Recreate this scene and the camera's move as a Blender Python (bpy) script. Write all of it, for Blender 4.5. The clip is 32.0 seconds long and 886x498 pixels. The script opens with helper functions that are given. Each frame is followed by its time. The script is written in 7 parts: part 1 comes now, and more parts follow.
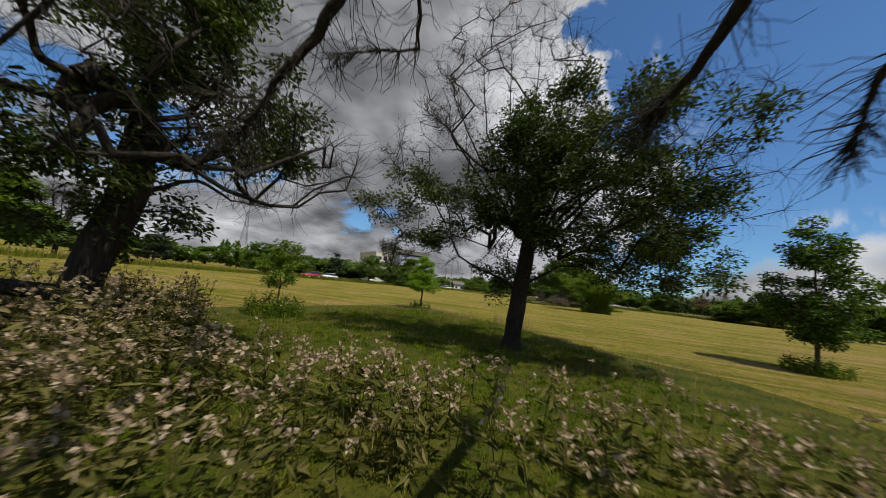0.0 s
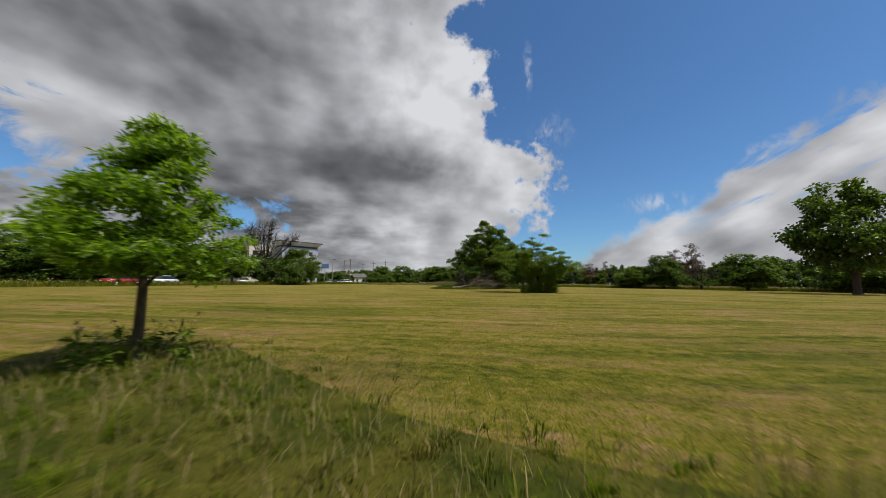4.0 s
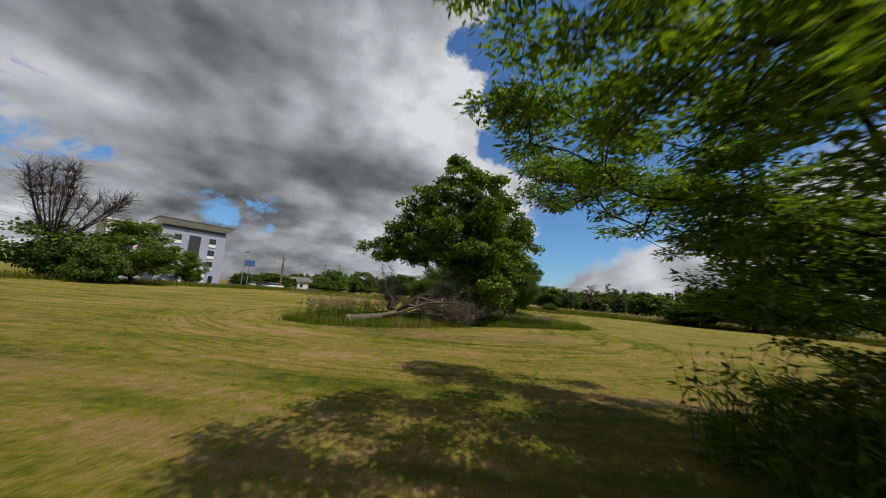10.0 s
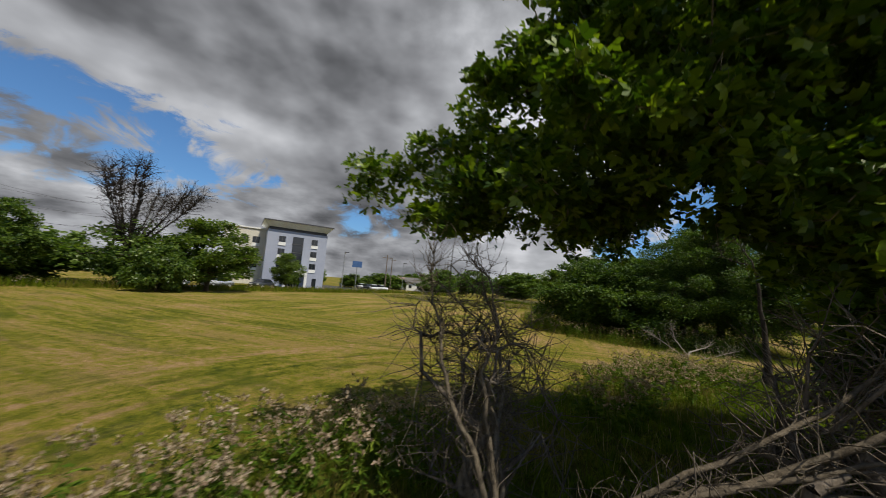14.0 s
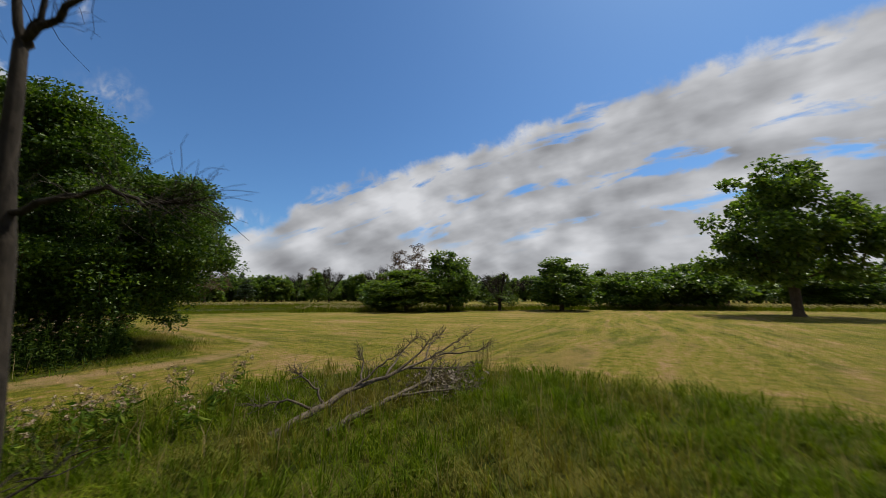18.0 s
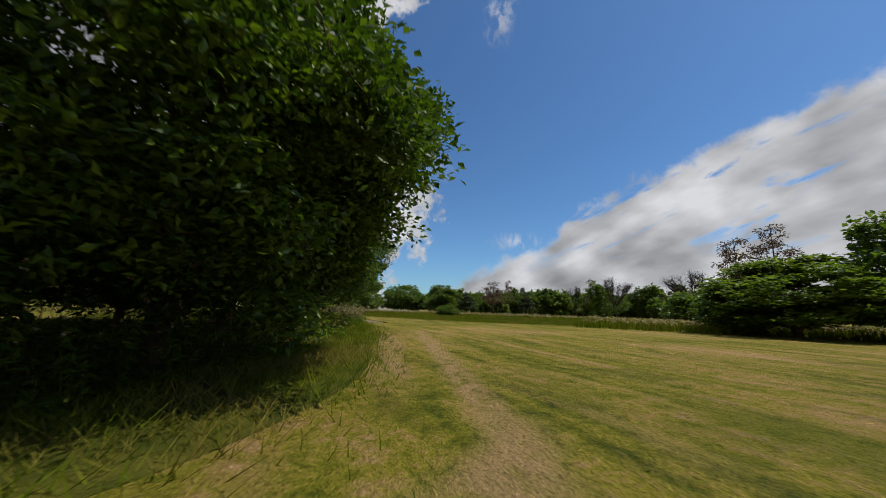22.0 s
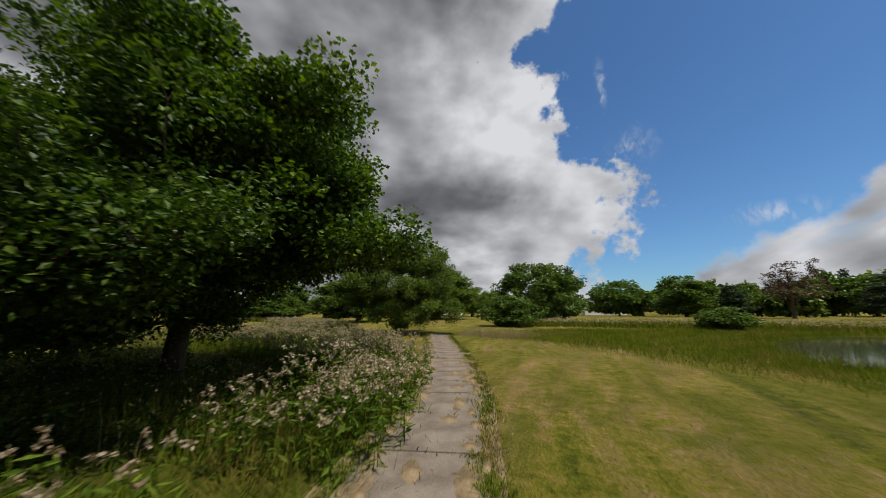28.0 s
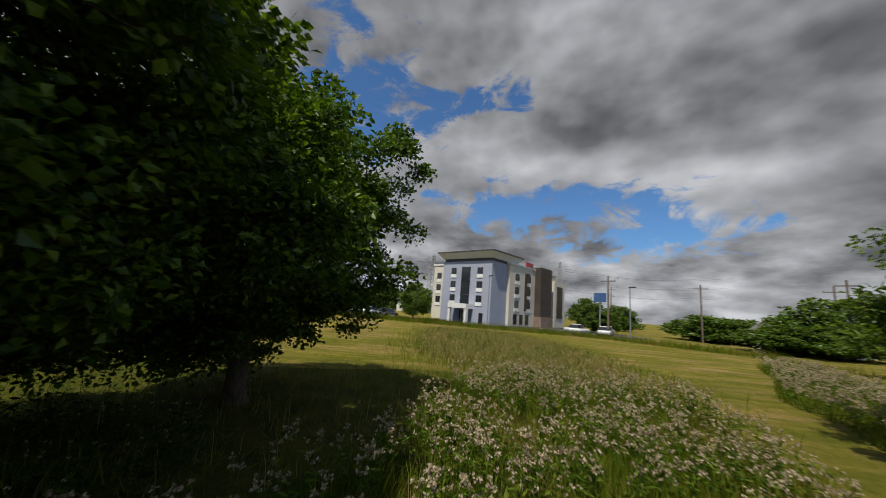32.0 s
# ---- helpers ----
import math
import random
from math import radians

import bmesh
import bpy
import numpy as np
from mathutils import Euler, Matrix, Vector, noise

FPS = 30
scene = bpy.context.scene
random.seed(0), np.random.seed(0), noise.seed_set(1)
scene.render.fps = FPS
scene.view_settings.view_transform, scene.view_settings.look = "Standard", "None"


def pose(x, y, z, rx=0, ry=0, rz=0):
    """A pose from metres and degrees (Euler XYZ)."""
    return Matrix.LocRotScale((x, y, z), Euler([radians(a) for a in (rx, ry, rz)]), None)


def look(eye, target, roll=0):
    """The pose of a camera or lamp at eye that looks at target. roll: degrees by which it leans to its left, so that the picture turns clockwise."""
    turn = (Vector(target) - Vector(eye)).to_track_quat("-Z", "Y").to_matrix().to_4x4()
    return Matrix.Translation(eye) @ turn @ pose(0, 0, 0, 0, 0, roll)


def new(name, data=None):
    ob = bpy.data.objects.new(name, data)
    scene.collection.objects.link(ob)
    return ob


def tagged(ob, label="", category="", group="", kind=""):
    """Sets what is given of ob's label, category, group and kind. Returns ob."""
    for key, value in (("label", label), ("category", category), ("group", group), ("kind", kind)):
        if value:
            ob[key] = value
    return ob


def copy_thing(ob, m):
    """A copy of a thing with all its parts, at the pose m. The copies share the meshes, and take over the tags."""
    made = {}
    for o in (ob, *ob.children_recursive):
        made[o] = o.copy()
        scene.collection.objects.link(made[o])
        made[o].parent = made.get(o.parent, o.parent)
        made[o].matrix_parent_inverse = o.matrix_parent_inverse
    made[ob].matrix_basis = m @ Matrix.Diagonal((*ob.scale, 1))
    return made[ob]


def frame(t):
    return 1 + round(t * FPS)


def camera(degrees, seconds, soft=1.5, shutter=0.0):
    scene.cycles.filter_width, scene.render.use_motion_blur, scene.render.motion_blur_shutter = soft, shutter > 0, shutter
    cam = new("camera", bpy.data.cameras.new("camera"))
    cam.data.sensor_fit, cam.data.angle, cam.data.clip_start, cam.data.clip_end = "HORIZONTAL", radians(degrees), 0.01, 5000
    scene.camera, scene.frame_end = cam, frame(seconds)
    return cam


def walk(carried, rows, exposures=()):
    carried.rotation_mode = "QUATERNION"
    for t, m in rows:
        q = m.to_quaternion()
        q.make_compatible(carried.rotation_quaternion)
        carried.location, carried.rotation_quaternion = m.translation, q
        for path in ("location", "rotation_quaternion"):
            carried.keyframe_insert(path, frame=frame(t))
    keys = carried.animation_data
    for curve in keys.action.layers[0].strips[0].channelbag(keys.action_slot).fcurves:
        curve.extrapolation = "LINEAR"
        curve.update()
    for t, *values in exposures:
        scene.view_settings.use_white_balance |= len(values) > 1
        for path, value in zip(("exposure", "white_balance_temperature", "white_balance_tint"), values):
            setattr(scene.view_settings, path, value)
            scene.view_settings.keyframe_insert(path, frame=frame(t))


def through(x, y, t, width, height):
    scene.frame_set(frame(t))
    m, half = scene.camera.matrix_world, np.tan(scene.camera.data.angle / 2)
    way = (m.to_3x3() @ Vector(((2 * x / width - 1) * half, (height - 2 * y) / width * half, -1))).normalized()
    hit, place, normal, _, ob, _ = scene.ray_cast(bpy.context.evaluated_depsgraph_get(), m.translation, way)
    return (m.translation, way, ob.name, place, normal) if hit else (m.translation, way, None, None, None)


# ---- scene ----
cam = camera(105.9, 32.0, soft=0.9, shutter=0.25)
PATH = [
    (0.0, (4.266, -29.454, 1.572), (0.466, -20.268, 2.649), 6.16),
    (0.5, (3.741, -27.710, 1.383), (-0.815, -18.874, 2.464), 6.47),
    (1.0, (3.040, -25.966, 1.261), (-1.730, -17.241, 2.322), 4.83),
    (1.5, (2.196, -24.210, 1.150), (-2.414, -15.397, 2.194), 2.92),
    (2.0, (1.260, -22.552, 1.005), (-2.825, -13.481, 2.022), 0.31),
    (2.5, (0.518, -20.826, 1.009), (-2.727, -11.424, 2.051), 0.02),
    (3.0, (0.027, -18.994, 1.015), (-2.343, -9.331, 2.022), -0.46),
    (3.5, (-0.289, -16.931, 1.023), (-1.805, -7.097, 2.014), -0.33),
    (4.0, (-0.357, -14.632, 1.045), (-1.306, -4.726, 2.031), 0.65),
    (4.5, (-0.309, -12.035, 1.055), (-0.914, -2.107, 2.086), 1.59),
    (5.0, (-0.202, -9.176, 1.109), (-0.572, 0.760, 2.169), 2.09),
    (5.5, (-0.082, -6.153, 1.173), (-0.283, 3.786, 2.253), 2.26),
    (6.0, (0.012, -3.046, 1.212), (-0.052, 6.893, 2.314), 2.19),
    (6.5, (0.036, 0.073, 1.197), (0.118, 10.008, 2.329), 1.97),
    (7.0, (-0.055, 3.133, 1.098), (0.220, 13.059, 2.279), 1.69),
    (7.5, (-0.116, 6.147, 1.030), (0.330, 16.059, 2.276), 1.52),
    (8.0, (-0.028, 8.855, 0.955), (0.512, 18.758, 2.238), 1.64),
    (8.5, (0.162, 11.548, 0.997), (0.685, 21.449, 2.296), 1.83),
    (9.0, (0.559, 14.226, 1.175), (0.905, 24.135, 2.478), 2.15),
    (9.5, (1.139, 17.009, 1.393), (1.161, 26.915, 2.763), 3.15),
    (10.0, (1.772, 19.815, 1.667), (1.243, 29.702, 3.068), 4.51),
    (10.5, (2.279, 22.665, 1.969), (0.942, 32.471, 3.404), 6.76),
    (11.0, (2.550, 25.404, 2.277), (0.192, 35.025, 3.644), 8.88),
    (11.5, (2.385, 27.893, 2.533), (-0.977, 37.222, 3.826), 10.60),
    (12.0, (1.771, 30.023, 2.743), (-2.316, 39.069, 3.955), 11.04),
    (12.5, (0.816, 31.875, 2.939), (-3.743, 40.701, 4.085), 10.42),
    (13.0, (-0.378, 33.531, 3.036), (-5.195, 42.225, 4.139), 8.34),
    (13.5, (-1.095, 35.265, 3.011), (-5.741, 44.046, 4.149), 6.46),
    (14.0, (-1.385, 37.015, 2.891), (-5.173, 46.208, 3.962), 4.35),
    (14.5, (-1.332, 38.765, 2.706), (-3.611, 48.455, 3.665), 1.93),
    (15.0, (-1.020, 40.493, 2.483), (-1.219, 50.454, 3.347), -0.84),
    (15.5, (-0.542, 42.179, 2.254), (1.726, 51.881, 3.099), -4.03),
    (16.0, (0.007, 43.802, 2.049), (4.824, 52.512, 3.012), -7.69),
    (16.5, (0.632, 45.384, 1.871), (8.004, 52.075, 2.814), -8.50),
    (17.0, (1.467, 46.795, 1.819), (10.173, 51.615, 2.799), -7.39),
    (17.5, (2.811, 47.918, 1.895), (11.810, 52.128, 3.027), -4.64),
    (18.0, (4.481, 48.798, 1.823), (13.041, 53.764, 3.261), 0.01),
    (18.5, (6.205, 49.806, 1.657), (13.852, 56.019, 3.372), 3.61),
    (19.0, (7.588, 50.947, 1.514), (13.978, 58.400, 3.416), 5.47),
    (19.5, (8.634, 51.990, 1.426), (13.787, 60.331, 3.395), 6.26),
    (20.0, (9.369, 53.176, 1.389), (13.586, 62.032, 3.336), 5.57),
    (20.5, (9.954, 54.642, 1.368), (13.600, 63.759, 3.265), 4.61),
    (21.0, (10.526, 56.291, 1.308), (13.734, 65.575, 3.183), 3.50),
    (21.5, (10.977, 57.890, 1.199), (13.819, 67.295, 3.058), 2.54),
    (22.0, (11.401, 59.436, 1.090), (13.960, 68.935, 2.886), 1.89),
    (22.5, (11.842, 61.001, 0.973), (14.107, 70.579, 2.746), 1.24),
    (23.0, (12.341, 62.600, 0.891), (14.179, 72.268, 2.665), 0.47),
    (23.5, (12.794, 64.339, 0.852), (14.189, 74.083, 2.616), 0.52),
    (24.0, (13.214, 66.035, 0.889), (14.117, 75.839, 2.641), 0.37),
    (24.5, (13.515, 67.816, 0.979), (14.008, 77.654, 2.703), 0.23),
    (25.0, (13.801, 69.804, 1.077), (13.988, 79.652, 2.803), 0.01),
    (25.5, (14.082, 71.684, 1.158), (13.971, 81.528, 2.914), -0.81),
    (26.0, (14.311, 73.586, 1.265), (13.843, 83.416, 3.039), -1.32),
    (26.5, (14.490, 75.542, 1.390), (13.572, 85.338, 3.174), -1.50),
    (27.0, (14.621, 77.587, 1.527), (13.127, 87.311, 3.317), -1.37),
    (27.5, (14.708, 79.768, 1.670), (12.484, 89.351, 3.467), -0.92),
    (28.0, (14.757, 82.144, 1.816), (11.626, 91.468, 3.626), -0.15),
    (28.5, (14.593, 84.446, 1.995), (10.460, 93.365, 3.832), 0.32),
    (29.0, (14.323, 86.582, 2.111), (9.100, 94.925, 3.877), 1.56),
    (29.5, (13.780, 88.518, 2.129), (7.428, 96.032, 3.914), 2.30),
    (30.0, (12.997, 90.108, 2.132), (5.482, 96.445, 3.967), 2.58),
    (30.5, (11.991, 91.503, 2.173), (3.362, 96.214, 4.002), 3.48),
    (31.0, (10.644, 92.703, 2.299), (1.216, 95.500, 4.115), 4.47),
    (31.5, (9.251, 93.694, 2.483), (-0.558, 94.538, 4.233), 5.56),
    (32.0, (7.842, 94.551, 2.695), (-1.959, 93.508, 4.389), 4.79),
]
walk(cam, [(t, look(e, g, r)) for t, e, g, r in PATH])

# ---- light ----
SUN_AZ, SUN_EL = -112.0, 61.0     # degrees: turn from +y (left positive), height
sun_dir = Vector((-math.sin(radians(SUN_AZ)) * math.cos(radians(SUN_EL)), math.cos(radians(SUN_AZ)) * math.cos(radians(SUN_EL)), math.sin(radians(SUN_EL))))
sun = new("sun", bpy.data.lights.new("sun", "SUN"))
sun.data.energy, sun.data.angle, sun.data.color = 4.7, radians(0.6), (1.0, 0.92, 0.77)
sun.matrix_world = look(tuple(sun_dir * 200), (0, 0, 0))


class Nodes:
    """Short hand for node trees."""

    def __init__(self, tree):
        self.t = tree
        tree.nodes.clear()

    def add(self, kind, ins=(), **props):
        n = self.t.nodes.new("ShaderNode" + kind)
        for k, v in props.items():
            setattr(n, k, v)
        for k, v in dict(ins).items():
            self.put(n.inputs[k], v)
        return n

    def put(self, socket, v):
        if isinstance(v, bpy.types.NodeSocket):
            self.t.links.new(v, socket)
        elif isinstance(v, bpy.types.Node):
            self.t.links.new(v.outputs[0], socket)
        else:
            socket.default_value = v

    def math(self, op, a, b=0.0, c=0.0):
        return self.add("Math", {0: a, 1: b, 2: c}, operation=op).outputs[0]

    def vec(self, op, a, b=(0, 0, 0)):
        n = self.add("VectorMath", {0: a, 1: b}, operation=op)
        return n.outputs["Value"] if op in ("DOT_PRODUCT", "LENGTH", "DISTANCE") else n.outputs[0]

    def step(self, v, lo, hi):
        return self.add("MapRange", {0: v, 1: lo, 2: hi, 3: 0.0, 4: 1.0}, interpolation_type="SMOOTHSTEP").outputs[0]

    def noise(self, v, scale, detail=4.0, rough=0.55, distort=0.0):
        return self.add("TexNoise", {"Vector": v, "Scale": scale, "Detail": detail, "Roughness": rough, "Distortion": distort}).outputs[0]

    def mix(self, f, a, b):
        n = self.add("Mix", data_type="RGBA")
        self.put(n.inputs[0], f)
        self.put(n.inputs[6], a)
        self.put(n.inputs[7], b)
        return n.outputs[2]

    def ramp(self, f, *stops):
        n = self.add("ValToRGB", {0: f})
        el = n.color_ramp.elements
        while len(el) < len(stops):
            el.new(0.5)
        for e, (p, c) in zip(el, stops):
            e.position, e.color = p, (*c, 1)
        return n.outputs[0]


def unit(az, el):
    a, e = radians(az), radians(el)
    return Vector((-math.sin(a) * math.cos(e), math.cos(a) * math.cos(e), math.sin(e)))


def sky():
    """Blue sky, a broad cloud bank in the west with puffed white rims, and a long low band of cloud in the east."""
    w = bpy.data.worlds.new("sky")
    scene.world = w
    w.use_nodes = True
    n = Nodes(w.node_tree)
    d = n.add("TexCoord").outputs["Generated"]
    x, y, z = n.add("SeparateXYZ", {0: d}).outputs[:3]
    blue = n.add("TexSky", sky_type="NISHITA", sun_disc=False, sun_elevation=radians(SUN_EL), sun_rotation=radians(-SUN_AZ), air_density=1.0, dust_density=0.6, ozone_density=2.0).outputs[0]
    blue = n.vec("MULTIPLY", blue, (0.060, 0.090, 0.116))
    el = n.math("MULTIPLY", n.math("ARCSINE", z), 180 / math.pi)
    az = n.math("MULTIPLY", n.math("ARCTAN2", n.math("MULTIPLY", x, -1.0), y), 180 / math.pi)
    # a flat cloud layer, so that the clouds shrink towards the horizon
    h = n.math("ADD", n.math("MAXIMUM", z, 0.0), 0.22)
    flat = n.vec("DIVIDE", n.vec("MULTIPLY", d, (1, 1, 0)), n.add("CombineXYZ", {0: h, 1: h, 2: 1.0}).outputs[0])
    fine, frill = n.noise(d, 8.0, 9.0, 0.6), n.noise(d, 26.0, 6.0, 0.6)
    fluff = n.math("ADD", n.math("MULTIPLY", n.math("SUBTRACT", fine, 0.5), 30.0), n.math("MULTIPLY", n.math("SUBTRACT", frill, 0.5), 9.0))

    def blob(az0, el0, wide, tall, rough):
        a = n.math("DIVIDE", n.math("SUBTRACT", az, az0), wide)
        b = n.math("DIVIDE", n.math("SUBTRACT", el, el0), tall)
        return n.math("ADD", n.math("SQRT", n.math("ADD", n.math("MULTIPLY", a, a), n.math("MULTIPLY", b, b))), rough)

    # the bank's edge, as a heading for each height above the horizon
    edge = n.add("FloatCurve", {"Factor": 1.0, "Value": n.math("DIVIDE", n.math("MAXIMUM", el, 0.0), 60.0)})
    rim = edge.mapping.curves[0].points
    heads = ((0, -5), (7.5, -6), (10, -8.5), (15.5, -13), (19, -11.5), (23, -6), (27.5, -2.5), (32, -1), (36, 0), (39.5, 7.5), (42, 1), (46, -10), (60, -30))
    for k, (e, a) in enumerate(heads):
        p = rim[k] if k < 2 else rim.new(0.5, 0.5)
        p.location = (e / 60, (a + 40) / 60)
        p.handle_type = "VECTOR"
    edge.mapping.update()
    s1 = n.math("ADD", n.math("SUBTRACT", az, n.math("SUBTRACT", n.math("MULTIPLY", edge.outputs[0], 60.0), 40.0)), fluff)
    m1 = n.step(s1, -1.6, 2.2)
    # the top of the low band: a great circle
    band = unit(-30, 11.5).cross(unit(-75, 27.5)).normalized()
    if band.dot(unit(-50, 5)) < 0:
        band.negate()
    across = n.vec("DOT_PRODUCT", d, tuple(band))
    s2 = n.math("ADD", across, n.math("MULTIPLY", fluff, 0.0048))
    m2 = n.step(s2, -0.012, 0.03)
    drawn = n.vec("ADD", d, n.vec("MULTIPLY", n.add("CombineXYZ", {0: across, 1: across, 2: across}).outputs[0], tuple(band * 2.6)))
    gaps = n.step(n.noise(drawn, 5.5, 6.0, 0.55, 0.3), 0.54, 0.66)
    m2 = n.math("MULTIPLY", m2, n.math("SUBTRACT", 1.0, n.math("MULTIPLY", gaps, n.step(z, 0.10, 0.24))))
    cover = n.math("MAXIMUM", m1, m2)
    # openings in the bank, torn at their rims
    torn = n.math("ADD", n.math("MULTIPLY", n.math("SUBTRACT", n.noise(n.vec("MULTIPLY", d, (1.0, 1.0, 1.9)), 7.5, 8.0, 0.62, 0.5), 0.5), 5.6), n.math("MULTIPLY", fluff, 0.03))
    for hole in ((80, 17, 16, 3.4), (64, 13, 10, 3.2), (113, 31, 12, 8), (93, 33.5, 9, 3.0), (36, 9.6, 4, 2.4)):
        cover = n.math("MULTIPLY", cover, n.step(blob(*hole, torn), 0.45, 1.25))
    # small wisps in the open sky
    shred = n.noise(n.vec("MULTIPLY", d, (1.0, 1.0, 0.45)), 46.0, 5.0, 0.6, 0.6)
    loose = n.math("MULTIPLY", fluff, 0.09)
    for az0, el0, wide, tall in ((-9.4, 33.4, 0.9, 3.2), (-13, 24, 3.2, 2.6), (-26, 11.8, 3.4, 1.2), (-25, 45, 3.0, 3.0), (-46, 20, 1.0, 1.2)):
        wisp = n.math("SUBTRACT", 1.0, n.step(blob(az0, el0, wide, tall, loose), 0.0, 1.4))
        cover = n.math("MAXIMUM", cover, n.math("MULTIPLY", wisp, n.math("MULTIPLY", n.step(shred, 0.38, 0.68), 0.6)))
    # thick parts are grey below, thin rims and sunlit shoulders white
    lum = n.math("SUBTRACT", 0.78, n.math("MULTIPLY", n.step(s1, 0.0, 30.0), n.math("MULTIPLY", n.step(el, 5.0, 18.0), 0.22)))
    soft_edge = n.math("MULTIPLY", n.math("SUBTRACT", n.noise(flat, 2.0, 2.0, 0.4, 0.2), 0.5), 1.1)
    for az0, el0, wide, tall, grey in ((25, 18, 15, 4.8, -0.18), (52, 32, 25, 9, -0.12), (28, 26, 12, 4, 0.08), (30, 44, 26, 9, -0.06), (30, 11.5, 11, 2.6, -0.12), (75, 28.5, 12, 4.5, -0.12), (10, 20, 9, 3.5, -0.10), (54, 10, 16, 2.2, -0.10),
                                       (11, 31, 18, 8.5, 0.19), (57, 20.5, 18, 2.8, 0.16), (60, 15, 14, 2.2, 0.10), (100, 27, 16, 5, 0.16), (77, 24, 12, 2.6, 0.12), (-2, 19, 8, 7, 0.08), (18, 9.6, 14, 1.8, 0.10)):
        f = n.math("SUBTRACT", 1.0, n.step(blob(az0, el0, wide, tall, soft_edge), 0.1, 1.5))
        lum = n.math("ADD", lum, n.math("MULTIPLY", f, grey))
    # puffs: lit on the side of the sun, shaded on the other
    to_sun = tuple(Vector((unit(-60, 35) - unit(20, 20)).normalized()) * 0.045)
    for v, scale, gain in ((d, 3.0, 0.80), (n.vec("MULTIPLY", d, (1.0, 1.0, 1.7)), 8.0, 0.42)):
        here, there = n.noise(v, scale, 3.0, 0.4), n.noise(n.vec("ADD", v, to_sun), scale, 3.0, 0.4)
        lum = n.math("ADD", lum, n.math("MULTIPLY", n.math("SUBTRACT", here, there), gain))
    lum = n.math("ADD", lum, n.math("MULTIPLY", n.math("SUBTRACT", n.noise(flat, 1.3, 2.0, 0.4, 0.1), 0.5), 0.34))
    # the band: white tops over grey, drawn-out bellies
    belly = n.math("SUBTRACT", n.noise(drawn, 3.4, 5.0, 0.5), 0.43)
    lum = n.math("ADD", lum, n.math("MULTIPLY", m2, n.math("MULTIPLY", belly, -0.55)))
    # low western clouds lie in layers in the bank's own shade
    low = n.math("MULTIPLY", n.math("SUBTRACT", 1.0, n.step(el, 6.0, 20.0)), n.step(az, -8.0, 26.0))
    layers = n.math("SUBTRACT", n.noise(n.vec("MULTIPLY", d, (1.0, 1.0, 2.8)), 6.5, 6.0, 0.55), 0.5)
    lum = n.math("ADD", n.math("SUBTRACT", lum, n.math("MULTIPLY", low, 0.18)), n.math("MULTIPLY", n.math("MULTIPLY", low, layers), 1.0))
    grey = n.ramp(lum, (0.28, (0.075, 0.077, 0.083)), (0.42, (0.145, 0.149, 0.160)), (0.56, (0.272, 0.278, 0.296)), (0.70, (0.420, 0.430, 0.455)), (0.90, (0.69, 0.70, 0.73)))
    n.add("OutputWorld", {0: n.add("Background", {0: n.mix(cover, blue, grey), 1: 1.0})})


sky()

# ---- materials ----
def material(name):
    m = bpy.data.materials.new(name)
    m.use_nodes = True
    return m, Nodes(m.node_tree)


def finish(n, color, rough=0.8, bump=None, strength=0.3, distance=0.02, metal=0.0, through=0.0, spec=0.3):
    p = n.add("BsdfPrincipled", {"Base Color": color, "Roughness": rough, "Metallic": metal, "Specular IOR Level": spec})
    if bump is not None:
        n.put(p.inputs["Normal"], n.add("Bump", {"Height": bump, "Strength": strength, "Distance": distance}).outputs[0])
    out = p.outputs[0]
    if through:
        tr = n.add("BsdfTranslucent", {0: n.vec("MULTIPLY", color, (1.25, 1.35, 0.6))})
        out = n.add("MixShader", {0: through, 1: out, 2: tr.outputs[0]}).outputs[0]
    n.add("OutputMaterial", {0: out})


def leaf_material(name, dark, mid, light, through=0.35, gloss=0.42, spec=0.45):
    m, n = material(name)
    g = n.add("NewGeometry")
    big = n.noise(n.add("TexCoord").outputs["Object"], 0.55, 2.0)
    f = n.math("ADD", n.math("MULTIPLY", g.outputs["Random Per Island"], 0.62), n.math("MULTIPLY", big, 0.45))
    finish(n, n.ramp(f, (0.15, dark), (0.5, mid), (0.92, light)), gloss, through=through, spec=spec)
    return m


def grass_material(name, dark, mid, light, straw, through=0.4):
    """Blades that turn from lush green to straw in patches."""
    m, n = material(name)
    p = n.add("NewGeometry")
    k = p.outputs["Random Per Island"]
    big = n.noise(p.outputs["Position"], 0.42, 3.0, 0.55, 0.4)
    mid_size = n.noise(p.outputs["Position"], 1.7, 2.0)
    f = n.math("ADD", n.math("MULTIPLY", k, 0.4), n.math("MULTIPLY", n.math("SUBTRACT", mid_size, 0.22), 0.95))
    c = n.ramp(f, (0.1, dark), (0.5, mid), (0.9, light))
    dry = n.step(n.math("ADD", big, n.math("MULTIPLY", k, 0.14)), 0.54, 0.74)
    finish(n, n.mix(n.math("MULTIPLY", dry, 0.75), c, (*straw, 1)), 0.8, through=through, spec=0.08)
    return m


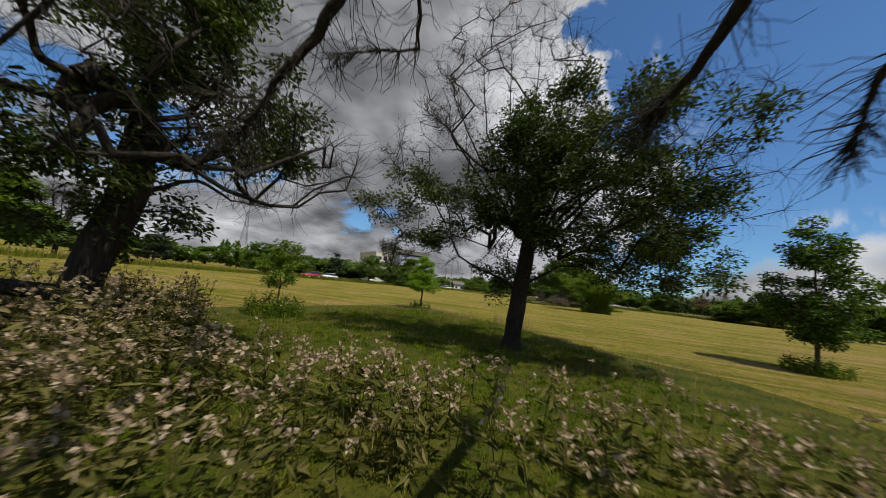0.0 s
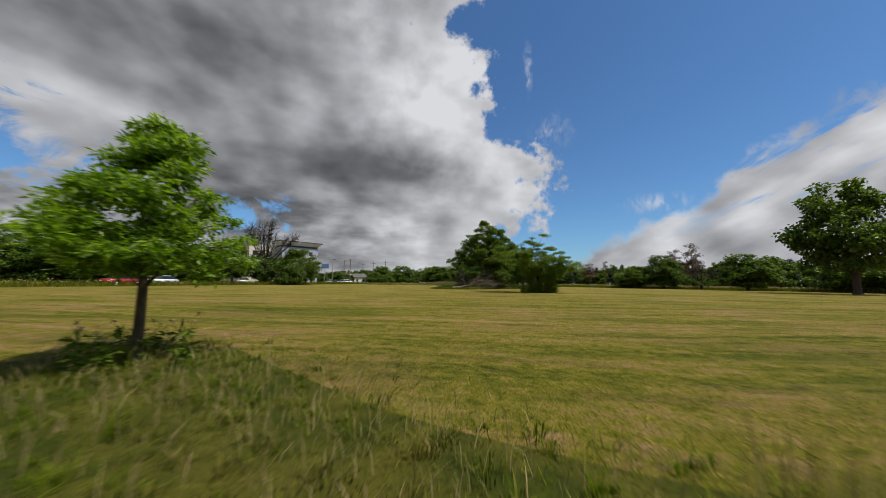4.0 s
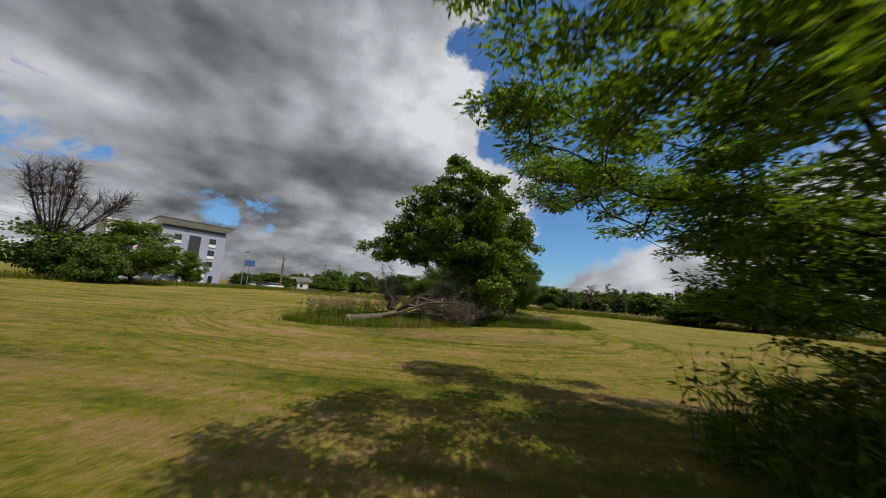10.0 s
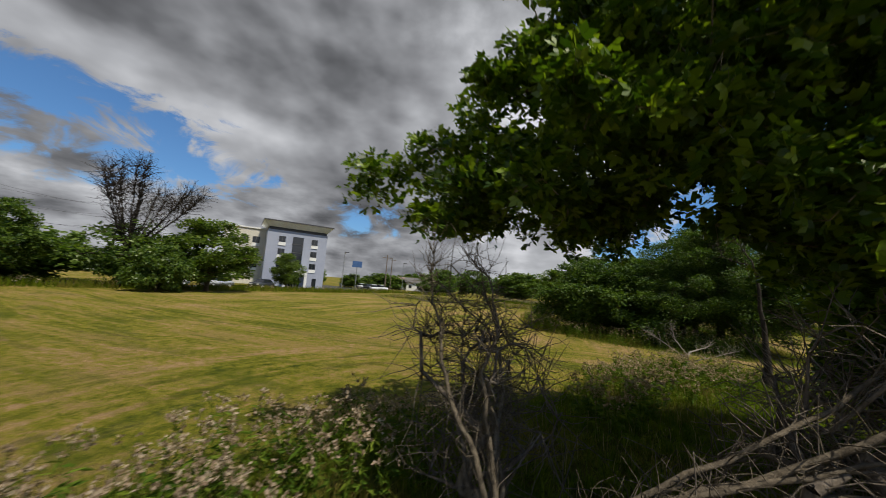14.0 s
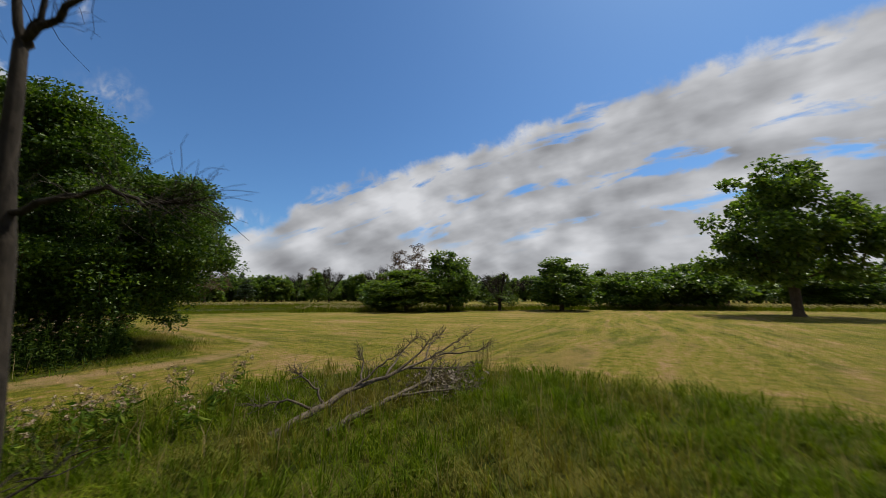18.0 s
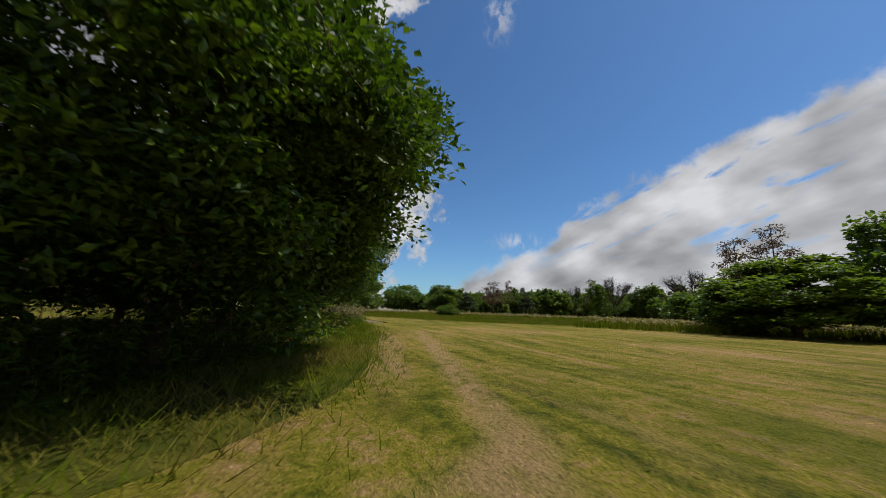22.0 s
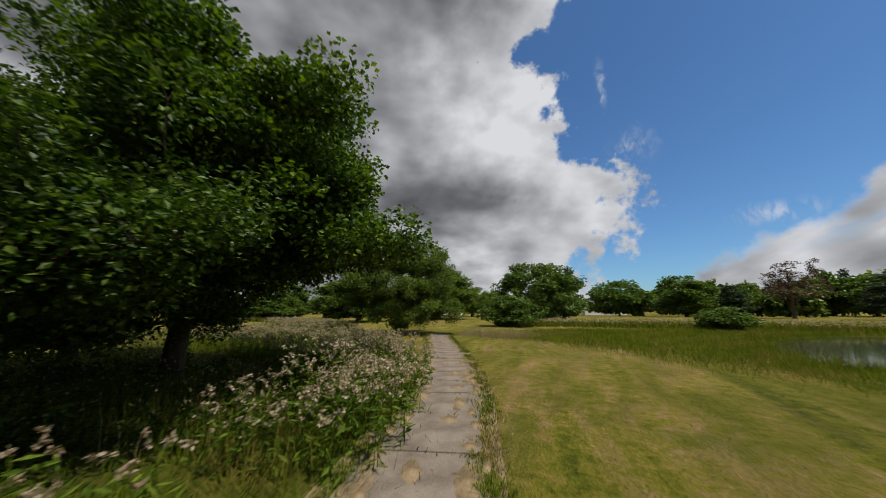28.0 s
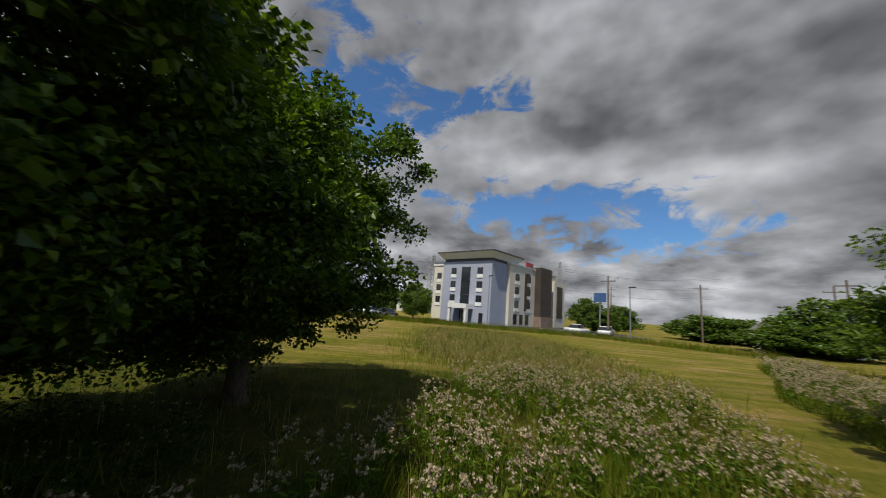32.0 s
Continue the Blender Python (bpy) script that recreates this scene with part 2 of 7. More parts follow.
def surface(name, a, b, scale, rough=0.8, bump=0.3, fine=12.0, metal=0.0, distance=0.02, spec=0.3, stain=(0.5, 0.72)):
    """Two colours in large stains and a fine grain."""
    m, n = material(name)
    o = n.add("TexCoord").outputs["Object"]
    big, grain = n.noise(o, scale, 5.0), n.noise(o, scale * fine, 6.0)
    c = n.mix(n.step(big, stain[0] - 0.2, stain[1]), (*a, 1), (*b, 1))
    c = n.vec("MULTIPLY", c, n.ramp(grain, (0.25, (0.72,) * 3), (0.75, (1.15,) * 3)))
    finish(n, c, rough, grain, bump, distance, metal, spec=spec)
    return m


def bark_material(name, a, b, scale=1.0, along=1.6):
    m, n = material(name)
    o = n.vec("MULTIPLY", n.add("TexCoord").outputs["Object"], (9 * scale, 9 * scale, along * scale))
    f = n.noise(o, 2.2, 6.0, 0.65, 0.5)
    finish(n, n.ramp(f, (0.3, a), (0.68, b)), 0.92, f, 0.8, 0.03, spec=0.15)
    return m


def field_colour(n):
    """Cut grass: swaths across the meadow, rings round the island, lengthwise beside the trees."""
    p = n.add("NewGeometry").outputs["Position"]
    x, y, _ = n.add("SeparateXYZ", {0: p}).outputs[:3]
    rel = n.vec("SUBTRACT", p, (0.5, 42.0, 0.0))
    r = n.vec("LENGTH", n.vec("MULTIPLY", rel, (1.0, 1.0, 0.0)))
    rx, ry, _ = n.add("SeparateXYZ", {0: rel}).outputs[:3]
    turn = n.math("MULTIPLY", n.math("ARCTAN2", ry, rx), 9.0)
    bend = n.math("MULTIPLY", n.math("SUBTRACT", n.noise(p, 0.05, 1.0), 0.5), 5.0)
    across = n.add("CombineXYZ", {0: n.math("MULTIPLY", x, 0.10), 1: n.math("ADD", y, bend), 2: 0.0}).outputs[0]
    along = n.add("CombineXYZ", {0: n.math("ADD", n.math("ADD", x, n.math("MULTIPLY", y, 0.08)), bend), 1: n.math("MULTIPLY", y, 0.10), 2: 3.0}).outputs[0]
    ring = n.add("CombineXYZ", {0: n.math("MULTIPLY", turn, 0.25), 1: n.math("ADD", r, n.math("MULTIPLY", bend, 0.4)), 2: 7.0}).outputs[0]
    lines = []
    for v in (across, along, ring):
        lines.append(n.math("ADD", n.math("MULTIPLY", n.noise(v, 0.75, 4.0, 0.6), 0.6), n.math("MULTIPLY", n.noise(v, 2.6, 3.0, 0.6), 0.4)))
    late = n.step(y, 52.0, 60.0)
    near = n.math("SUBTRACT", 1.0, n.step(r, 12.0, 17.0))
    soft_lines = n.math("ADD", n.math("MULTIPLY", lines[1], 0.95), 0.025)
    f = n.add("Mix", {0: late, 2: lines[0], 3: soft_lines}).outputs[0]
    f = n.add("Mix", {0: near, 2: f, 3: lines[2]}).outputs[0]
    patch = n.noise(p, 0.16, 3.0, 0.5, 0.4)
    grain = n.noise(p, 11.0, 5.0, 0.7)
    # this noise paints the small shadows among cut tufts into the colour
    tuft_shade = n.noise(p, 3.2, 4.0, 0.65, 0.4)
    f = n.math("ADD", n.math("ADD", n.math("MULTIPLY", f, 1.10), n.math("MULTIPLY", patch, 0.46)), n.math("ADD", n.math("MULTIPLY", grain, 0.46), n.math("MULTIPLY", tuft_shade, 0.70)))
    f = n.math("SUBTRACT", f, n.math("ADD", 0.532, n.math("MULTIPLY", late, -0.015)))
    c = n.ramp(f, (0.58, (0.045, 0.062, 0.005)), (0.72, (0.132, 0.138, 0.010)), (0.83, (0.215, 0.190, 0.022)), (0.93, (0.290, 0.205, 0.066)), (1.02, (0.36, 0.235, 0.115)))
    # thin dark furrows between the mower's rows, broken along their length
    rows_at = n.add("Mix", {0: near, 2: n.add("Mix", {0: late, 2: n.math("ADD", y, bend), 3: n.math("ADD", n.math("ADD", x, n.math("MULTIPLY", y, 0.08)), bend)}).outputs[0], 3: n.math("ADD", r, n.math("MULTIPLY", bend, 0.4))}).outputs[0]
    wave = n.math("SINE", n.math("MULTIPLY", n.math("ADD", rows_at, n.math("MULTIPLY", n.math("SUBTRACT", n.noise(p, 0.9, 3.0), 0.5), 0.9)), 2 * math.pi / 1.35))
    furrow = n.math("MULTIPLY", n.step(wave, 0.62, 0.98), n.step(n.noise(p, 0.35, 3.0, 0.6), 0.44, 0.62))
    c = n.mix(n.math("MULTIPLY", furrow, n.math("ADD", 0.42, n.math("MULTIPLY", near, 0.3))), c, (0.055, 0.066, 0.006, 1))
    raked = n.math("MULTIPLY", n.math("SUBTRACT", 1.0, n.step(wave, -0.99, -0.6)), n.step(n.noise(n.vec("ADD", p, (9.0, 4.0, 0.0)), 0.4, 3.0, 0.6), 0.46, 0.64))
    c = n.mix(n.math("MULTIPLY", raked, 0.42), c, (0.335, 0.245, 0.085, 1))
    # reddish dry patches, drawn out along the rows
    drawn = n.add("Mix", {0: late}, data_type="VECTOR")
    n.put(drawn.inputs[4], n.vec("MULTIPLY", p, (0.30, 1.0, 1.0)))
    n.put(drawn.inputs[5], n.vec("MULTIPLY", p, (1.0, 0.42, 1.0)))
    dry = n.math("ADD", n.noise(drawn.outputs[1], 0.52, 5.0, 0.6, 0.6), n.math("MULTIPLY", n.math("SUBTRACT", grain, 0.5), 0.30))
    c = n.mix(n.math("MULTIPLY", n.step(dry, 0.52, 0.68), n.math("SUBTRACT", 0.66, n.math("MULTIPLY", late, 0.22))), c, (0.262, 0.180, 0.064, 1))
    lush = n.math("ADD", n.noise(n.vec("ADD", drawn.outputs[1], (31.0, 17.0, 0.0)), 0.6, 5.0, 0.6, 0.6), n.math("MULTIPLY", n.math("SUBTRACT", grain, 0.5), 0.30))
    c = n.mix(n.math("MULTIPLY", n.step(lush, 0.52, 0.68), 0.65), c, (0.080, 0.100, 0.007, 1))
    # worn tracks of bare straw beside the hedge, and trampled straw before the island
    worn = n.math("ADD", n.math("MULTIPLY", tuft_shade, 0.9), n.math("MULTIPLY", n.noise(p, 0.5, 2.0), 0.7))
    for x0, slope, half, y0, y1 in ((13.42, 0.145, 0.24, 61.0, 79.0), (12.25, 0.10, 0.32, 63.5, 76.0)):
        off = n.math("ABSOLUTE", n.math("SUBTRACT", x, n.math("ADD", x0, n.math("MULTIPLY", n.math("SUBTRACT", y, 66.0), slope))))
        m = n.math("SUBTRACT", 1.0, n.step(off, half * 0.4, half * 1.6))
        m = n.math("MULTIPLY", m, n.math("MULTIPLY", n.step(y, y0, y0 + 3), n.math("SUBTRACT", 1.0, n.step(y, y1 - 4, y1))))
        c = n.mix(n.math("MULTIPLY", m, n.step(worn, 0.54, 0.92)), c, (0.34, 0.232, 0.112, 1))
    sweep = n.math("ADD", 60.15, n.math("MULTIPLY", n.math("POWER", n.math("MAXIMUM", n.math("SUBTRACT", x, 9.2), 0.0), 2.0), 0.14))
    m = n.math("MULTIPLY", n.math("SUBTRACT", 1.0, n.step(n.math("ABSOLUTE", n.math("SUBTRACT", y, sweep)), 0.15, 0.75)), n.math("MULTIPLY", n.step(x, 3.0, 7.0), n.math("SUBTRACT", 1.0, n.step(x, 12.6, 13.6))))
    c = n.mix(n.math("MULTIPLY", m, n.step(worn, 0.5, 0.9)), c, (0.32, 0.22, 0.105, 1))
    m = n.math("MULTIPLY", n.math("MULTIPLY", n.step(r, 5.0, 6.6), n.math("SUBTRACT", 1.0, n.step(r, 7.6, 9.6))), n.math("SUBTRACT", 1.0, n.step(ry, -4.0, -1.0)))
    c = n.mix(n.math("MULTIPLY", m, n.step(worn, 0.62, 0.98)), c, (0.27, 0.165, 0.085, 1))
    # greener lawn beside the footpath
    lawn = n.math("MULTIPLY", n.step(y, 80.0, 88.0), n.step(n.noise(drawn.outputs[1], 0.5, 4.0, 0.6, 0.5), 0.36, 0.6))
    c = n.mix(n.math("MULTIPLY", lawn, 0.55), c, (0.105, 0.112, 0.009, 1))
    return c, grain, f


def field_material():
    m, n = material("mown_meadow")
    c, grain, f = field_colour(n)
    p = n.add("NewGeometry").outputs["Position"]
    h = n.math("ADD", grain, n.math("MULTIPLY", f, 1.5))
    finish(n, n.vec("MULTIPLY", c, n.ramp(n.noise(p, 38.0, 4.0, 0.7), (0.3, (0.48,) * 3), (0.7, (1.25,) * 3))), 0.95, h, 1.0, 0.07, spec=0.1)
    return m


def stubble_material():
    m, n = material("cut_grass_blades")
    c, _, _ = field_colour(n)
    k = n.add("NewGeometry").outputs["Random Per Island"]
    c = n.vec("MULTIPLY", c, n.ramp(k, (0.0, (0.5, 0.6, 0.5)), (0.6, (1.1, 1.12, 1.05)), (1.0, (1.8, 1.6, 1.8))))
    finish(n, c, 0.7, through=0.25, spec=0.2)
    return m


M = {
    "meadow": field_material(),
    "stubble": stubble_material(),
    # turf colour with the shade between standing blades put in
    "shade_dark_turf": surface("shaded_turf", (0.03, 0.042, 0.004), (0.085, 0.08, 0.012), 1.6, 0.95, 0.6, 18, distance=0.05, spec=0.1),
    "tall_grass": grass_material("tall_grass", (0.026, 0.048, 0.002), (0.090, 0.130, 0.004), (0.190, 0.205, 0.013), (0.210, 0.150, 0.042), 0.32),
    "dry_grass": leaf_material("dry_grass", (0.16, 0.13, 0.05), (0.28, 0.22, 0.10), (0.36, 0.29, 0.15), 0.25, 0.7, 0.2),
    "lush_grass": grass_material("lush_grass", (0.026, 0.050, 0.002), (0.092, 0.140, 0.005), (0.195, 0.225, 0.016), (0.200, 0.160, 0.045), 0.4),
    "weed": leaf_material("weed_leaf", (0.024, 0.056, 0.005), (0.075, 0.130, 0.010), (0.165, 0.215, 0.024), 0.35, 0.7, 0.12),
    "dead_leaf": leaf_material("dead_leaf", (0.07, 0.055, 0.042), (0.16, 0.13, 0.10), (0.27, 0.23, 0.19), 0.15, 0.8, 0.15),
    "dry_weed": leaf_material("drying_weed_leaf", (0.03, 0.036, 0.008), (0.085, 0.085, 0.02), (0.19, 0.16, 0.06), 0.3, 0.8, 0.1),
    # weed leaf with deep shade put into its colour
    "shade_weed": leaf_material("nettle_leaf", (0.008, 0.02, 0.003), (0.028, 0.055, 0.005), (0.07, 0.105, 0.012), 0.2, 0.7, 0.1),
    "fluff": leaf_material("seed_fluff", (0.16, 0.120, 0.078), (0.34, 0.270, 0.190), (0.56, 0.475, 0.36), 0.3, 0.9, 0.1),
    "tan_fluff": leaf_material("tan_seed_fluff", (0.12, 0.084, 0.054), (0.29, 0.212, 0.145), (0.50, 0.41, 0.31), 0.3, 0.9, 0.1),
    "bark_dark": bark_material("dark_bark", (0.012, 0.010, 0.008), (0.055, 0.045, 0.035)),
    "bark_grey": bark_material("grey_bark", (0.10, 0.085, 0.068), (0.32, 0.28, 0.23)),
    "bark_twig": bark_material("dry_twig", (0.05, 0.042, 0.033), (0.20, 0.165, 0.130)),
    "bark_log": bark_material("weathered_bark", (0.034, 0.027, 0.019), (0.165, 0.135, 0.098), 0.8, 9.0),
    "bark_brown": bark_material("brown_bark", (0.04, 0.028, 0.019), (0.13, 0.10, 0.07)),
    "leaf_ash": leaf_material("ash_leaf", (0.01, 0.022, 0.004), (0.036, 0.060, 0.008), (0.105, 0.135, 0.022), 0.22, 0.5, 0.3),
    "leaf_young": leaf_material("bright_leaf", (0.055, 0.125, 0.008), (0.155, 0.265, 0.014), (0.30, 0.41, 0.028), 0.55),
    "leaf_locust": leaf_material("locust_leaf", (0.022, 0.062, 0.006), (0.105, 0.175, 0.010), (0.25, 0.32, 0.024), 0.45),
    "leaf_plane": leaf_material("plane_leaf", (0.014, 0.04, 0.004), (0.078, 0.142, 0.008), (0.225, 0.300, 0.020), 0.36, 0.4, 0.4),
    "leaf_hedge": leaf_material("hedge_leaf", (0.011, 0.030, 0.004), (0.046, 0.094, 0.008), (0.13, 0.200, 0.016), 0.30, 0.5, 0.35),
    "leaf_maple": leaf_material("maple_leaf", (0.010, 0.028, 0.003), (0.050, 0.098, 0.007), (0.150, 0.228, 0.016), 0.34, 0.45, 0.35),
    "leaf_far": leaf_material("far_leaf", (0.022, 0.05, 0.008), (0.075, 0.13, 0.018), (0.165, 0.23, 0.034), 0.45),
    "leaf_willow": leaf_material("willow_leaf", (0.028, 0.06, 0.008), (0.09, 0.145, 0.016), (0.18, 0.24, 0.032), 0.45),
    "needle": leaf_material("pine_needle", (0.012, 0.026, 0.01), (0.034, 0.058, 0.02), (0.07, 0.1, 0.04), 0.2),
    "leaf_russet": leaf_material("russet_leaf", (0.04, 0.024, 0.016), (0.1, 0.06, 0.042), (0.17, 0.105, 0.075), 0.25),
    "path_soil": surface("sandy_soil", (0.13, 0.095, 0.055), (0.30, 0.22, 0.13), 2.5, 0.95, 0.6, 16, distance=0.02, spec=0.1),
    "concrete": surface("old_concrete", (0.135, 0.105, 0.082), (0.25, 0.207, 0.166), 1.6, 0.9, 0.4, 22, distance=0.01),
}

# ---- building blocks ----
def quads(name, V, F, mat, smooth=False):
    """A mesh of quads from arrays."""
    V, F = np.asarray(V, np.float32), np.asarray(F, np.int32)
    me = bpy.data.meshes.new(name)
    me.vertices.add(len(V))
    me.vertices.foreach_set("co", V.ravel())
    me.loops.add(F.size)
    me.loops.foreach_set("vertex_index", F.ravel())
    me.polygons.add(len(F))
    me.polygons.foreach_set("loop_start", np.arange(0, F.size, 4, dtype=np.int32))
    me.polygons.foreach_set("use_smooth", np.full(len(F), smooth))
    me.materials.append(mat)
    me.update(calc_edges=True)
    return me


def under(name, me, parent, label=""):
    ob = new(name, me)
    ob.parent = parent
    return tagged(ob, label)


def part(name, bm, mat, parent, label="", smooth=False):
    me = bpy.data.meshes.new(name)
    bm.to_mesh(me)
    bm.free()
    me.materials.append(mat)
    for p in me.polygons:
        p.use_smooth = smooth
    return under(name, me, parent, label)


def box(bm, x0, x1, y0, y1, z0, z1, bevel=0.0):
    r = bmesh.ops.create_cube(bm, size=1.0, matrix=Matrix.Translation(((x0 + x1) / 2, (y0 + y1) / 2, (z0 + z1) / 2)) @ Matrix.Diagonal((x1 - x0, y1 - y0, z1 - z0, 1)))
    if bevel:
        edges = {e for v in r["verts"] for e in v.link_edges}
        bmesh.ops.bevel(bm, geom=list(edges), offset=bevel, segments=2, affect="EDGES")
    return bm


def boxed(name, dims, mat, parent, label="", bevel=0.0):
    return part(name, box(bmesh.new(), *dims, bevel), mat, parent, label)


def anchor(name, m, label="", category="", group="", kind=""):
    ob = new(name)
    ob.empty_display_size = 0.2
    ob.matrix_world = m
    return tagged(ob, label, category, group, kind)


def unitv(a):
    return a / np.maximum(np.linalg.norm(a, axis=-1, keepdims=True), 1e-9)


def frusta(P0, P1, R0, R1, sides):
    """Tapered tubes from points to points."""
    d = unitv(P1 - P0)
    ref = np.where(np.abs(d[:, 2:3]) > 0.9, [[1.0, 0, 0]], [[0, 0, 1.0]])
    a = unitv(np.cross(d, ref))
    b = np.cross(d, a)
    th = np.linspace(0, 2 * np.pi, sides, endpoint=False)
    ring = a[:, None, :] * np.cos(th)[None, :, None] + b[:, None, :] * np.sin(th)[None, :, None]
    V = np.concatenate([P0[:, None] + ring * R0[:, None, None], P1[:, None] + ring * R1[:, None, None]], 1)
    k = np.arange(sides)
    f = np.stack([k, (k + 1) % sides, (k + 1) % sides + sides, k + sides], 1)
    F = (np.arange(len(P0)) * 2 * sides)[:, None, None] + f[None]
    return V.reshape(-1, 3), F.reshape(-1, 4)


def tube(P, R, sides=10, rng=None, rough=0.05):
    """One unbroken round skin along a line, slightly uneven."""
    P, R = np.array(P, float), np.array(R, float)
    D = np.gradient(P, axis=0)
    D /= np.linalg.norm(D, axis=1)[:, None]
    u = np.cross(D[0], [0.31, 0.85, 0.43])
    V = []
    lump = np.ones(sides)
    for i, d in enumerate(D):
        u = u - d * u.dot(d)
        u /= np.linalg.norm(u)
        w = np.cross(d, u)
        if rng is not None:
            lump = 0.7 * lump + 0.3 + rng.normal(size=sides) * rough * 0.7
        a = np.arange(sides) * 2 * np.pi / sides
        V.append(P[i] + (np.cos(a)[:, None] * u + np.sin(a)[:, None] * w) * (R[i] * lump)[:, None])
    m, j = len(P), np.arange(sides)
    F = np.concatenate([np.stack([j, (j + 1) % sides, (j + 1) % sides + sides, j + sides], 1) + i * sides for i in range(m - 1)])
    return np.concatenate(V), F


def joined(parts):
    Vs, Fs, o = [], [], 0
    for V, F in parts:
        Vs.append(V)
        Fs.append(F + o)
        o += len(V)
    return np.concatenate(Vs), np.concatenate(Fs)


def leaves(rng, C, length, width, droop=0.25, flat=0.5, out=None):
    """Folded leaves at points C."""
    n = len(C)
    a = rng.normal(size=(n, 3))
    if out is not None:
        a = a + out * 0.9
    a[:, 2] = a[:, 2] * (1 - flat) - droop
    a = unitv(a)
    up = rng.normal(size=(n, 3)) * 0.85 + [0, 0, 1.0]
    b = unitv(np.cross(a, up))
    nn = np.cross(b, a)
    L = (length * rng.uniform(0.65, 1.3, n))[:, None]
    W = (width * rng.uniform(0.7, 1.25, n))[:, None]
    fold = nn * W * 0.22
    V = np.stack([C, C + a * L * 0.45 + b * W * 0.5 + fold, C + a * L, C + a * L * 0.45 - b * W * 0.5 + fold], 1).reshape(-1, 3)
    return V, np.arange(4 * n).reshape(n, 4)


def lobed_leaves(rng, C, length, droop=0.25, flat=0.5, out=None):
    """Broad leaves of three pointed lobes at points C."""
    n = len(C)
    a = rng.normal(size=(n, 3))
    if out is not None:
        a = a + out * 0.9
    a[:, 2] = a[:, 2] * (1 - flat) - droop
    a = unitv(a)
    b = unitv(np.cross(a, rng.normal(size=(n, 3)) * 0.85 + [0, 0, 1.0]))
    nn = np.cross(b, a)
    L = (length * rng.uniform(0.65, 1.25, n))[:, None]
    V = [C]
    for s, reach in ((0.0, 1.0), (0.95, 0.82), (-0.95, 0.82)):
        d = a * math.cos(s) + b * math.sin(s) + nn * abs(s) * 0.25
        w = np.cross(d, nn)
        V += [C + d * L * reach * 0.55 + w * L * 0.27, C + d * L * reach, C + d * L * reach * 0.55 - w * L * 0.27]
    F = np.array([[0, 1, 2, 3], [0, 4, 5, 6], [0, 7, 8, 9]])[None] + (np.arange(n) * 10)[:, None, None]
    return np.stack(V, 1).reshape(-1, 3), F.reshape(-1, 4)


def in_crown(rng, blobs, n, shell=0.45):
    """Points in a crown of ellipsoids (x, y, z, rx, ry, rz), thicker towards the outside."""
    blobs = np.array(blobs, float)
    w = blobs[:, 3] * blobs[:, 4] * blobs[:, 5]
    w = w ** 0.8
    k = rng.choice(len(blobs), n, p=w / w.sum())
    d = unitv(rng.normal(size=(n, 3)))
    r = rng.uniform(shell ** 3, 1.0, n) ** (1 / 3)
    return blobs[k, :3] + d * r[:, None] * blobs[k, 3:]


def skeleton_of(rng, trunk, tips, trunk_r, tip_r=0.006, wobble=0.025, rise=0.8, step=0.5, power=0.72):
    """Limbs that run from a trunk line to all tips. Returns tubes' ends and radii."""
    pos, par = [np.array(trunk[0], float)], [-1]
    for q0, q1 in zip(trunk[:-1], trunk[1:]):
        q0, q1 = np.array(q0, float), np.array(q1, float)
        m = max(2, int(np.linalg.norm(q1 - q0) / 0.4))
        for i in range(1, m + 1):
            pos.append(q0 + (q1 - q0) * i / m + rng.normal(size=3) * [wobble * 0.3, wobble * 0.3, 0])
            par.append(len(pos) - 2)
    first = max(1, int(len(pos) * 0.22))
    axis = np.array(trunk[-1], float)
    order = np.argsort(np.linalg.norm(tips - (np.array(trunk[0]) * 0.4 + axis * 0.6), axis=1))
    ends = []
    for i in order:
        c = tips[i]
        A = np.array(pos[first:])
        h = np.linalg.norm((A - c)[:, :2], axis=1)
        cost = np.linalg.norm(A - c, axis=1) + rise * np.maximum(0, A[:, 2] + 0.35 * h - c[2])
        j = int(np.argmin(cost)) + first
        p = pos[j]
        L = np.linalg.norm(c - p)
        m = max(1, int(L / step))
        bow = np.array([0, 0, 0.10 * L]) + rng.normal(size=3) * 0.045 * L
        last = j
        for s in range(1, m + 1):
            f = s / m
            q = p + (c - p) * f + bow * math.sin(math.pi * f) + (rng.normal(size=3) * wobble if s < m else 0)
            pos.append(q)
            par.append(last)
            last = len(pos) - 1
        ends.append((i, last))
    pos, par = np.array(pos), np.array(par)
    load = np.zeros(len(pos))
    for _, e in ends:
        load[e] += 1
    for k in range(len(pos) - 1, 0, -1):
        load[k] = max(load[k], 0.6)
        load[par[k]] += load[k] * 1.0
    r = tip_r + (trunk_r - tip_r) * (load / load[1]).clip(0, 1) ** power
    k = np.arange(1, len(pos))
    r0 = np.minimum(r[par[k]], r[k] * 1.35)
    t = len(trunk)
    return pos[par[k]], pos[k], r0, r[k], np.array([pos[e] for _, e in sorted(ends)])


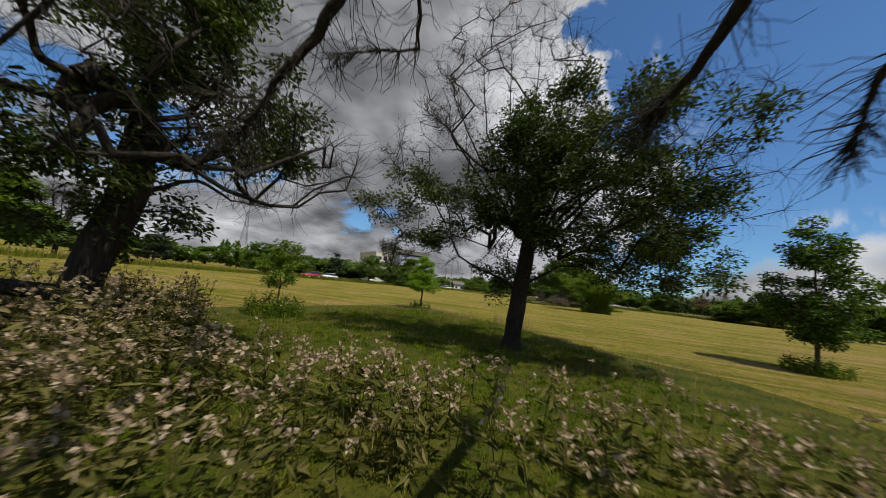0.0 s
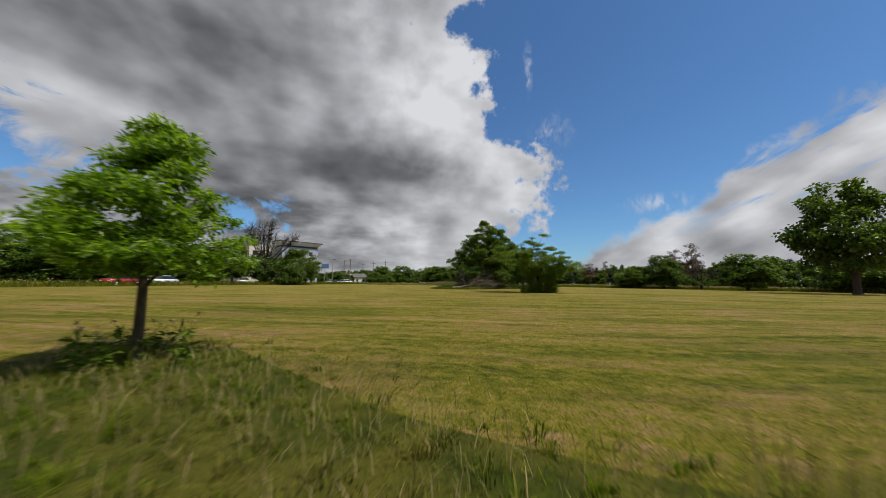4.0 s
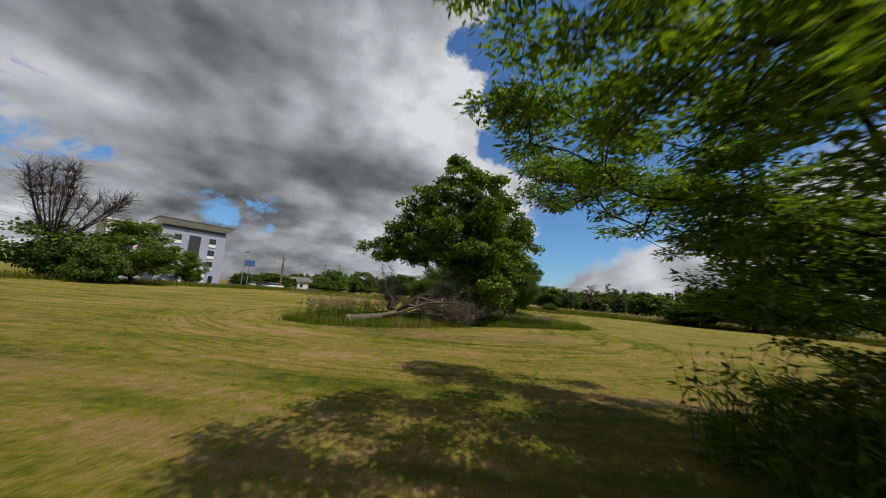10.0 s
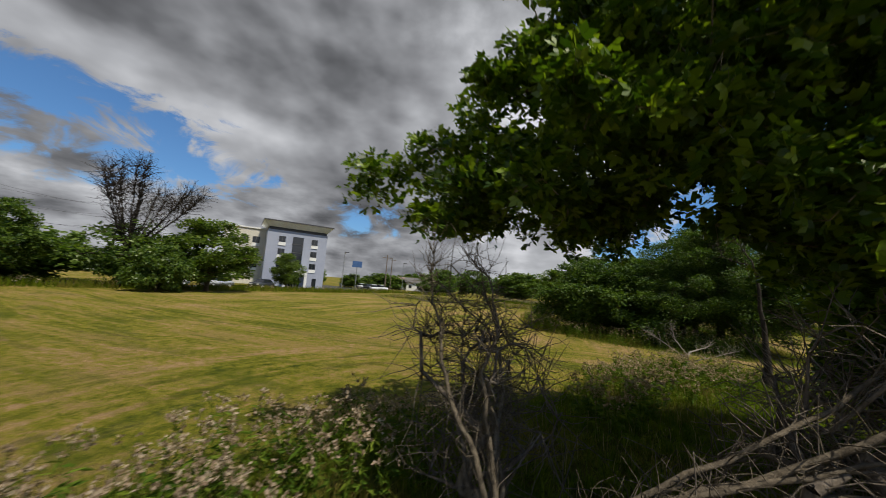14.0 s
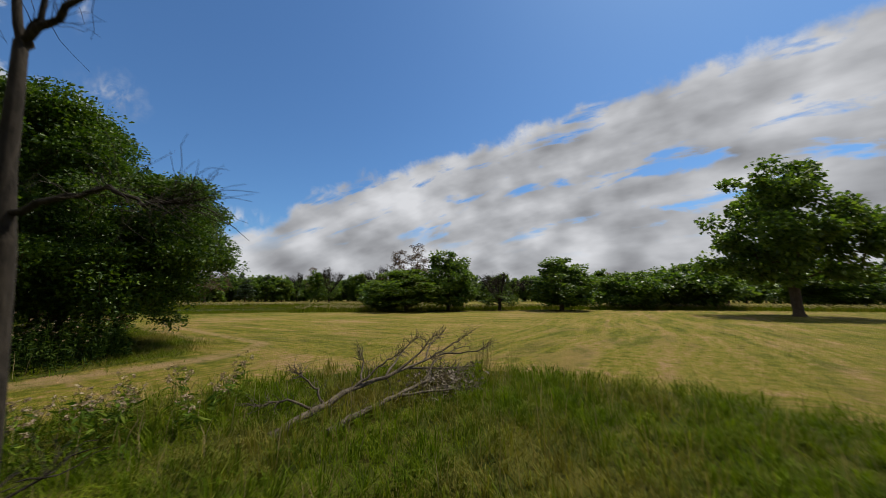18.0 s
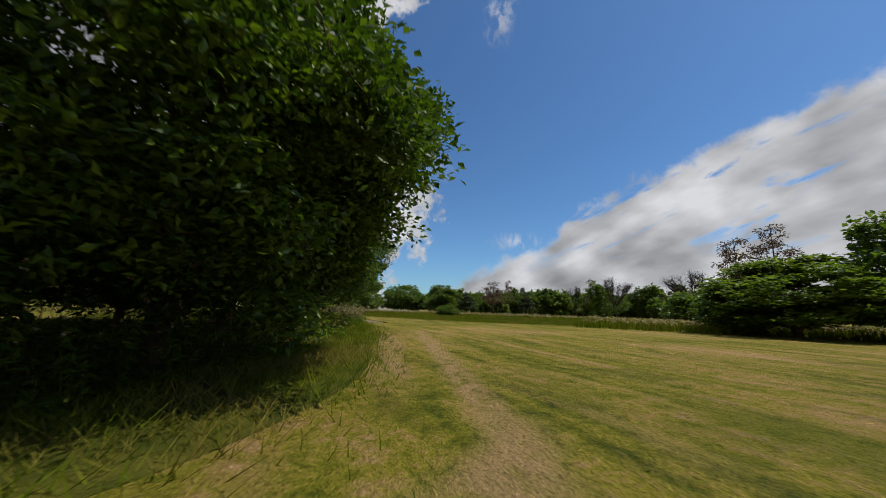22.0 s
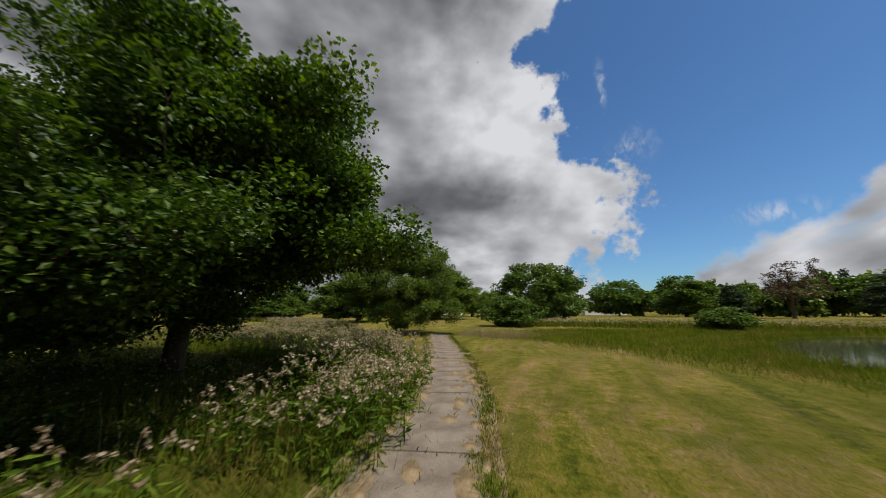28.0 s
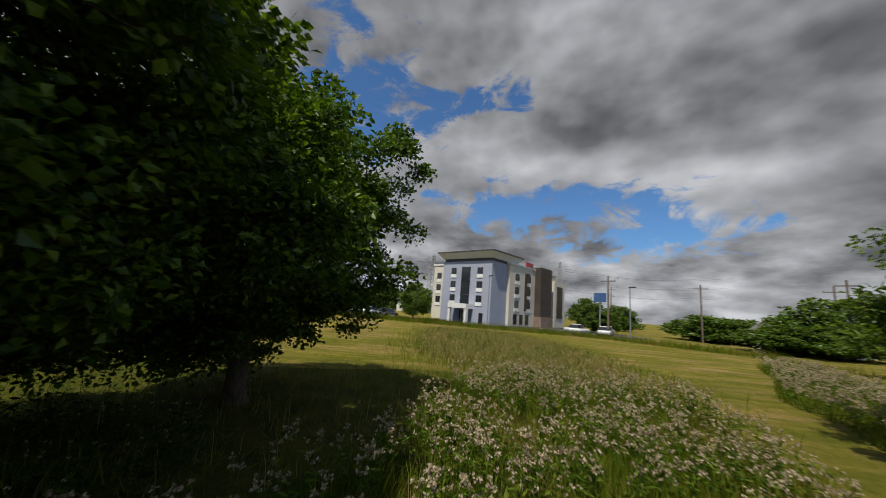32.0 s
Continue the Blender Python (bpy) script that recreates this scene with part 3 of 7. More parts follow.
def twigs(rng, C, n, reach, r=0.004, up=0.3, bits=2, along=None):
    """Thin twigs that spread from points C, each of some bits."""
    S = np.repeat(C, n, 0)
    d = rng.normal(size=(len(S), 3)) + [0, 0, up]
    d = unitv(d if along is None else d * 0.62 + np.repeat(along, n, 0))
    P0s, P1s, R0s, R1s = [], [], [], []
    p = S
    for b in range(bits):
        d = unitv(d + rng.normal(size=d.shape) * 0.35)
        q = p + d * (reach / bits) * rng.uniform(0.6, 1.25, (len(S), 1))
        P0s.append(p), P1s.append(q)
        R0s.append(np.full(len(S), r * (1 - b / bits * 0.6))), R1s.append(np.full(len(S), r * (1 - (b + 1) / bits * 0.6)))
        p = q
    return np.concatenate(P0s), np.concatenate(P1s), np.concatenate(R0s), np.concatenate(R1s), p


# points along the camera's path: foliage is pruned back from them
CAMERA_PATH = [(4.3, -29.5, 1.6), (3.0, -26, 1.3), (1.3, -22.6, 1.0), (0, -19, 1.0), (-0.36, -14.6, 1.0), (-0.06, 3.1, 1.1), (0.56, 14.2, 1.2), (1.77, 19.8, 1.67), (2.55, 25.4, 2.3), (1.77, 30, 2.7), (-0.37, 33.5, 3.0), (-1.4, 37, 2.8), (-1, 40.5, 2.5),
        (0, 43.8, 2.1), (1.5, 46.8, 1.8), (4.5, 48.8, 1.8), (7.6, 50.9, 1.6), (9.4, 53.2, 1.4), (11.4, 59.4, 1.1), (13.2, 66, 0.9), (14.1, 71.7, 1.16), (14.7, 79.8, 1.7), (14.6, 84.4, 2.0), (13, 90.1, 2.1), (10.6, 92.7, 2.4), (7.8, 94.5, 2.7)]
CAMERA_PATH = np.concatenate([np.array(p)[None] + (np.array(q) - np.array(p))[None] * np.linspace(0, 1, 1 + int(math.dist(p, q) / 0.5), endpoint=False)[:, None] for p, q in zip(CAMERA_PATH[:-1], CAMERA_PATH[1:])] + [np.array([CAMERA_PATH[-1]])])


def clear(Q, d):
    """Which points stay farther than d from the camera's path."""
    near = CAMERA_PATH[(np.abs(CAMERA_PATH[:, :2] - Q.mean(0)[:2]).max(1) < 30)] if len(Q) else CAMERA_PATH[:0]
    out = np.ones(len(Q), bool)
    if len(near):
        for i in range(0, len(Q), 8000):
            out[i:i + 8000] = ((Q[i:i + 8000, None] - near[None]) ** 2).sum(2).min(1) > d * d
    return out


def tree(name, at, label, trunk, trunk_r, blobs, bark, leaf, seed, clumps=60, per=200, clump_r=0.6, size=(0.11, 0.06), twig=5, bare=0.0, droop=0.25, flat=0.5, rise=0.8, shell=0.45, category="tree", group="", squash=0.7, bare_blobs=(), bare_tips=40, foot=True, wild=1.0, room=1.5, lines=(), tip_r=0.006, lobed=0.0, boughs=0, bough_r=1.2, dome=0.0):
    """A tree: trunk with root flare, limbs with twigs, and leaves in clumps. Numbers are relative to its base."""
    rng = np.random.default_rng(seed)
    home = anchor(name, pose(*at), label, category, group)
    tips = in_crown(rng, blobs, clumps, shell) if blobs else np.zeros((0, 3))
    if boughs and len(tips):
        # foliage gathers on the upper sides of separate boughs, with gaps between them
        B = in_crown(rng, blobs, boughs, max(shell, 0.6))
        k = rng.integers(0, boughs, clumps)
        o = unitv(rng.normal(size=(clumps, 3)))
        o[:, 2] = np.where(rng.uniform(size=clumps) < 0.7, np.abs(o[:, 2]), o[:, 2] * 0.6) * 0.75
        gathered = B[k] + o * (bough_r * rng.uniform(0.6, 1.3, boughs)[k] * rng.uniform(0.2, 1.0, clumps) ** 0.5)[:, None]
        tips = np.where(rng.uniform(size=(clumps, 1)) < 0.55, gathered, tips)
    tips = tips[tips[:, 2] > 0.15] if len(tips) else tips
    tips = tips[clear(tips + np.array(at), room)] if len(tips) else tips
    leafy = len(tips)
    if len(bare_blobs):
        more = in_crown(rng, bare_blobs, bare_tips, 0.6)
        tips = np.concatenate([tips, more[clear(more + np.array(at), 1.0)]])
    P0, P1, R0, R1, ends = skeleton_of(rng, trunk, tips, trunk_r, tip_r, rise=rise)
    thick = R1 > trunk_r * 0.45
    steps = sum(max(2, int(math.dist(p, q) / 0.4)) for p, q in zip(trunk[:-1], trunk[1:]))
    stem = np.arange(len(R1)) < steps
    line, width = np.concatenate([P0[:1], P1[stem]]), np.concatenate([[trunk_r], R1[stem]])
    width = np.convolve(np.pad(width, 2, mode="edge"), [0.1, 0.2, 0.4, 0.2, 0.1], "valid")
    if foot:
        line = np.concatenate([[line[0] - [0, 0, 0.15], line[0], line[0] + (line[1] - line[0]) * 0.45], line[1:]])
        width = np.concatenate([[trunk_r * 1.7, trunk_r * 1.4, trunk_r * 1.12], width[1:]])
    side = thick & ~stem
    thick = thick | stem
    under("trunk", quads("trunk", *joined([tube(line, width, 12, rng)] + ([frusta(P0[side], P1[side], R0[side], R1[side], 8)] if side.any() else [])), bark, True), home)
    t0, t1, a0, a1, tip_ends = twigs(rng, tips, twig, clump_r * 1.0, max(0.003, trunk_r * 0.02, tip_r * 0.6))
    if len(bare_blobs):
        s = [np.concatenate(z) for z in zip((t0, t1, a0, a1), twigs(rng, tips[leafy:], 6, clump_r * 1.6 * wild, max(0.0045, tip_r * 0.6), 0.5, 3)[:4])]
        t0, t1, a0, a1 = s
    k = clear(t1 + np.array(at), 0.7)
    t0, t1, a0, a1 = t0[k], t1[k], a0[k], a1[k]
    thin = ~thick & clear(P1 + np.array(at), 0.7)
    under("branchwork", quads("branchwork", *joined([frusta(P0[thin], P1[thin], R0[thin], R1[thin], 6), frusta(t0, t1, a0, a1, 3)]), bark, True), home)
    if leafy:
        live = tips[:leafy]
        if bare:
            live = live[rng.uniform(size=leafy) > bare]
        C = np.repeat(live, per, 0)
        d = rng.normal(size=C.shape)
        d = unitv(d) * rng.uniform(0.05, 1.0, (len(C), 1)) ** 0.6 * clump_r * rng.uniform(0.7, 1.25, (len(live), 1)).repeat(per, 0)
        if dome:
            d[:, 2] = np.where(rng.uniform(size=len(d)) < dome, np.abs(d[:, 2]), d[:, 2])
        d[:, 2] *= squash
        k = clear(C + d + np.array(at), room)
        C, d = (C + d)[k], unitv(d[k])
        near = ~clear(C + np.array(at), lobed) if lobed else np.zeros(len(C), bool)
        sheets = [leaves(rng, C[~near], size[0], size[1], droop, flat, d[~near])]
        if near.any():
            sheets.append(lobed_leaves(rng, C[near], size[0] * 0.66, droop, flat, d[near]))
        under("crown", quads("crown", *joined(sheets), leaf), home)
    for line, r0, r1, *how in lines:
        limb(line, r0, r1, home, bark, rng, *(how or (4, 0.42)))
    return home


def limb(line, r0, r1, home, bark, rng, twig_at=2, reach=0.35, up=0.35, twig_r=0.0055):
    """One bare limb along a line, with side twigs: a part."""
    L = np.array(line, float)
    P = np.concatenate([L[i] + (L[i + 1] - L[i]) * np.linspace(0, 1, 4, endpoint=False)[:, None] for i in range(len(L) - 1)] + [L[-1:]])
    P[1:-1] += rng.normal(size=P[1:-1].shape) * 0.012
    R = np.linspace(r0, r1, len(P))
    T = unitv(np.gradient(P, axis=0))
    t0, t1, a0, a1, _ = twigs(rng, np.concatenate([P[3:], np.repeat(P[-4:], 3, 0)]), twig_at, reach * 1.1, twig_r, up, 4, np.concatenate([T[3:], np.repeat(T[-4:], 3, 0)]))
    under("limb", quads("limb", *joined([tube(P, R, 7, rng), frusta(t0, t1, a0, a1, 3)]), bark, True), home)


def inside(poly, X, Y):
    """Which points lie in a polygon."""
    r = np.zeros(len(X), bool)
    for (x0, y0), (x1, y1) in zip(poly, poly[1:] + poly[:1]):
        c = (y0 > Y) != (y1 > Y)
        with np.errstate(divide="ignore", invalid="ignore"):
            r ^= c & (X < (x1 - x0) * (Y - y0) / (y1 - y0) + x0)
    return r


def scatter(rng, poly, density):
    p = np.array(poly)
    lo, hi = p.min(0), p.max(0)
    n = int(np.prod(hi - lo) * density)
    X, Y = rng.uniform(lo[0], hi[0], n), rng.uniform(lo[1], hi[1], n)
    k = inside(poly, X, Y)
    return X[k], Y[k]


def blades(rng, X, Y, height, width, lean=0.35, bent=True):
    """Bent tapering blades, two quads each."""
    n = len(X)
    h = height * rng.uniform(0.45, 1.2, n)
    th, ph = rng.uniform(0, 2 * np.pi, n), rng.uniform(0, 2 * np.pi, n)
    side = np.stack([np.cos(th), np.sin(th), np.zeros(n)], 1) * (width * rng.uniform(0.6, 1.3, n))[:, None] / 2
    bow = np.stack([np.cos(ph), np.sin(ph), np.zeros(n)], 1) * (h * lean * rng.uniform(0.2, 1.3, n))[:, None]
    base = np.stack([X, Y, np.full(n, -0.02)], 1)
    mid = base + bow * 0.3 + np.stack([np.zeros(n), np.zeros(n), h * 0.6], 1)
    top = base + bow + np.stack([np.zeros(n), np.zeros(n), h], 1)
    if not bent:
        return np.stack([base - side, base + side, top + side * 0.15, top - side * 0.15], 1).reshape(-1, 3), np.arange(4 * n).reshape(n, 4)
    V = np.stack([base - side, base + side, mid + side * 0.8, mid - side * 0.8, top + side * 0.12, top - side * 0.12], 1).reshape(-1, 3)
    F = np.array([[0, 1, 2, 3], [3, 2, 4, 5]])[None] + (np.arange(n) * 6)[:, None, None]
    return V, F.reshape(-1, 4)


def tufts(rng, X, Y, per, height, width, splay=0.75):
    """Tufts of arching blades, two quads each, that bow outwards and droop at their tips."""
    m = len(X)
    size = rng.uniform(0.55, 1.25, m)
    k = np.repeat(np.arange(m), per)
    n = len(k)
    ph = rng.uniform(0, 2 * np.pi, n)
    wind = rng.normal(size=(m, 2)) * 0.25
    h = height * size[k] * rng.uniform(0.5, 1.1, n)
    out = np.stack([np.cos(ph) + wind[k, 0], np.sin(ph) + wind[k, 1], np.zeros(n)], 1)
    base = np.stack([X[k], Y[k], np.full(n, -0.02)], 1) + out * rng.uniform(0, 0.09, (n, 1)) * size[k][:, None]
    reach = (h * splay * rng.uniform(0.3, 1.2, n))[:, None]
    side = np.stack([-np.sin(ph), np.cos(ph), np.zeros(n)], 1) * (width * rng.uniform(0.6, 1.3, n))[:, None] / 2
    lift = np.stack([np.zeros(n), np.zeros(n), h], 1)
    mid = base + out * reach * 0.38 + lift * 0.72
    top = base + out * reach + lift * rng.uniform(0.62, 1.0, (n, 1))
    V = np.stack([base - side * 0.8, base + side * 0.8, mid + side, mid - side, top + side * 0.1, top - side * 0.1], 1).reshape(-1, 3)
    F = np.array([[0, 1, 2, 3], [3, 2, 4, 5]])[None] + (np.arange(n) * 6)[:, None, None]
    return V, F.reshape(-1, 4)


def weed_plants(rng, X, Y, height, heads=5, puff=0.045):
    """Stalks with leaves, and the seed heads on them, as two meshes' arrays."""
    n = len(X)
    h = height * rng.uniform(0.55, 1.15, n)
    lean = rng.normal(size=(n, 3)) * [0.12, 0.12, 0]
    base = np.stack([X, Y, np.zeros(n)], 1)
    top = base + lean * h[:, None] + np.stack([np.zeros(n), np.zeros(n), h], 1)
    mid = (base + top) / 2 + rng.normal(size=(n, 3)) * 0.03
    r = np.full(n, 0.006)
    stems = [frusta(base, mid, r, r * 0.8, 3), frusta(mid, top, r * 0.8, r * 0.5, 3)]
    k = np.repeat(np.arange(n), 14)
    f = rng.uniform(0.05, 0.95, len(k))[:, None]
    C = base[k] * (1 - f) + top[k] * f
    green = leaves(rng, C, 0.17, 0.045, 0.15, 0.55)
    k = np.repeat(np.arange(n), heads)
    tip = top[k] + unitv(rng.normal(size=(len(k), 3)) + [0, 0, 0.6]) * rng.uniform(0.04, 0.2, (len(k), 1))
    stems.append(frusta(top[k] - [0, 0, 0.08], tip, np.full(len(k), 0.003), np.full(len(k), 0.002), 3))
    C = np.repeat(tip, 7, 0)
    d = unitv(rng.normal(size=C.shape) + [0, 0, 0.3])
    fluff = leaves(rng, C + d * 0.008, puff * rng.uniform(0.6, 1.3), puff * 0.8, 0, 0.2, d * 2)
    return joined(stems + [green]), fluff


# ---- ground ----
g = np.linspace(-1, 1, 41)
g = np.sign(g) * (np.abs(g) ** 2.2) * 2600
gx, gy = np.meshgrid(g, g + 40, indexing="ij")
gv = np.stack([gx.ravel(), gy.ravel(), np.zeros(gx.size)], 1)
gi = np.arange(40 * 41).reshape(40, 41)[:, :40].ravel()
ground = tagged(new("ground", quads("ground", gv, np.stack([gi, gi + 41, gi + 42, gi + 1], 1), M["meadow"])), "mown yellow-green hay meadow with pale dry swaths", "meadow", kind="structure")


def smooth_poly(pts, k=4):
    """A closed Catmull-Rom line through points."""
    out = []
    for i in range(len(pts)):
        p0, p1, p2, p3 = (np.array(pts[(i + j) % len(pts)], float) for j in (-1, 0, 1, 2))
        for s in range(k):
            t = s / k
            q = 0.5 * (2 * p1 + (p2 - p0) * t + (2 * p0 - 5 * p1 + 4 * p2 - p3) * t * t + (3 * p1 - p0 - 3 * p2 + p3) * t ** 3)
            out.append((q[0], q[1]))
    return out


def sheet(name, poly, z, mat, label, category):
    bm = bmesh.new()
    f = bm.faces.new([bm.verts.new((x, y, z)) for x, y in poly])
    bmesh.ops.triangulate(bm, faces=[f])
    bmesh.ops.recalc_face_normals(bm, faces=bm.faces)
    if bm.faces[:][0].normal.z < 0:
        bmesh.ops.reverse_faces(bm, faces=bm.faces)
    me = bpy.data.meshes.new(name)
    bm.to_mesh(me)
    bm.free()
    me.materials.append(mat)
    return tagged(new(name, me), label, category, kind="structure")


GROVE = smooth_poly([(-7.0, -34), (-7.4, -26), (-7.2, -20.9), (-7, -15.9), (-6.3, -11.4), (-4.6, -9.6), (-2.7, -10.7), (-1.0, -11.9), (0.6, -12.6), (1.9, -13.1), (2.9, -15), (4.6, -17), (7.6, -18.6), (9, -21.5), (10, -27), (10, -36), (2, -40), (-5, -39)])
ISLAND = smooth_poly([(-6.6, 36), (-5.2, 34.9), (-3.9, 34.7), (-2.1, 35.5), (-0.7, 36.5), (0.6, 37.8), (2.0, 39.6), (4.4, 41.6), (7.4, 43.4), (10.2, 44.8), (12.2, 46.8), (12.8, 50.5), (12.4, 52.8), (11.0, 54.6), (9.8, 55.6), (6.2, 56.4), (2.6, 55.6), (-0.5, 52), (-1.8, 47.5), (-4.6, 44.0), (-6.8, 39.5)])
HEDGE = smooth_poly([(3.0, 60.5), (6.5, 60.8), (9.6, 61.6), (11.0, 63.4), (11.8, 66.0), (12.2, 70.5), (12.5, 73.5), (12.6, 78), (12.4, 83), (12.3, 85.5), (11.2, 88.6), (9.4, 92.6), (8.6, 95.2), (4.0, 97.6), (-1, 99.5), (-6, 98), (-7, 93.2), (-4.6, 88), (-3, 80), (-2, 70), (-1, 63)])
# turf sheets, coloured dark to imitate shade below the tall grass
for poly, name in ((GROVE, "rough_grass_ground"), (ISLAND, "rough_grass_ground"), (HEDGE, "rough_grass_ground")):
    sheet(name, poly, 0.006, M["shade_dark_turf"], "unmown turf below tall grass, darkened for shade", "rough grass")

# ---- trees of the first grove ----
# the limbs that hang over the way, from the trunk to their tips
OVER_A = [(2.35, -27.38, 4.26), (1.93, -27.36, 3.71), (1.53, -27.4, 3.22), (1.29, -27.43, 2.81)]
OVER_B = [(5.39, -26.68, 4.08), (5.17, -26.46, 3.73), (4.93, -26.21, 3.43), (4.78, -26.12, 3.33)]
OVER_C = [(5.97, -26.78, 3.28), (5.87, -26.7, 3.02), (5.86, -26.58, 2.78)]
OVER_D = [(2.77, -27.1, 4.3), (2.71, -26.81, 3.81), (1.99, -27.11, 3.69)]


def from_base(start, line, base=(7.2, -34.2, 0)):
    """A limb from its start on the trunk along a line, relative to the tree's base."""
    return [tuple(a - b for a, b in zip(p, base)) for p in [start] + list(line)]


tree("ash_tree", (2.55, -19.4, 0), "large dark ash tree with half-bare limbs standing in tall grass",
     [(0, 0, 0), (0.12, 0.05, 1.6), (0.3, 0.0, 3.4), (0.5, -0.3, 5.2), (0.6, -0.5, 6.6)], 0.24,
     # the last two leaf blobs are added high up to shade the grass
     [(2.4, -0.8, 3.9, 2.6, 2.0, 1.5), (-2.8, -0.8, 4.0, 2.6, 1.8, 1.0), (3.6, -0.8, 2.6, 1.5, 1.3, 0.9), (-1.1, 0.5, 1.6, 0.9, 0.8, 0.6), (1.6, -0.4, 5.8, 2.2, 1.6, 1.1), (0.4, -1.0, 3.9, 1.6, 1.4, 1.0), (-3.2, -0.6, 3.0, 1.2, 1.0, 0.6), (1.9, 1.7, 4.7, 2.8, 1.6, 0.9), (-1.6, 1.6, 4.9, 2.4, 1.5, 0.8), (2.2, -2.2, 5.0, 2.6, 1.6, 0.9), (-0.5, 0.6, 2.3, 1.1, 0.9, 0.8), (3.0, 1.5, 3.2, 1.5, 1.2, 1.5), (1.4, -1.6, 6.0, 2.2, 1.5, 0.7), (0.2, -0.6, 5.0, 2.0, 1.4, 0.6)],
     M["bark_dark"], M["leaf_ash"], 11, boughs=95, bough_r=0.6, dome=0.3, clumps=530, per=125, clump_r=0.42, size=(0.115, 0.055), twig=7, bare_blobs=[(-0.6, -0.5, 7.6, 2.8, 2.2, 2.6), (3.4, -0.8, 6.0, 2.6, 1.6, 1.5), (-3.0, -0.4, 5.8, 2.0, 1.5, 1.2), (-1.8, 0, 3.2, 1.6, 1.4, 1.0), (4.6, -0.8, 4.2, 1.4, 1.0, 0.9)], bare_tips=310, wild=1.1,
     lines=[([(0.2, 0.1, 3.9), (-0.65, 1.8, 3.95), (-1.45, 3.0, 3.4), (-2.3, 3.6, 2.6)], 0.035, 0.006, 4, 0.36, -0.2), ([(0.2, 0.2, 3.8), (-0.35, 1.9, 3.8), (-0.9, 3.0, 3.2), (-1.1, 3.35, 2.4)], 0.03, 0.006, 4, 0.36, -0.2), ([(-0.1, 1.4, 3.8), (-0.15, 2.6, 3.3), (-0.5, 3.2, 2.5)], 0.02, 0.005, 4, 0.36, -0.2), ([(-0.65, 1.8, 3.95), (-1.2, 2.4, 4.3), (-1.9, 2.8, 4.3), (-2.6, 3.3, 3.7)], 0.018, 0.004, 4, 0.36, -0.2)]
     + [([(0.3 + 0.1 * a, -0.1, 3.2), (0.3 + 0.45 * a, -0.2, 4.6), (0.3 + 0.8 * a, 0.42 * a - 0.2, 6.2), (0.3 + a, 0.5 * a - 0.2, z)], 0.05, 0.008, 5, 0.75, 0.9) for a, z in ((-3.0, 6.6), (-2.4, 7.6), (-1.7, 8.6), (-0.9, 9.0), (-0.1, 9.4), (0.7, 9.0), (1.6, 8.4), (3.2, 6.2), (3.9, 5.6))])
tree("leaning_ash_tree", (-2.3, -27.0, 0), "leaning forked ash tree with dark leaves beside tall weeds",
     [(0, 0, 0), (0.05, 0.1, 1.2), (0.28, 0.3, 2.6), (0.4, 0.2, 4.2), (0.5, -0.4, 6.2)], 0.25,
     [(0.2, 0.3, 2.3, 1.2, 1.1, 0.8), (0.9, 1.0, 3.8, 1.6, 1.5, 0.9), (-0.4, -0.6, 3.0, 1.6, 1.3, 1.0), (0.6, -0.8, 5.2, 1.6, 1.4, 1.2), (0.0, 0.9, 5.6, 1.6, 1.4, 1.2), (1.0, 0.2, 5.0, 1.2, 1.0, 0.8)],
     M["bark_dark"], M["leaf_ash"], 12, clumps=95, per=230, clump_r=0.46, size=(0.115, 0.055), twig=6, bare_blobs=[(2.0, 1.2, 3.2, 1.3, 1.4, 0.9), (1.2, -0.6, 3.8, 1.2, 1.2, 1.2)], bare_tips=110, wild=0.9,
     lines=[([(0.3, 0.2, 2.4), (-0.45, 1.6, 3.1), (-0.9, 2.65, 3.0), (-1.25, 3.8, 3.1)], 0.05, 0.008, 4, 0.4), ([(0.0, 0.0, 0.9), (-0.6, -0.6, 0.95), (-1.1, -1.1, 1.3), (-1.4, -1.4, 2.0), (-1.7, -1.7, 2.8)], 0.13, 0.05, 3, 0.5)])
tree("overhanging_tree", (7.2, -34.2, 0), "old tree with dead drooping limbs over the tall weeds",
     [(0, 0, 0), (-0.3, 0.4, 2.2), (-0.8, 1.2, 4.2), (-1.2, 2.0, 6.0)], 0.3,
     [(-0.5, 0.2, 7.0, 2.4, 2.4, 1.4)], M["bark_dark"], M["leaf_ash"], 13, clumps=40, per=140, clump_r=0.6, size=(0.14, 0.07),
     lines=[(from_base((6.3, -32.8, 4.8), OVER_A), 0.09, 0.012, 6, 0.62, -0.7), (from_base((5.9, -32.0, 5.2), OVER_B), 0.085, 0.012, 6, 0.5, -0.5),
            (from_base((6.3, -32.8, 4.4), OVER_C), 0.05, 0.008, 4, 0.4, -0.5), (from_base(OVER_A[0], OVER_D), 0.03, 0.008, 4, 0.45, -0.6)])
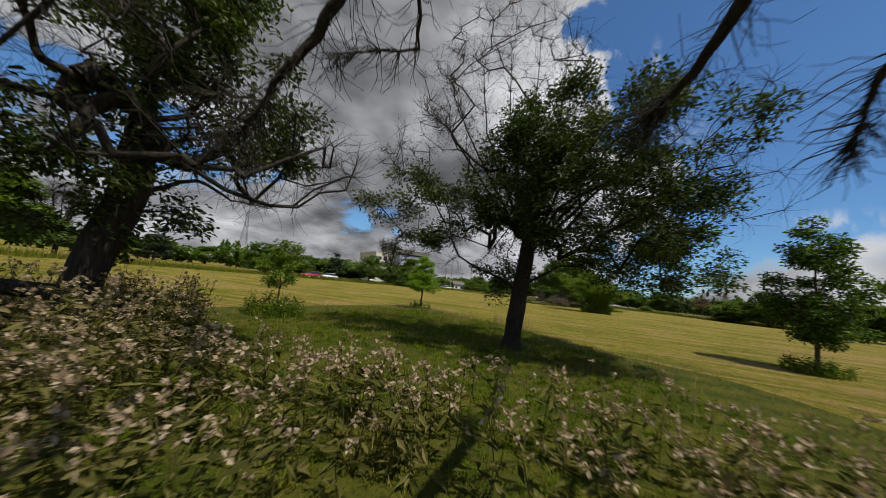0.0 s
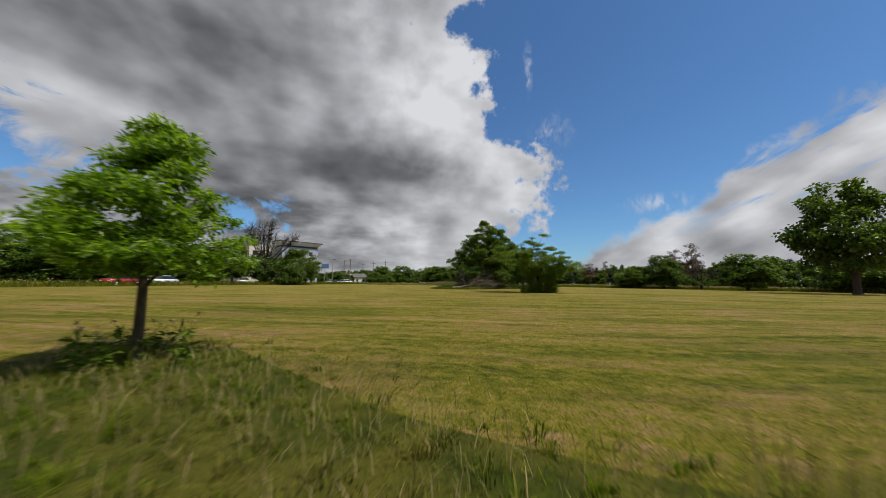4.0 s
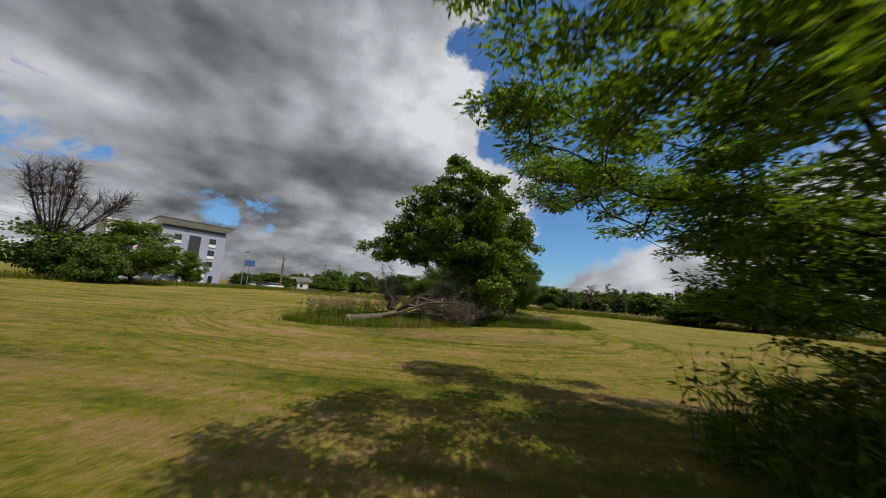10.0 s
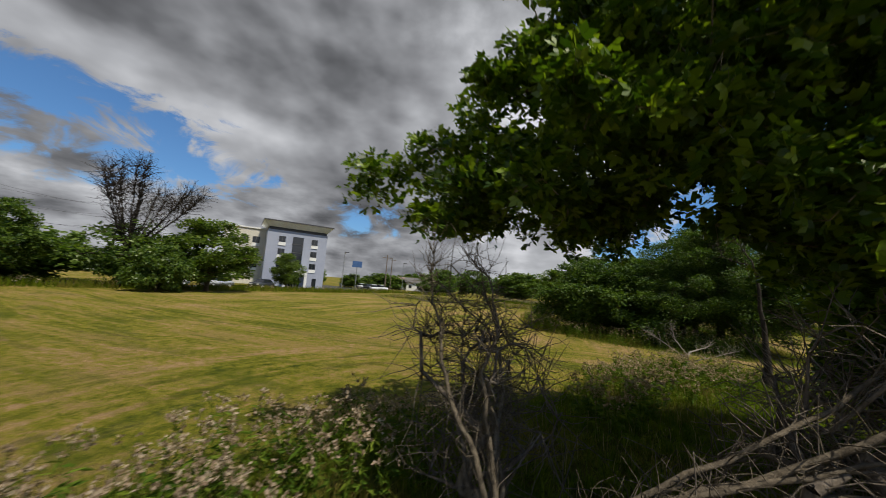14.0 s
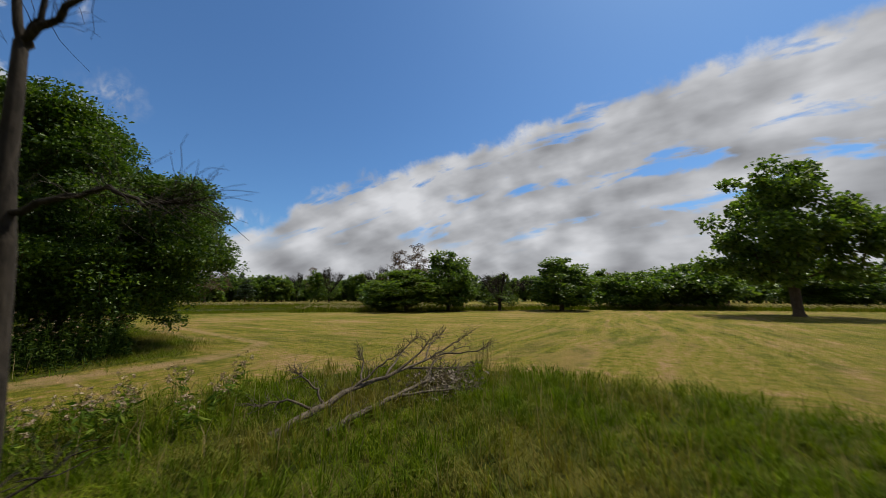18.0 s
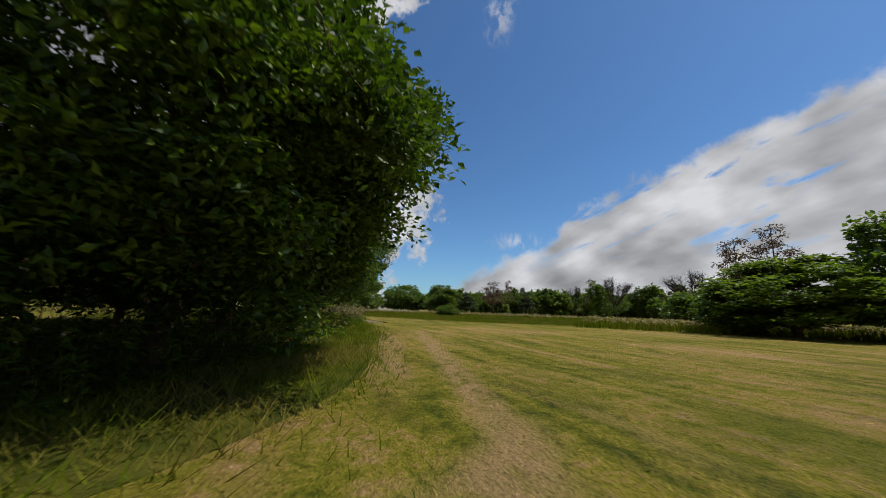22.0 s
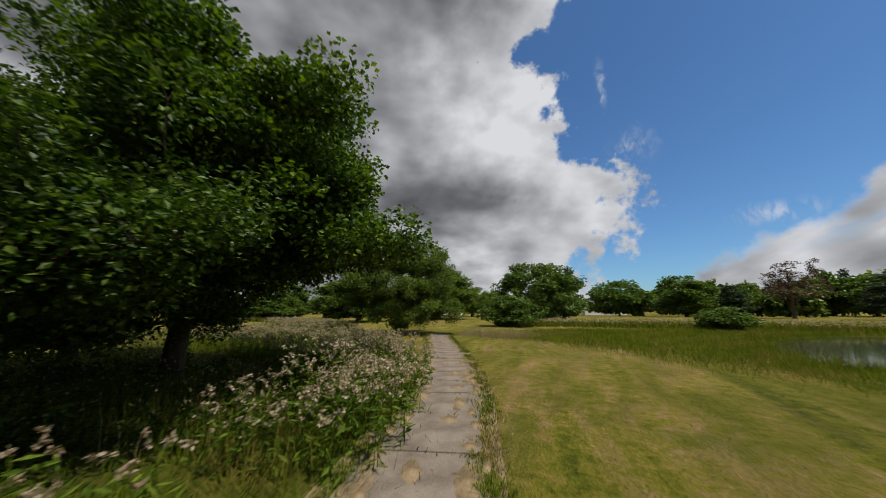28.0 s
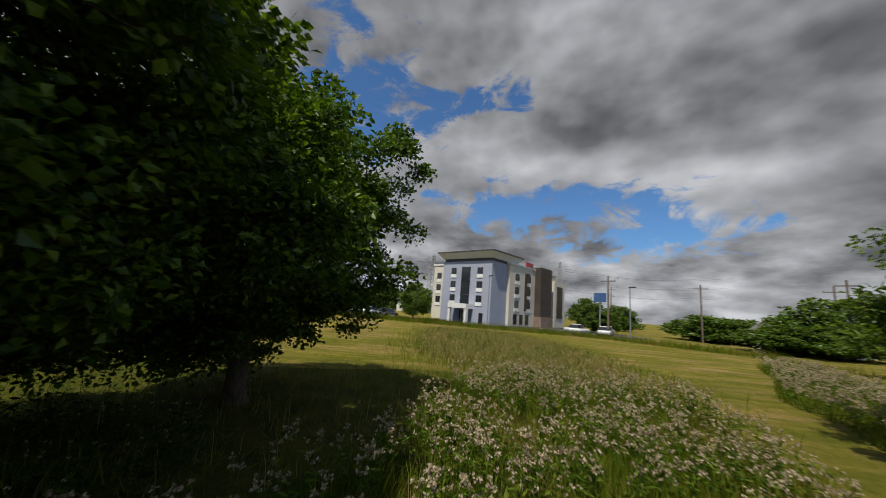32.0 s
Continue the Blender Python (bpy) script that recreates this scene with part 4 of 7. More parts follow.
tree("young_bright_tree", (-4.55, -10.75, 0), "young bright green tree at the edge of the mown meadow",
     [(0, 0, 0), (0.02, 0, 0.9), (-0.05, 0.05, 2.0), (0.0, 0.1, 3.0)], 0.055,
     [(0.0, 0.05, 1.75, 0.95, 0.95, 0.55), (-0.05, 0.1, 2.35, 0.7, 0.7, 0.5), (0.0, 0.1, 2.8, 0.42, 0.42, 0.42), (-0.55, 0, 1.3, 0.55, 0.5, 0.3), (0.8, 0.1, 1.3, 0.55, 0.5, 0.3), (0.1, -0.7, 1.4, 0.5, 0.5, 0.3), (0.0, 0.75, 1.4, 0.5, 0.5, 0.3)],
     M["bark_brown"], M["leaf_young"], 14, clumps=150, per=110, clump_r=0.22, size=(0.10, 0.04), twig=4, boughs=34, bough_r=0.32, dome=0.4, squash=0.55, droop=0.35)
tree("sapling", (-5.0, -21.0, 0), "slim sapling with airy pale leaves in the weeds",
     [(0, 0, 0), (0.05, 0, 0.9), (-0.1, 0.05, 2.0)], 0.03,
     [(-0.05, 0, 1.55, 0.6, 0.6, 0.55), (0.1, 0, 2.15, 0.4, 0.4, 0.35)], M["bark_brown"], M["leaf_locust"], 15, clumps=44, per=75, clump_r=0.24, size=(0.10, 0.05), twig=4)
tree("round_young_tree", (11.7, -14.2, 0), "round young tree with dark green leaves on the mown meadow",
     [(0, 0, 0), (0.02, 0, 1.2), (0, 0, 3.0), (0, 0, 4.4)], 0.07,
     [(0, 0, 2.7, 1.2, 1.2, 1.3), (0, 0, 4.2, 0.75, 0.75, 0.9), (0, 0, 1.6, 1.15, 1.15, 0.7)], M["bark_brown"], M["leaf_hedge"], 16, clumps=80, per=150, clump_r=0.36, size=(0.14, 0.07), twig=4)

# ---- the meadow's locust and the island ----
tree("locust_tree", (6.75, 23.7, 0), "feathery bright green locust tree with weeds round its foot",
     [(0, 0, 0), (0.03, 0, 0.7), (-0.1, 0.0, 2.0), (-0.2, -0.5, 3.4), (-0.4, -1.2, 4.8)], 0.13,
     [(-0.4, -1.1, 3.4, 3.2, 3.0, 0.9), (-3.8, -1.7, 3.9, 1.5, 1.3, 0.6), (-4.8, -1.4, 4.7, 0.7, 0.7, 0.4), (-3.6, 0.3, 3.7, 1.3, 1.2, 0.6), (-2.5, -0.5, 4.2, 1.9, 1.6, 0.7), (2.6, -1.5, 2.9, 2.0, 1.8, 0.6), (-1.1, -2.5, 4.5, 2.2, 1.9, 0.7), (0.3, 0.0, 2.2, 2.5, 2.3, 0.6), (0.2, 0.0, 1.7, 1.6, 1.5, 0.9), (0.2, 0.0, 0.9, 1.7, 1.6, 0.6), (0.4, 0.4, 2.7, 2.3, 2.0, 0.5), (1.4, -2.5, 3.9, 1.4, 1.1, 0.4), (-0.5, -2.4, 5.5, 1.0, 0.9, 0.5), (0.2, -2.1, 6.3, 0.6, 0.5, 0.35), (-3.0, -2.9, 3.2, 1.4, 1.2, 0.5), (-3.3, 3.6, 4.3, 0.8, 0.8, 0.35), (-2.5, 3.4, 4.0, 1.0, 0.9, 0.4), (-2.2, 2.2, 3.8, 1.4, 1.3, 0.5), (-1.0, 2.6, 3.2, 1.6, 1.3, 0.5)],
     M["bark_dark"], M["leaf_locust"], 21, boughs=80, bough_r=0.6, clumps=660, per=165, clump_r=0.42, size=(0.125, 0.042), twig=5, squash=0.38, flat=0.7, droop=0.25, shell=0.2)
tree("plane_tree", (2.6, 42.8, 0), "dense broad-leaved plane tree on an unmown island",
     [(0, 0, 0), (0.1, 0, 1.5), (-0.4, 0.1, 4.0), (-0.8, 0, 7.5), (-0.6, 0, 10.6)], 0.24,
     [(-1.2, 0.0, 5.4, 4.2, 3.4, 2.4), (-0.8, 0, 8.2, 3.3, 2.9, 2.4), (-0.4, 0, 10.2, 1.6, 1.5, 1.1), (-4.4, -0.4, 5.2, 2.6, 2.0, 1.6), (1.9, 2.1, 4.8, 2.5, 2.5, 2.3), (2.0, 1.8, 6.8, 2.2, 2.2, 1.6), (0.6, -0.8, 2.2, 2.2, 2.0, 1.2), (-6.6, -0.6, 4.4, 1.2, 1.1, 0.7), (1.7, 0.4, 2.6, 1.7, 2.0, 1.3), (-2.8, -0.4, 7.8, 2.0, 1.8, 1.4), (1.9, 2.2, 2.1, 1.2, 1.3, 0.9), (0.8, 0, 7.2, 2.0, 2.0, 1.8), (2.0, 2.4, 3.2, 1.2, 1.4, 1.0), (2.4, 1.2, 5.0, 1.4, 1.7, 1.5), (-3.0, 0.2, 3.6, 2.2, 1.6, 1.0), (-1.4, 0.4, 3.0, 2.4, 1.8, 1.2), (-0.4, -0.4, 4.2, 2.6, 2.2, 1.4), (0.9, -0.6, 3.8, 2.0, 1.8, 1.3), (2.6, 2.6, 4.6, 1.2, 1.4, 1.1), (1.4, 2.6, 3.2, 1.2, 1.0, 1.1), (1.7, 2.7, 1.8, 1.1, 0.9, 0.7), (2.4, 2.4, 3.5, 1.0, 1.2, 0.8), (4.2, 2.2, 5.6, 0.9, 1.1, 0.8), (3.9, 3.2, 4.6, 0.8, 0.9, 0.7), (2.7, 3.3, 3.0, 0.9, 0.9, 1.1), (2.9, 2.9, 1.9, 0.6, 0.8, 0.7), (2.4, 3.5, 4.4, 1.0, 0.8, 1.0), (1.6, 3.3, 2.4, 0.9, 0.7, 0.8), (-4.9, -0.3, 5.6, 1.3, 1.2, 1.0), (-3.9, -0.2, 6.9, 1.3, 1.2, 0.9), (-3.4, -0.2, 4.4, 2.0, 1.5, 1.0), (-2.2, -1.4, 4.4, 1.6, 1.3, 1.1)],
     M["bark_grey"], M["leaf_plane"], 22, lobed=5.5, clumps=1050, per=95, clump_r=0.5, size=(0.21, 0.175), twig=3, droop=0.35, shell=0.4, room=1.7, boughs=150, bough_r=0.8, dome=0.4)

# dead standing tree with a forked top
def spread(*pts):
    """Places in a plane turned to face the camera, where the dead tree is laid out."""
    return [(0.42 * a, -0.91 * a + 0.06 * math.sin(5 * b), b) for a, b in pts]


snag_rng = np.random.default_rng(23)
snag = anchor("dead_snag", pose(5.04, 53.1, 0), "bare dead tree with a forked crown and thin twigs", "dead tree")
P = np.array(spread((0, -0.1), (0, 0.3), (-0.01, 0.9), (-0.02, 1.5), (-0.1, 2.2), (-0.2, 2.9), (-0.26, 3.5), (-0.29, 4.1)))
R = np.array([0.2, 0.155, 0.125, 0.1, 0.08, 0.066, 0.055, 0.046])
under("trunk", quads("trunk", *tube(P, R, 12, snag_rng, 0.08), M["bark_dark"], True), snag)
for line, r0, r1 in ((((-0.29, 4.1), (-0.55, 4.75), (-0.9, 5.3), (-1.35, 5.8), (-1.5, 6.4)), 0.036, 0.009), (((-0.75, 5), (-0.8, 5.5), (-0.75, 6.3)), 0.025, 0.008),
                     (((-0.29, 4.1), (0, 4.3), (0.35, 4.65), (0.6, 5.15), (0.68, 5.5)), 0.036, 0.009), (((-0.27, 4.0), (-0.15, 4.3), (-0.12, 5), (-0.2, 5.9), (-0.25, 6.6)), 0.03, 0.006),
                     (((-0.5, 4.55), (-0.9, 4.65), (-1.3, 4.75), (-1.8, 5), (-2, 5.5)), 0.028, 0.007), (((-0.12, 2.5), (0.45, 2.65), (0.8, 2.7), (1.1, 2.55), (1.45, 2.55)), 0.03, 0.008), (((0.35, 4.65), (0.3, 5.1), (0.2, 5.6)), 0.02, 0.007)):
    limb(spread(*line), r0, r1, snag, M["bark_dark"], snag_rng, 3, 0.5, 0.4, 0.004)

# ---- hedge trees ----
def hedge_tree(at, label, h, r, seed, clumps, leaf="leaf_hedge", low=0.9, per=220, size=(0.16, 0.095), name="hedge_tree", clump=0.62, more=(), trunk_r=0.028, room=1.5, boughs=90, bough_r=1.0, head=(0.0, 0.72)):
    return tree(name, at, label, [(0, 0, 0), (0.1, 0, h * 0.2), (0, 0.1, h * 0.5), (0, 0, h * 0.85)], trunk_r * h,
                [(0, 0, h * 0.5, r, r, h * 0.32), (head[0], 0, h * 0.76, r * head[1], r * head[1], h * 0.22), (r * 0.5, -r * 0.3, low + h * 0.12, r * 0.6, r * 0.7, h * 0.14), (-r * 0.4, r * 0.3, low + h * 0.14, r * 0.7, r * 0.6, h * 0.15), *more],
                M["bark_brown"], M[leaf], seed, clumps=clumps, per=per, clump_r=clump, size=size, twig=3, category="tree", group="hedge trees", shell=0.4, room=room, boughs=boughs, bough_r=bough_r, dome=0.5, squash=0.7)


hedge_tree((8.0, 67.0, 0), "large dense tree with dark foliage to the ground", 9.6, 4.3, 31, 700, head=(-0.3, 0.58), low=0.9, clump=0.72, per=330, size=(0.13, 0.075), room=1.6, more=[(-2.6, -3.0, 5.8, 2.8, 2.2, 1.8), (3.5, 0.2, 2.1, 1.2, 2.8, 0.8), (3.2, -2.6, 1.9, 1.3, 1.6, 0.7), (3.4, 0.4, 3.2, 1.4, 2.6, 0.9), (2.2, -0.6, 3.4, 2.0, 2.6, 1.2), (-0.6, -3.6, 2.2, 3.0, 1.6, 1.3), (-3, 0, 3, 3, 3, 2), (1.6, 2.6, 3.4, 2.6, 2.2, 1.6), (1.4, -3.6, 3.3, 2.2, 1.8, 1.4), (-2.2, -4.4, 3.2, 2.8, 1.6, 1.5), (2.8, -2.6, 3.5, 1.7, 1.7, 1.1), (1.8, -4.2, 3.4, 1.2, 1.2, 0.8), (2.9, -1.6, 4.2, 1.1, 2.2, 0.9), (3.0, 1.6, 4.6, 1.4, 2.2, 1.0), (0.5, -4.6, 4.6, 2.4, 1.4, 1.0), (4.0, 0.2, 5.0, 0.8, 1.3, 0.8), (4.2, 1.2, 5.8, 0.7, 1.1, 0.7), (3.4, 0.6, 6.4, 0.8, 1.1, 0.6), (-0.6, -2.4, 6.6, 1.8, 1.6, 1.1), (-3.8, -1.6, 6.0, 1.8, 1.8, 1.3), (0.8, -2.8, 5.4, 1.6, 1.4, 1.0)])
hedge_tree((0.4, 67.0, 0), "low dense tree in the wild hedge", 5.7, 4.8, 32, 230, low=0.5, clump=0.85, size=(0.23, 0.13))
hedge_tree((7.2, 73.0, 0), "leafy tree deep in the wild hedge", 8.4, 3.9, 40, 240, low=1.4, clump=0.8, size=(0.22, 0.13))
hedge_tree((9.4, 77.8, 0), "broad leafy tree with deep shade below it", 7.7, 4.2, 33, 430, low=1.3, clump=0.68, per=430, size=(0.095, 0.055), room=2.2, more=[(-3.4, 0.4, 4.0, 3.0, 2.6, 2.2), (0.6, -2.0, 2.8, 2.8, 2.0, 1.0), (-0.6, 0.6, 1.5, 3.0, 2.6, 0.8)])
hedge_tree((2.0, 77.0, 0), "broad leafy tree in the wild hedge", 6.0, 4.6, 34, 230, low=0.9, clump=0.85, size=(0.23, 0.13))
hedge_tree((7.6, 83.6, 0), "leafy tree between the hedge and the path", 6.7, 3.5, 38, 360, low=1.7, clump=0.7, per=360, size=(0.10, 0.06), room=2.7, more=[(-1.6, 3.2, 1.9, 2.0, 1.8, 1.0)])
# high south-eastern blobs are added, mostly out of view, to shade the weeds
hedge_tree((5.2, 88.5, 0), "maple with spreading low limbs over flowering weeds", 8.6, 4.2, 35, 980, leaf="leaf_maple", low=2.2, size=(0.115, 0.095), name="maple_tree", per=230, clump=0.6, room=1.15, boughs=110, bough_r=0.8, more=[(5.7, 0.9, 3.2, 0.8, 0.8, 0.4), (4.2, -0.6, 4.2, 1.3, 1.4, 0.8), (3.2, -1.6, 5.8, 2.4, 2.2, 1.3), (4.8, -1.4, 5.0, 1.5, 1.6, 0.9), (4.8, -1.6, 3.4, 1.2, 1.4, 0.7), (4.6, 0.8, 3.5, 1.5, 1.3, 0.8), (3.8, 0.6, 4.0, 2.0, 1.7, 1.0), (3.0, 1.8, 3.6, 1.9, 1.5, 0.9), (2.5, 3.2, 3.9, 1.2, 1.0, 0.9), (1.6, 3.0, 5.2, 1.4, 1.1, 1.0), (3.2, 2.6, 3.4, 1.1, 1.0, 0.7), (2.6, 2.4, 4.8, 1.2, 1.1, 0.9), (1.2, 3.2, 2.9, 1.3, 0.9, 0.5), (0.6, 2.5, 4.6, 2.2, 1.5, 1.5), (-1.6, 2.6, 3.8, 2.0, 1.6, 1.0), (1.6, 2.2, 6.2, 1.5, 1.3, 1.0), (2.0, 0.3, 6.4, 1.7, 1.5, 1.2)])
hedge_tree((-0.3, 88.9, 0), "dark maple with low limbs hanging over the weeds", 8.8, 3.4, 36, 560, leaf="leaf_maple", low=1.7, size=(0.12, 0.1), name="maple_tree", per=230, clump=0.6, boughs=90, bough_r=0.8, more=[(-0.9, 2.7, 5.2, 1.2, 1.3, 1.0), (-0.4, 2.8, 6.4, 1.3, 1.4, 1.0), (-0.6, 3.3, 3.6, 0.9, 1.0, 0.35), (1.2, -0.6, 2.2, 1.8, 1.4, 1.0), (1.4, -1.6, 1.6, 2.2, 1.6, 1.2), (-1.4, -1.0, 1.6, 2.0, 1.6, 1.1), (0.4, 0.4, 1.4, 1.5, 1.3, 1.0)])
tree("willow_tree", (2.4, 107.3, 0), "broad willow-like tree beside the end of the path",
     [(0, 0, 0), (0.2, 0, 1.4), (0, 0, 3.6), (0.2, 0, 6.0)], 0.26,
     [(0, 0, 4.0, 4.8, 4.2, 2.1), (0.6, 0, 6.0, 3.0, 2.8, 1.5), (-2.6, -1.4, 3.1, 2.4, 2.2, 1.2), (3.2, -0.4, 2.4, 2.2, 2.0, 1.6), (4.0, 0.6, 1.5, 1.5, 1.6, 1.1), (1.0, -1.2, 1.3, 2.8, 1.6, 1.0), (1.6, -2.0, 2.4, 2.4, 1.6, 1.2), (-1.6, -1.0, 2.2, 1.8, 1.6, 1.0), (2.6, 0, 5.4, 1.6, 1.6, 1.2), (-3.6, -1.2, 4.2, 1.9, 1.7, 1.5)], M["bark_brown"], M["leaf_willow"], 37, clumps=560, per=120, clump_r=0.6, size=(0.19, 0.1), twig=2, shell=0.4, boughs=90, bough_r=0.8, dome=0.3)

# ---- far trees: a few kinds, copied ----
def far_kind(name, label, blobs, trunk, r, leaf, seed, clumps, per, clump_r, size, bark="bark_brown", **more):
    return tree(name, (0, -300, -60), label, trunk, r, blobs, M[bark], M[leaf], seed, clumps=clumps, per=per, clump_r=clump_r, size=size, twig=2, **more)


FAN = []
for i in range(15):
    rr, turn = 0.9 + 3.6 * ((i * 0.618) % 1.0), i * 2.4
    cx, cy = rr * math.cos(turn), rr * math.sin(turn)
    FAN.append(([(0, 0, 1.8 + 0.12 * i), (0.3 * cx, 0.3 * cy, 4.0), (0.68 * cx, 0.68 * cy, 6.6 - 0.2 * rr), (cx, cy, 9.9 - 0.6 * rr)], 0.085, 0.022, 3, 1.5, 0.7, 0.022))
KINDS = {
    "round": far_kind("broadleaf_tree", "round broad-leaved tree at the meadow's edge", [(0, 0, 5.2, 4.0, 4.0, 3.2), (0.3, 0, 8.0, 2.6, 2.6, 1.7), (1.2, 0, 2.8, 3.0, 3, 1.7), (-1.4, 0.6, 3.0, 3, 3, 1.8)], [(0, 0, 0), (0.1, 0, 2.4), (0, 0, 6)], 0.28, "leaf_far", 41, 150, 90, 0.95, (0.42, 0.32), shell=0.55),
    "light": far_kind("light_broadleaf_tree", "pale green broad-leaved tree at the meadow's edge", [(0, 0, 5.6, 3.8, 3.8, 3.0), (0.4, 0, 8.0, 2.2, 2.2, 1.9), (0, 0, 3, 3.6, 3.6, 1.6)], [(0, 0, 0), (0, 0.1, 2.0), (0, 0, 6)], 0.22, "leaf_willow", 42, 130, 110, 0.9, (0.36, 0.24), shell=0.5),
    "pine": far_kind("pine_tree", "dark pine in the far tree line", [(0, 0, 3.0, 2.4, 2.4, 1.2), (0, 0, 5.0, 2.0, 2.0, 1.2), (0, 0, 7.0, 1.5, 1.5, 1.2), (0, 0, 9.0, 0.8, 0.8, 1.0)], [(0, 0, 0), (0, 0, 4), (0, 0, 9.6)], 0.2, "needle", 43, 80, 60, 0.75, (0.5, 0.2), squash=0.4),
    "bush": far_kind("bush", "leafy bush on the edge of the meadow", [(0, 0, 3.0, 4.0, 4.0, 2.6), (1.8, 0, 2.0, 3.0, 3.0, 1.8), (-2, 0, 2.2, 3, 3, 2.0)], [(0, 0, 0), (0, 0, 1.4), (0, 0, 3)], 0.14, "leaf_far", 44, 110, 64, 0.85, (0.46, 0.34), category="bush", shell=0.6),
    "bare": far_kind("half_dead_tree", "half-dead tree with bare spreading limbs", [(0, 0, 3.2, 3.0, 3.0, 1.8)], [(0, 0, 0), (0.2, 0, 2.6), (-0.2, 0, 6)], 0.26, "leaf_far", 45, 34, 50, 0.9, (0.36, 0.2), bark="bark_dark", tip_r=0.03, lines=FAN),
    "oak": far_kind("spreading_oak", "broad open oak with spreading limbs at the meadow's edge", [(0, 0, 5.6, 4.8, 4.8, 2.6), (0.6, 0.3, 8.2, 3.0, 3.0, 1.6), (0, 0, 3.2, 3.6, 3.6, 1.2), (3.4, 0, 4.2, 1.8, 1.8, 1.0), (-3.4, 0.6, 4.4, 1.8, 1.8, 1.0), (0.4, -3.2, 4.4, 1.8, 1.6, 1.0), (-0.4, 3.2, 4.6, 1.8, 1.6, 1.0)], [(0, 0, 0), (0.1, 0, 2.0), (0, 0, 4.5), (0.2, 0, 7.5)], 0.3, "leaf_far", 47, 150, 100, 0.85, (0.36, 0.27), shell=0.55),
    "russet": far_kind("russet_pine", "browning pine in the far tree line", [(0, 0, 4.6, 2.6, 2.6, 1.6), (0, 0, 7.0, 2.0, 2.0, 1.6), (0, 0, 9.0, 1.1, 1.1, 1.0)], [(0, 0, 0), (0, 0, 4), (0, 0, 9.6)], 0.2, "leaf_russet", 46, 70, 46, 0.8, (0.36, 0.12), squash=0.45),
}
LINE_KINDS = {
    "round": far_kind("distant_tree", "broad-leaved tree in the distant tree line", [(0, 0, 5.4, 4.2, 4.2, 3.4), (0, 0, 8.2, 2.6, 2.6, 1.5), (0, 0, 2.6, 3.6, 3.6, 1.8)], [(0, 0, 0), (0.1, 0, 2.4), (0, 0, 6)], 0.28, "leaf_far", 51, 60, 34, 1.1, (0.95, 0.7)),
    "light": far_kind("distant_light_tree", "pale green tree in the distant tree line", [(0, 0, 5.4, 3.8, 3.8, 3.2), (0, 0, 7.8, 2.4, 2.4, 1.7), (0, 0, 2.6, 3.6, 3.6, 1.8)], [(0, 0, 0), (0.1, 0, 2.4), (0, 0, 6)], 0.25, "leaf_willow", 52, 60, 34, 1.1, (0.9, 0.6)),
    "pine": far_kind("distant_pine", "dark pine in the distant tree line", [(0, 0, 2.8, 2.8, 2.8, 1.9), (0, 0, 5.0, 2.4, 2.4, 2.0), (0, 0, 7.0, 1.7, 1.7, 1.7), (0, 0, 8.6, 0.9, 0.9, 1.1)], [(0, 0, 0), (0, 0, 4), (0, 0, 8.6)], 0.2, "needle", 53, 64, 34, 0.95, (0.8, 0.34), squash=0.6),
    "bush": far_kind("distant_bush", "leafy bush in the distance", [(0, 0, 2.8, 4.0, 4.0, 2.4), (1.8, 0, 2.0, 3.0, 3.0, 1.8), (-2, 0, 2.0, 3, 3, 1.8)], [(0, 0, 0), (0, 0, 1.4), (0, 0, 3)], 0.14, "leaf_far", 54, 52, 34, 1.0, (0.95, 0.7), category="bush"),
}
USED = set()


def far_tree(kind, x, y, h, r, turn=0.0, line=False):
    """A copy of a kind, scaled to height h and crown radius r."""
    tall, wide = {"round": (10.9, 5.2), "light": (10.8, 4.9), "pine": (10.6, 3.0), "bush": (6.4, 5.8), "bare": (10.2, 4.8), "oak": (10.6, 6.0), "russet": (10.2, 2.9)}[kind]
    m = pose(x, y, 0, 0, 0, turn) @ Matrix.Diagonal((r / wide, r / wide, h / tall, 1))
    model = LINE_KINDS[kind] if line and kind in LINE_KINDS else KINDS[kind]
    if model.name in USED:
        copy_thing(model, m)
    else:
        USED.add(model.name)
        model.matrix_basis = m


# the western edge
for k, x, y, h, r in (("round", -60.2, 24.4, 7.4, 6.0), ("round", -58.2, 29.6, 7.9, 5.6), ("pine", -57.0, 44.2, 8.0, 2.9), ("pine", -58.6, 2.7, 8.8, 3.2), ("light", -56.1, -15.9, 11, 7), ("bare", -55, -9.5, 10, 5), ("bush", -55, -24, 8, 9),
                      ("oak", -49.6, 49.4, 8.3, 4.3), ("bare", -48.8, 58.6, 15.0, 6.8), ("light", -43.6, 64.5, 9.4, 4.2), ("bush", -41.5, 58.1, 4.4, 2.3), ("bush", -48.0, 59.8, 5.2, 3.4), ("bush", -62, 52, 5.5, 8), ("bush", -66, 40, 5.0, 8)):
    far_tree(k, x, y, h, r, x * 37)
# round the hotel and beyond it
for k, x, y, h, r in (("light", -51.6, 84.0, 7.0, 2.4), ("bush", -46, 146, 7.2, 6.5), ("bush", -38, 158, 8.0, 6), ("round", -17, 132, 13, 7.5), ("light", -9, 150, 11, 7), ("bush", -70, 150, 4.6, 7), ("bush", -26, 170, 8, 8),
                      ("round", -65, 121, 7.0, 3.6), ("bush", -106, 131, 8, 5), ("bush", -94, 136, 6.1, 5), ("bush", -68, 143, 4.7, 7), ("bush", -45, 140, 3.6, 6)):
    far_tree(k, x, y, h, r, x * 37)
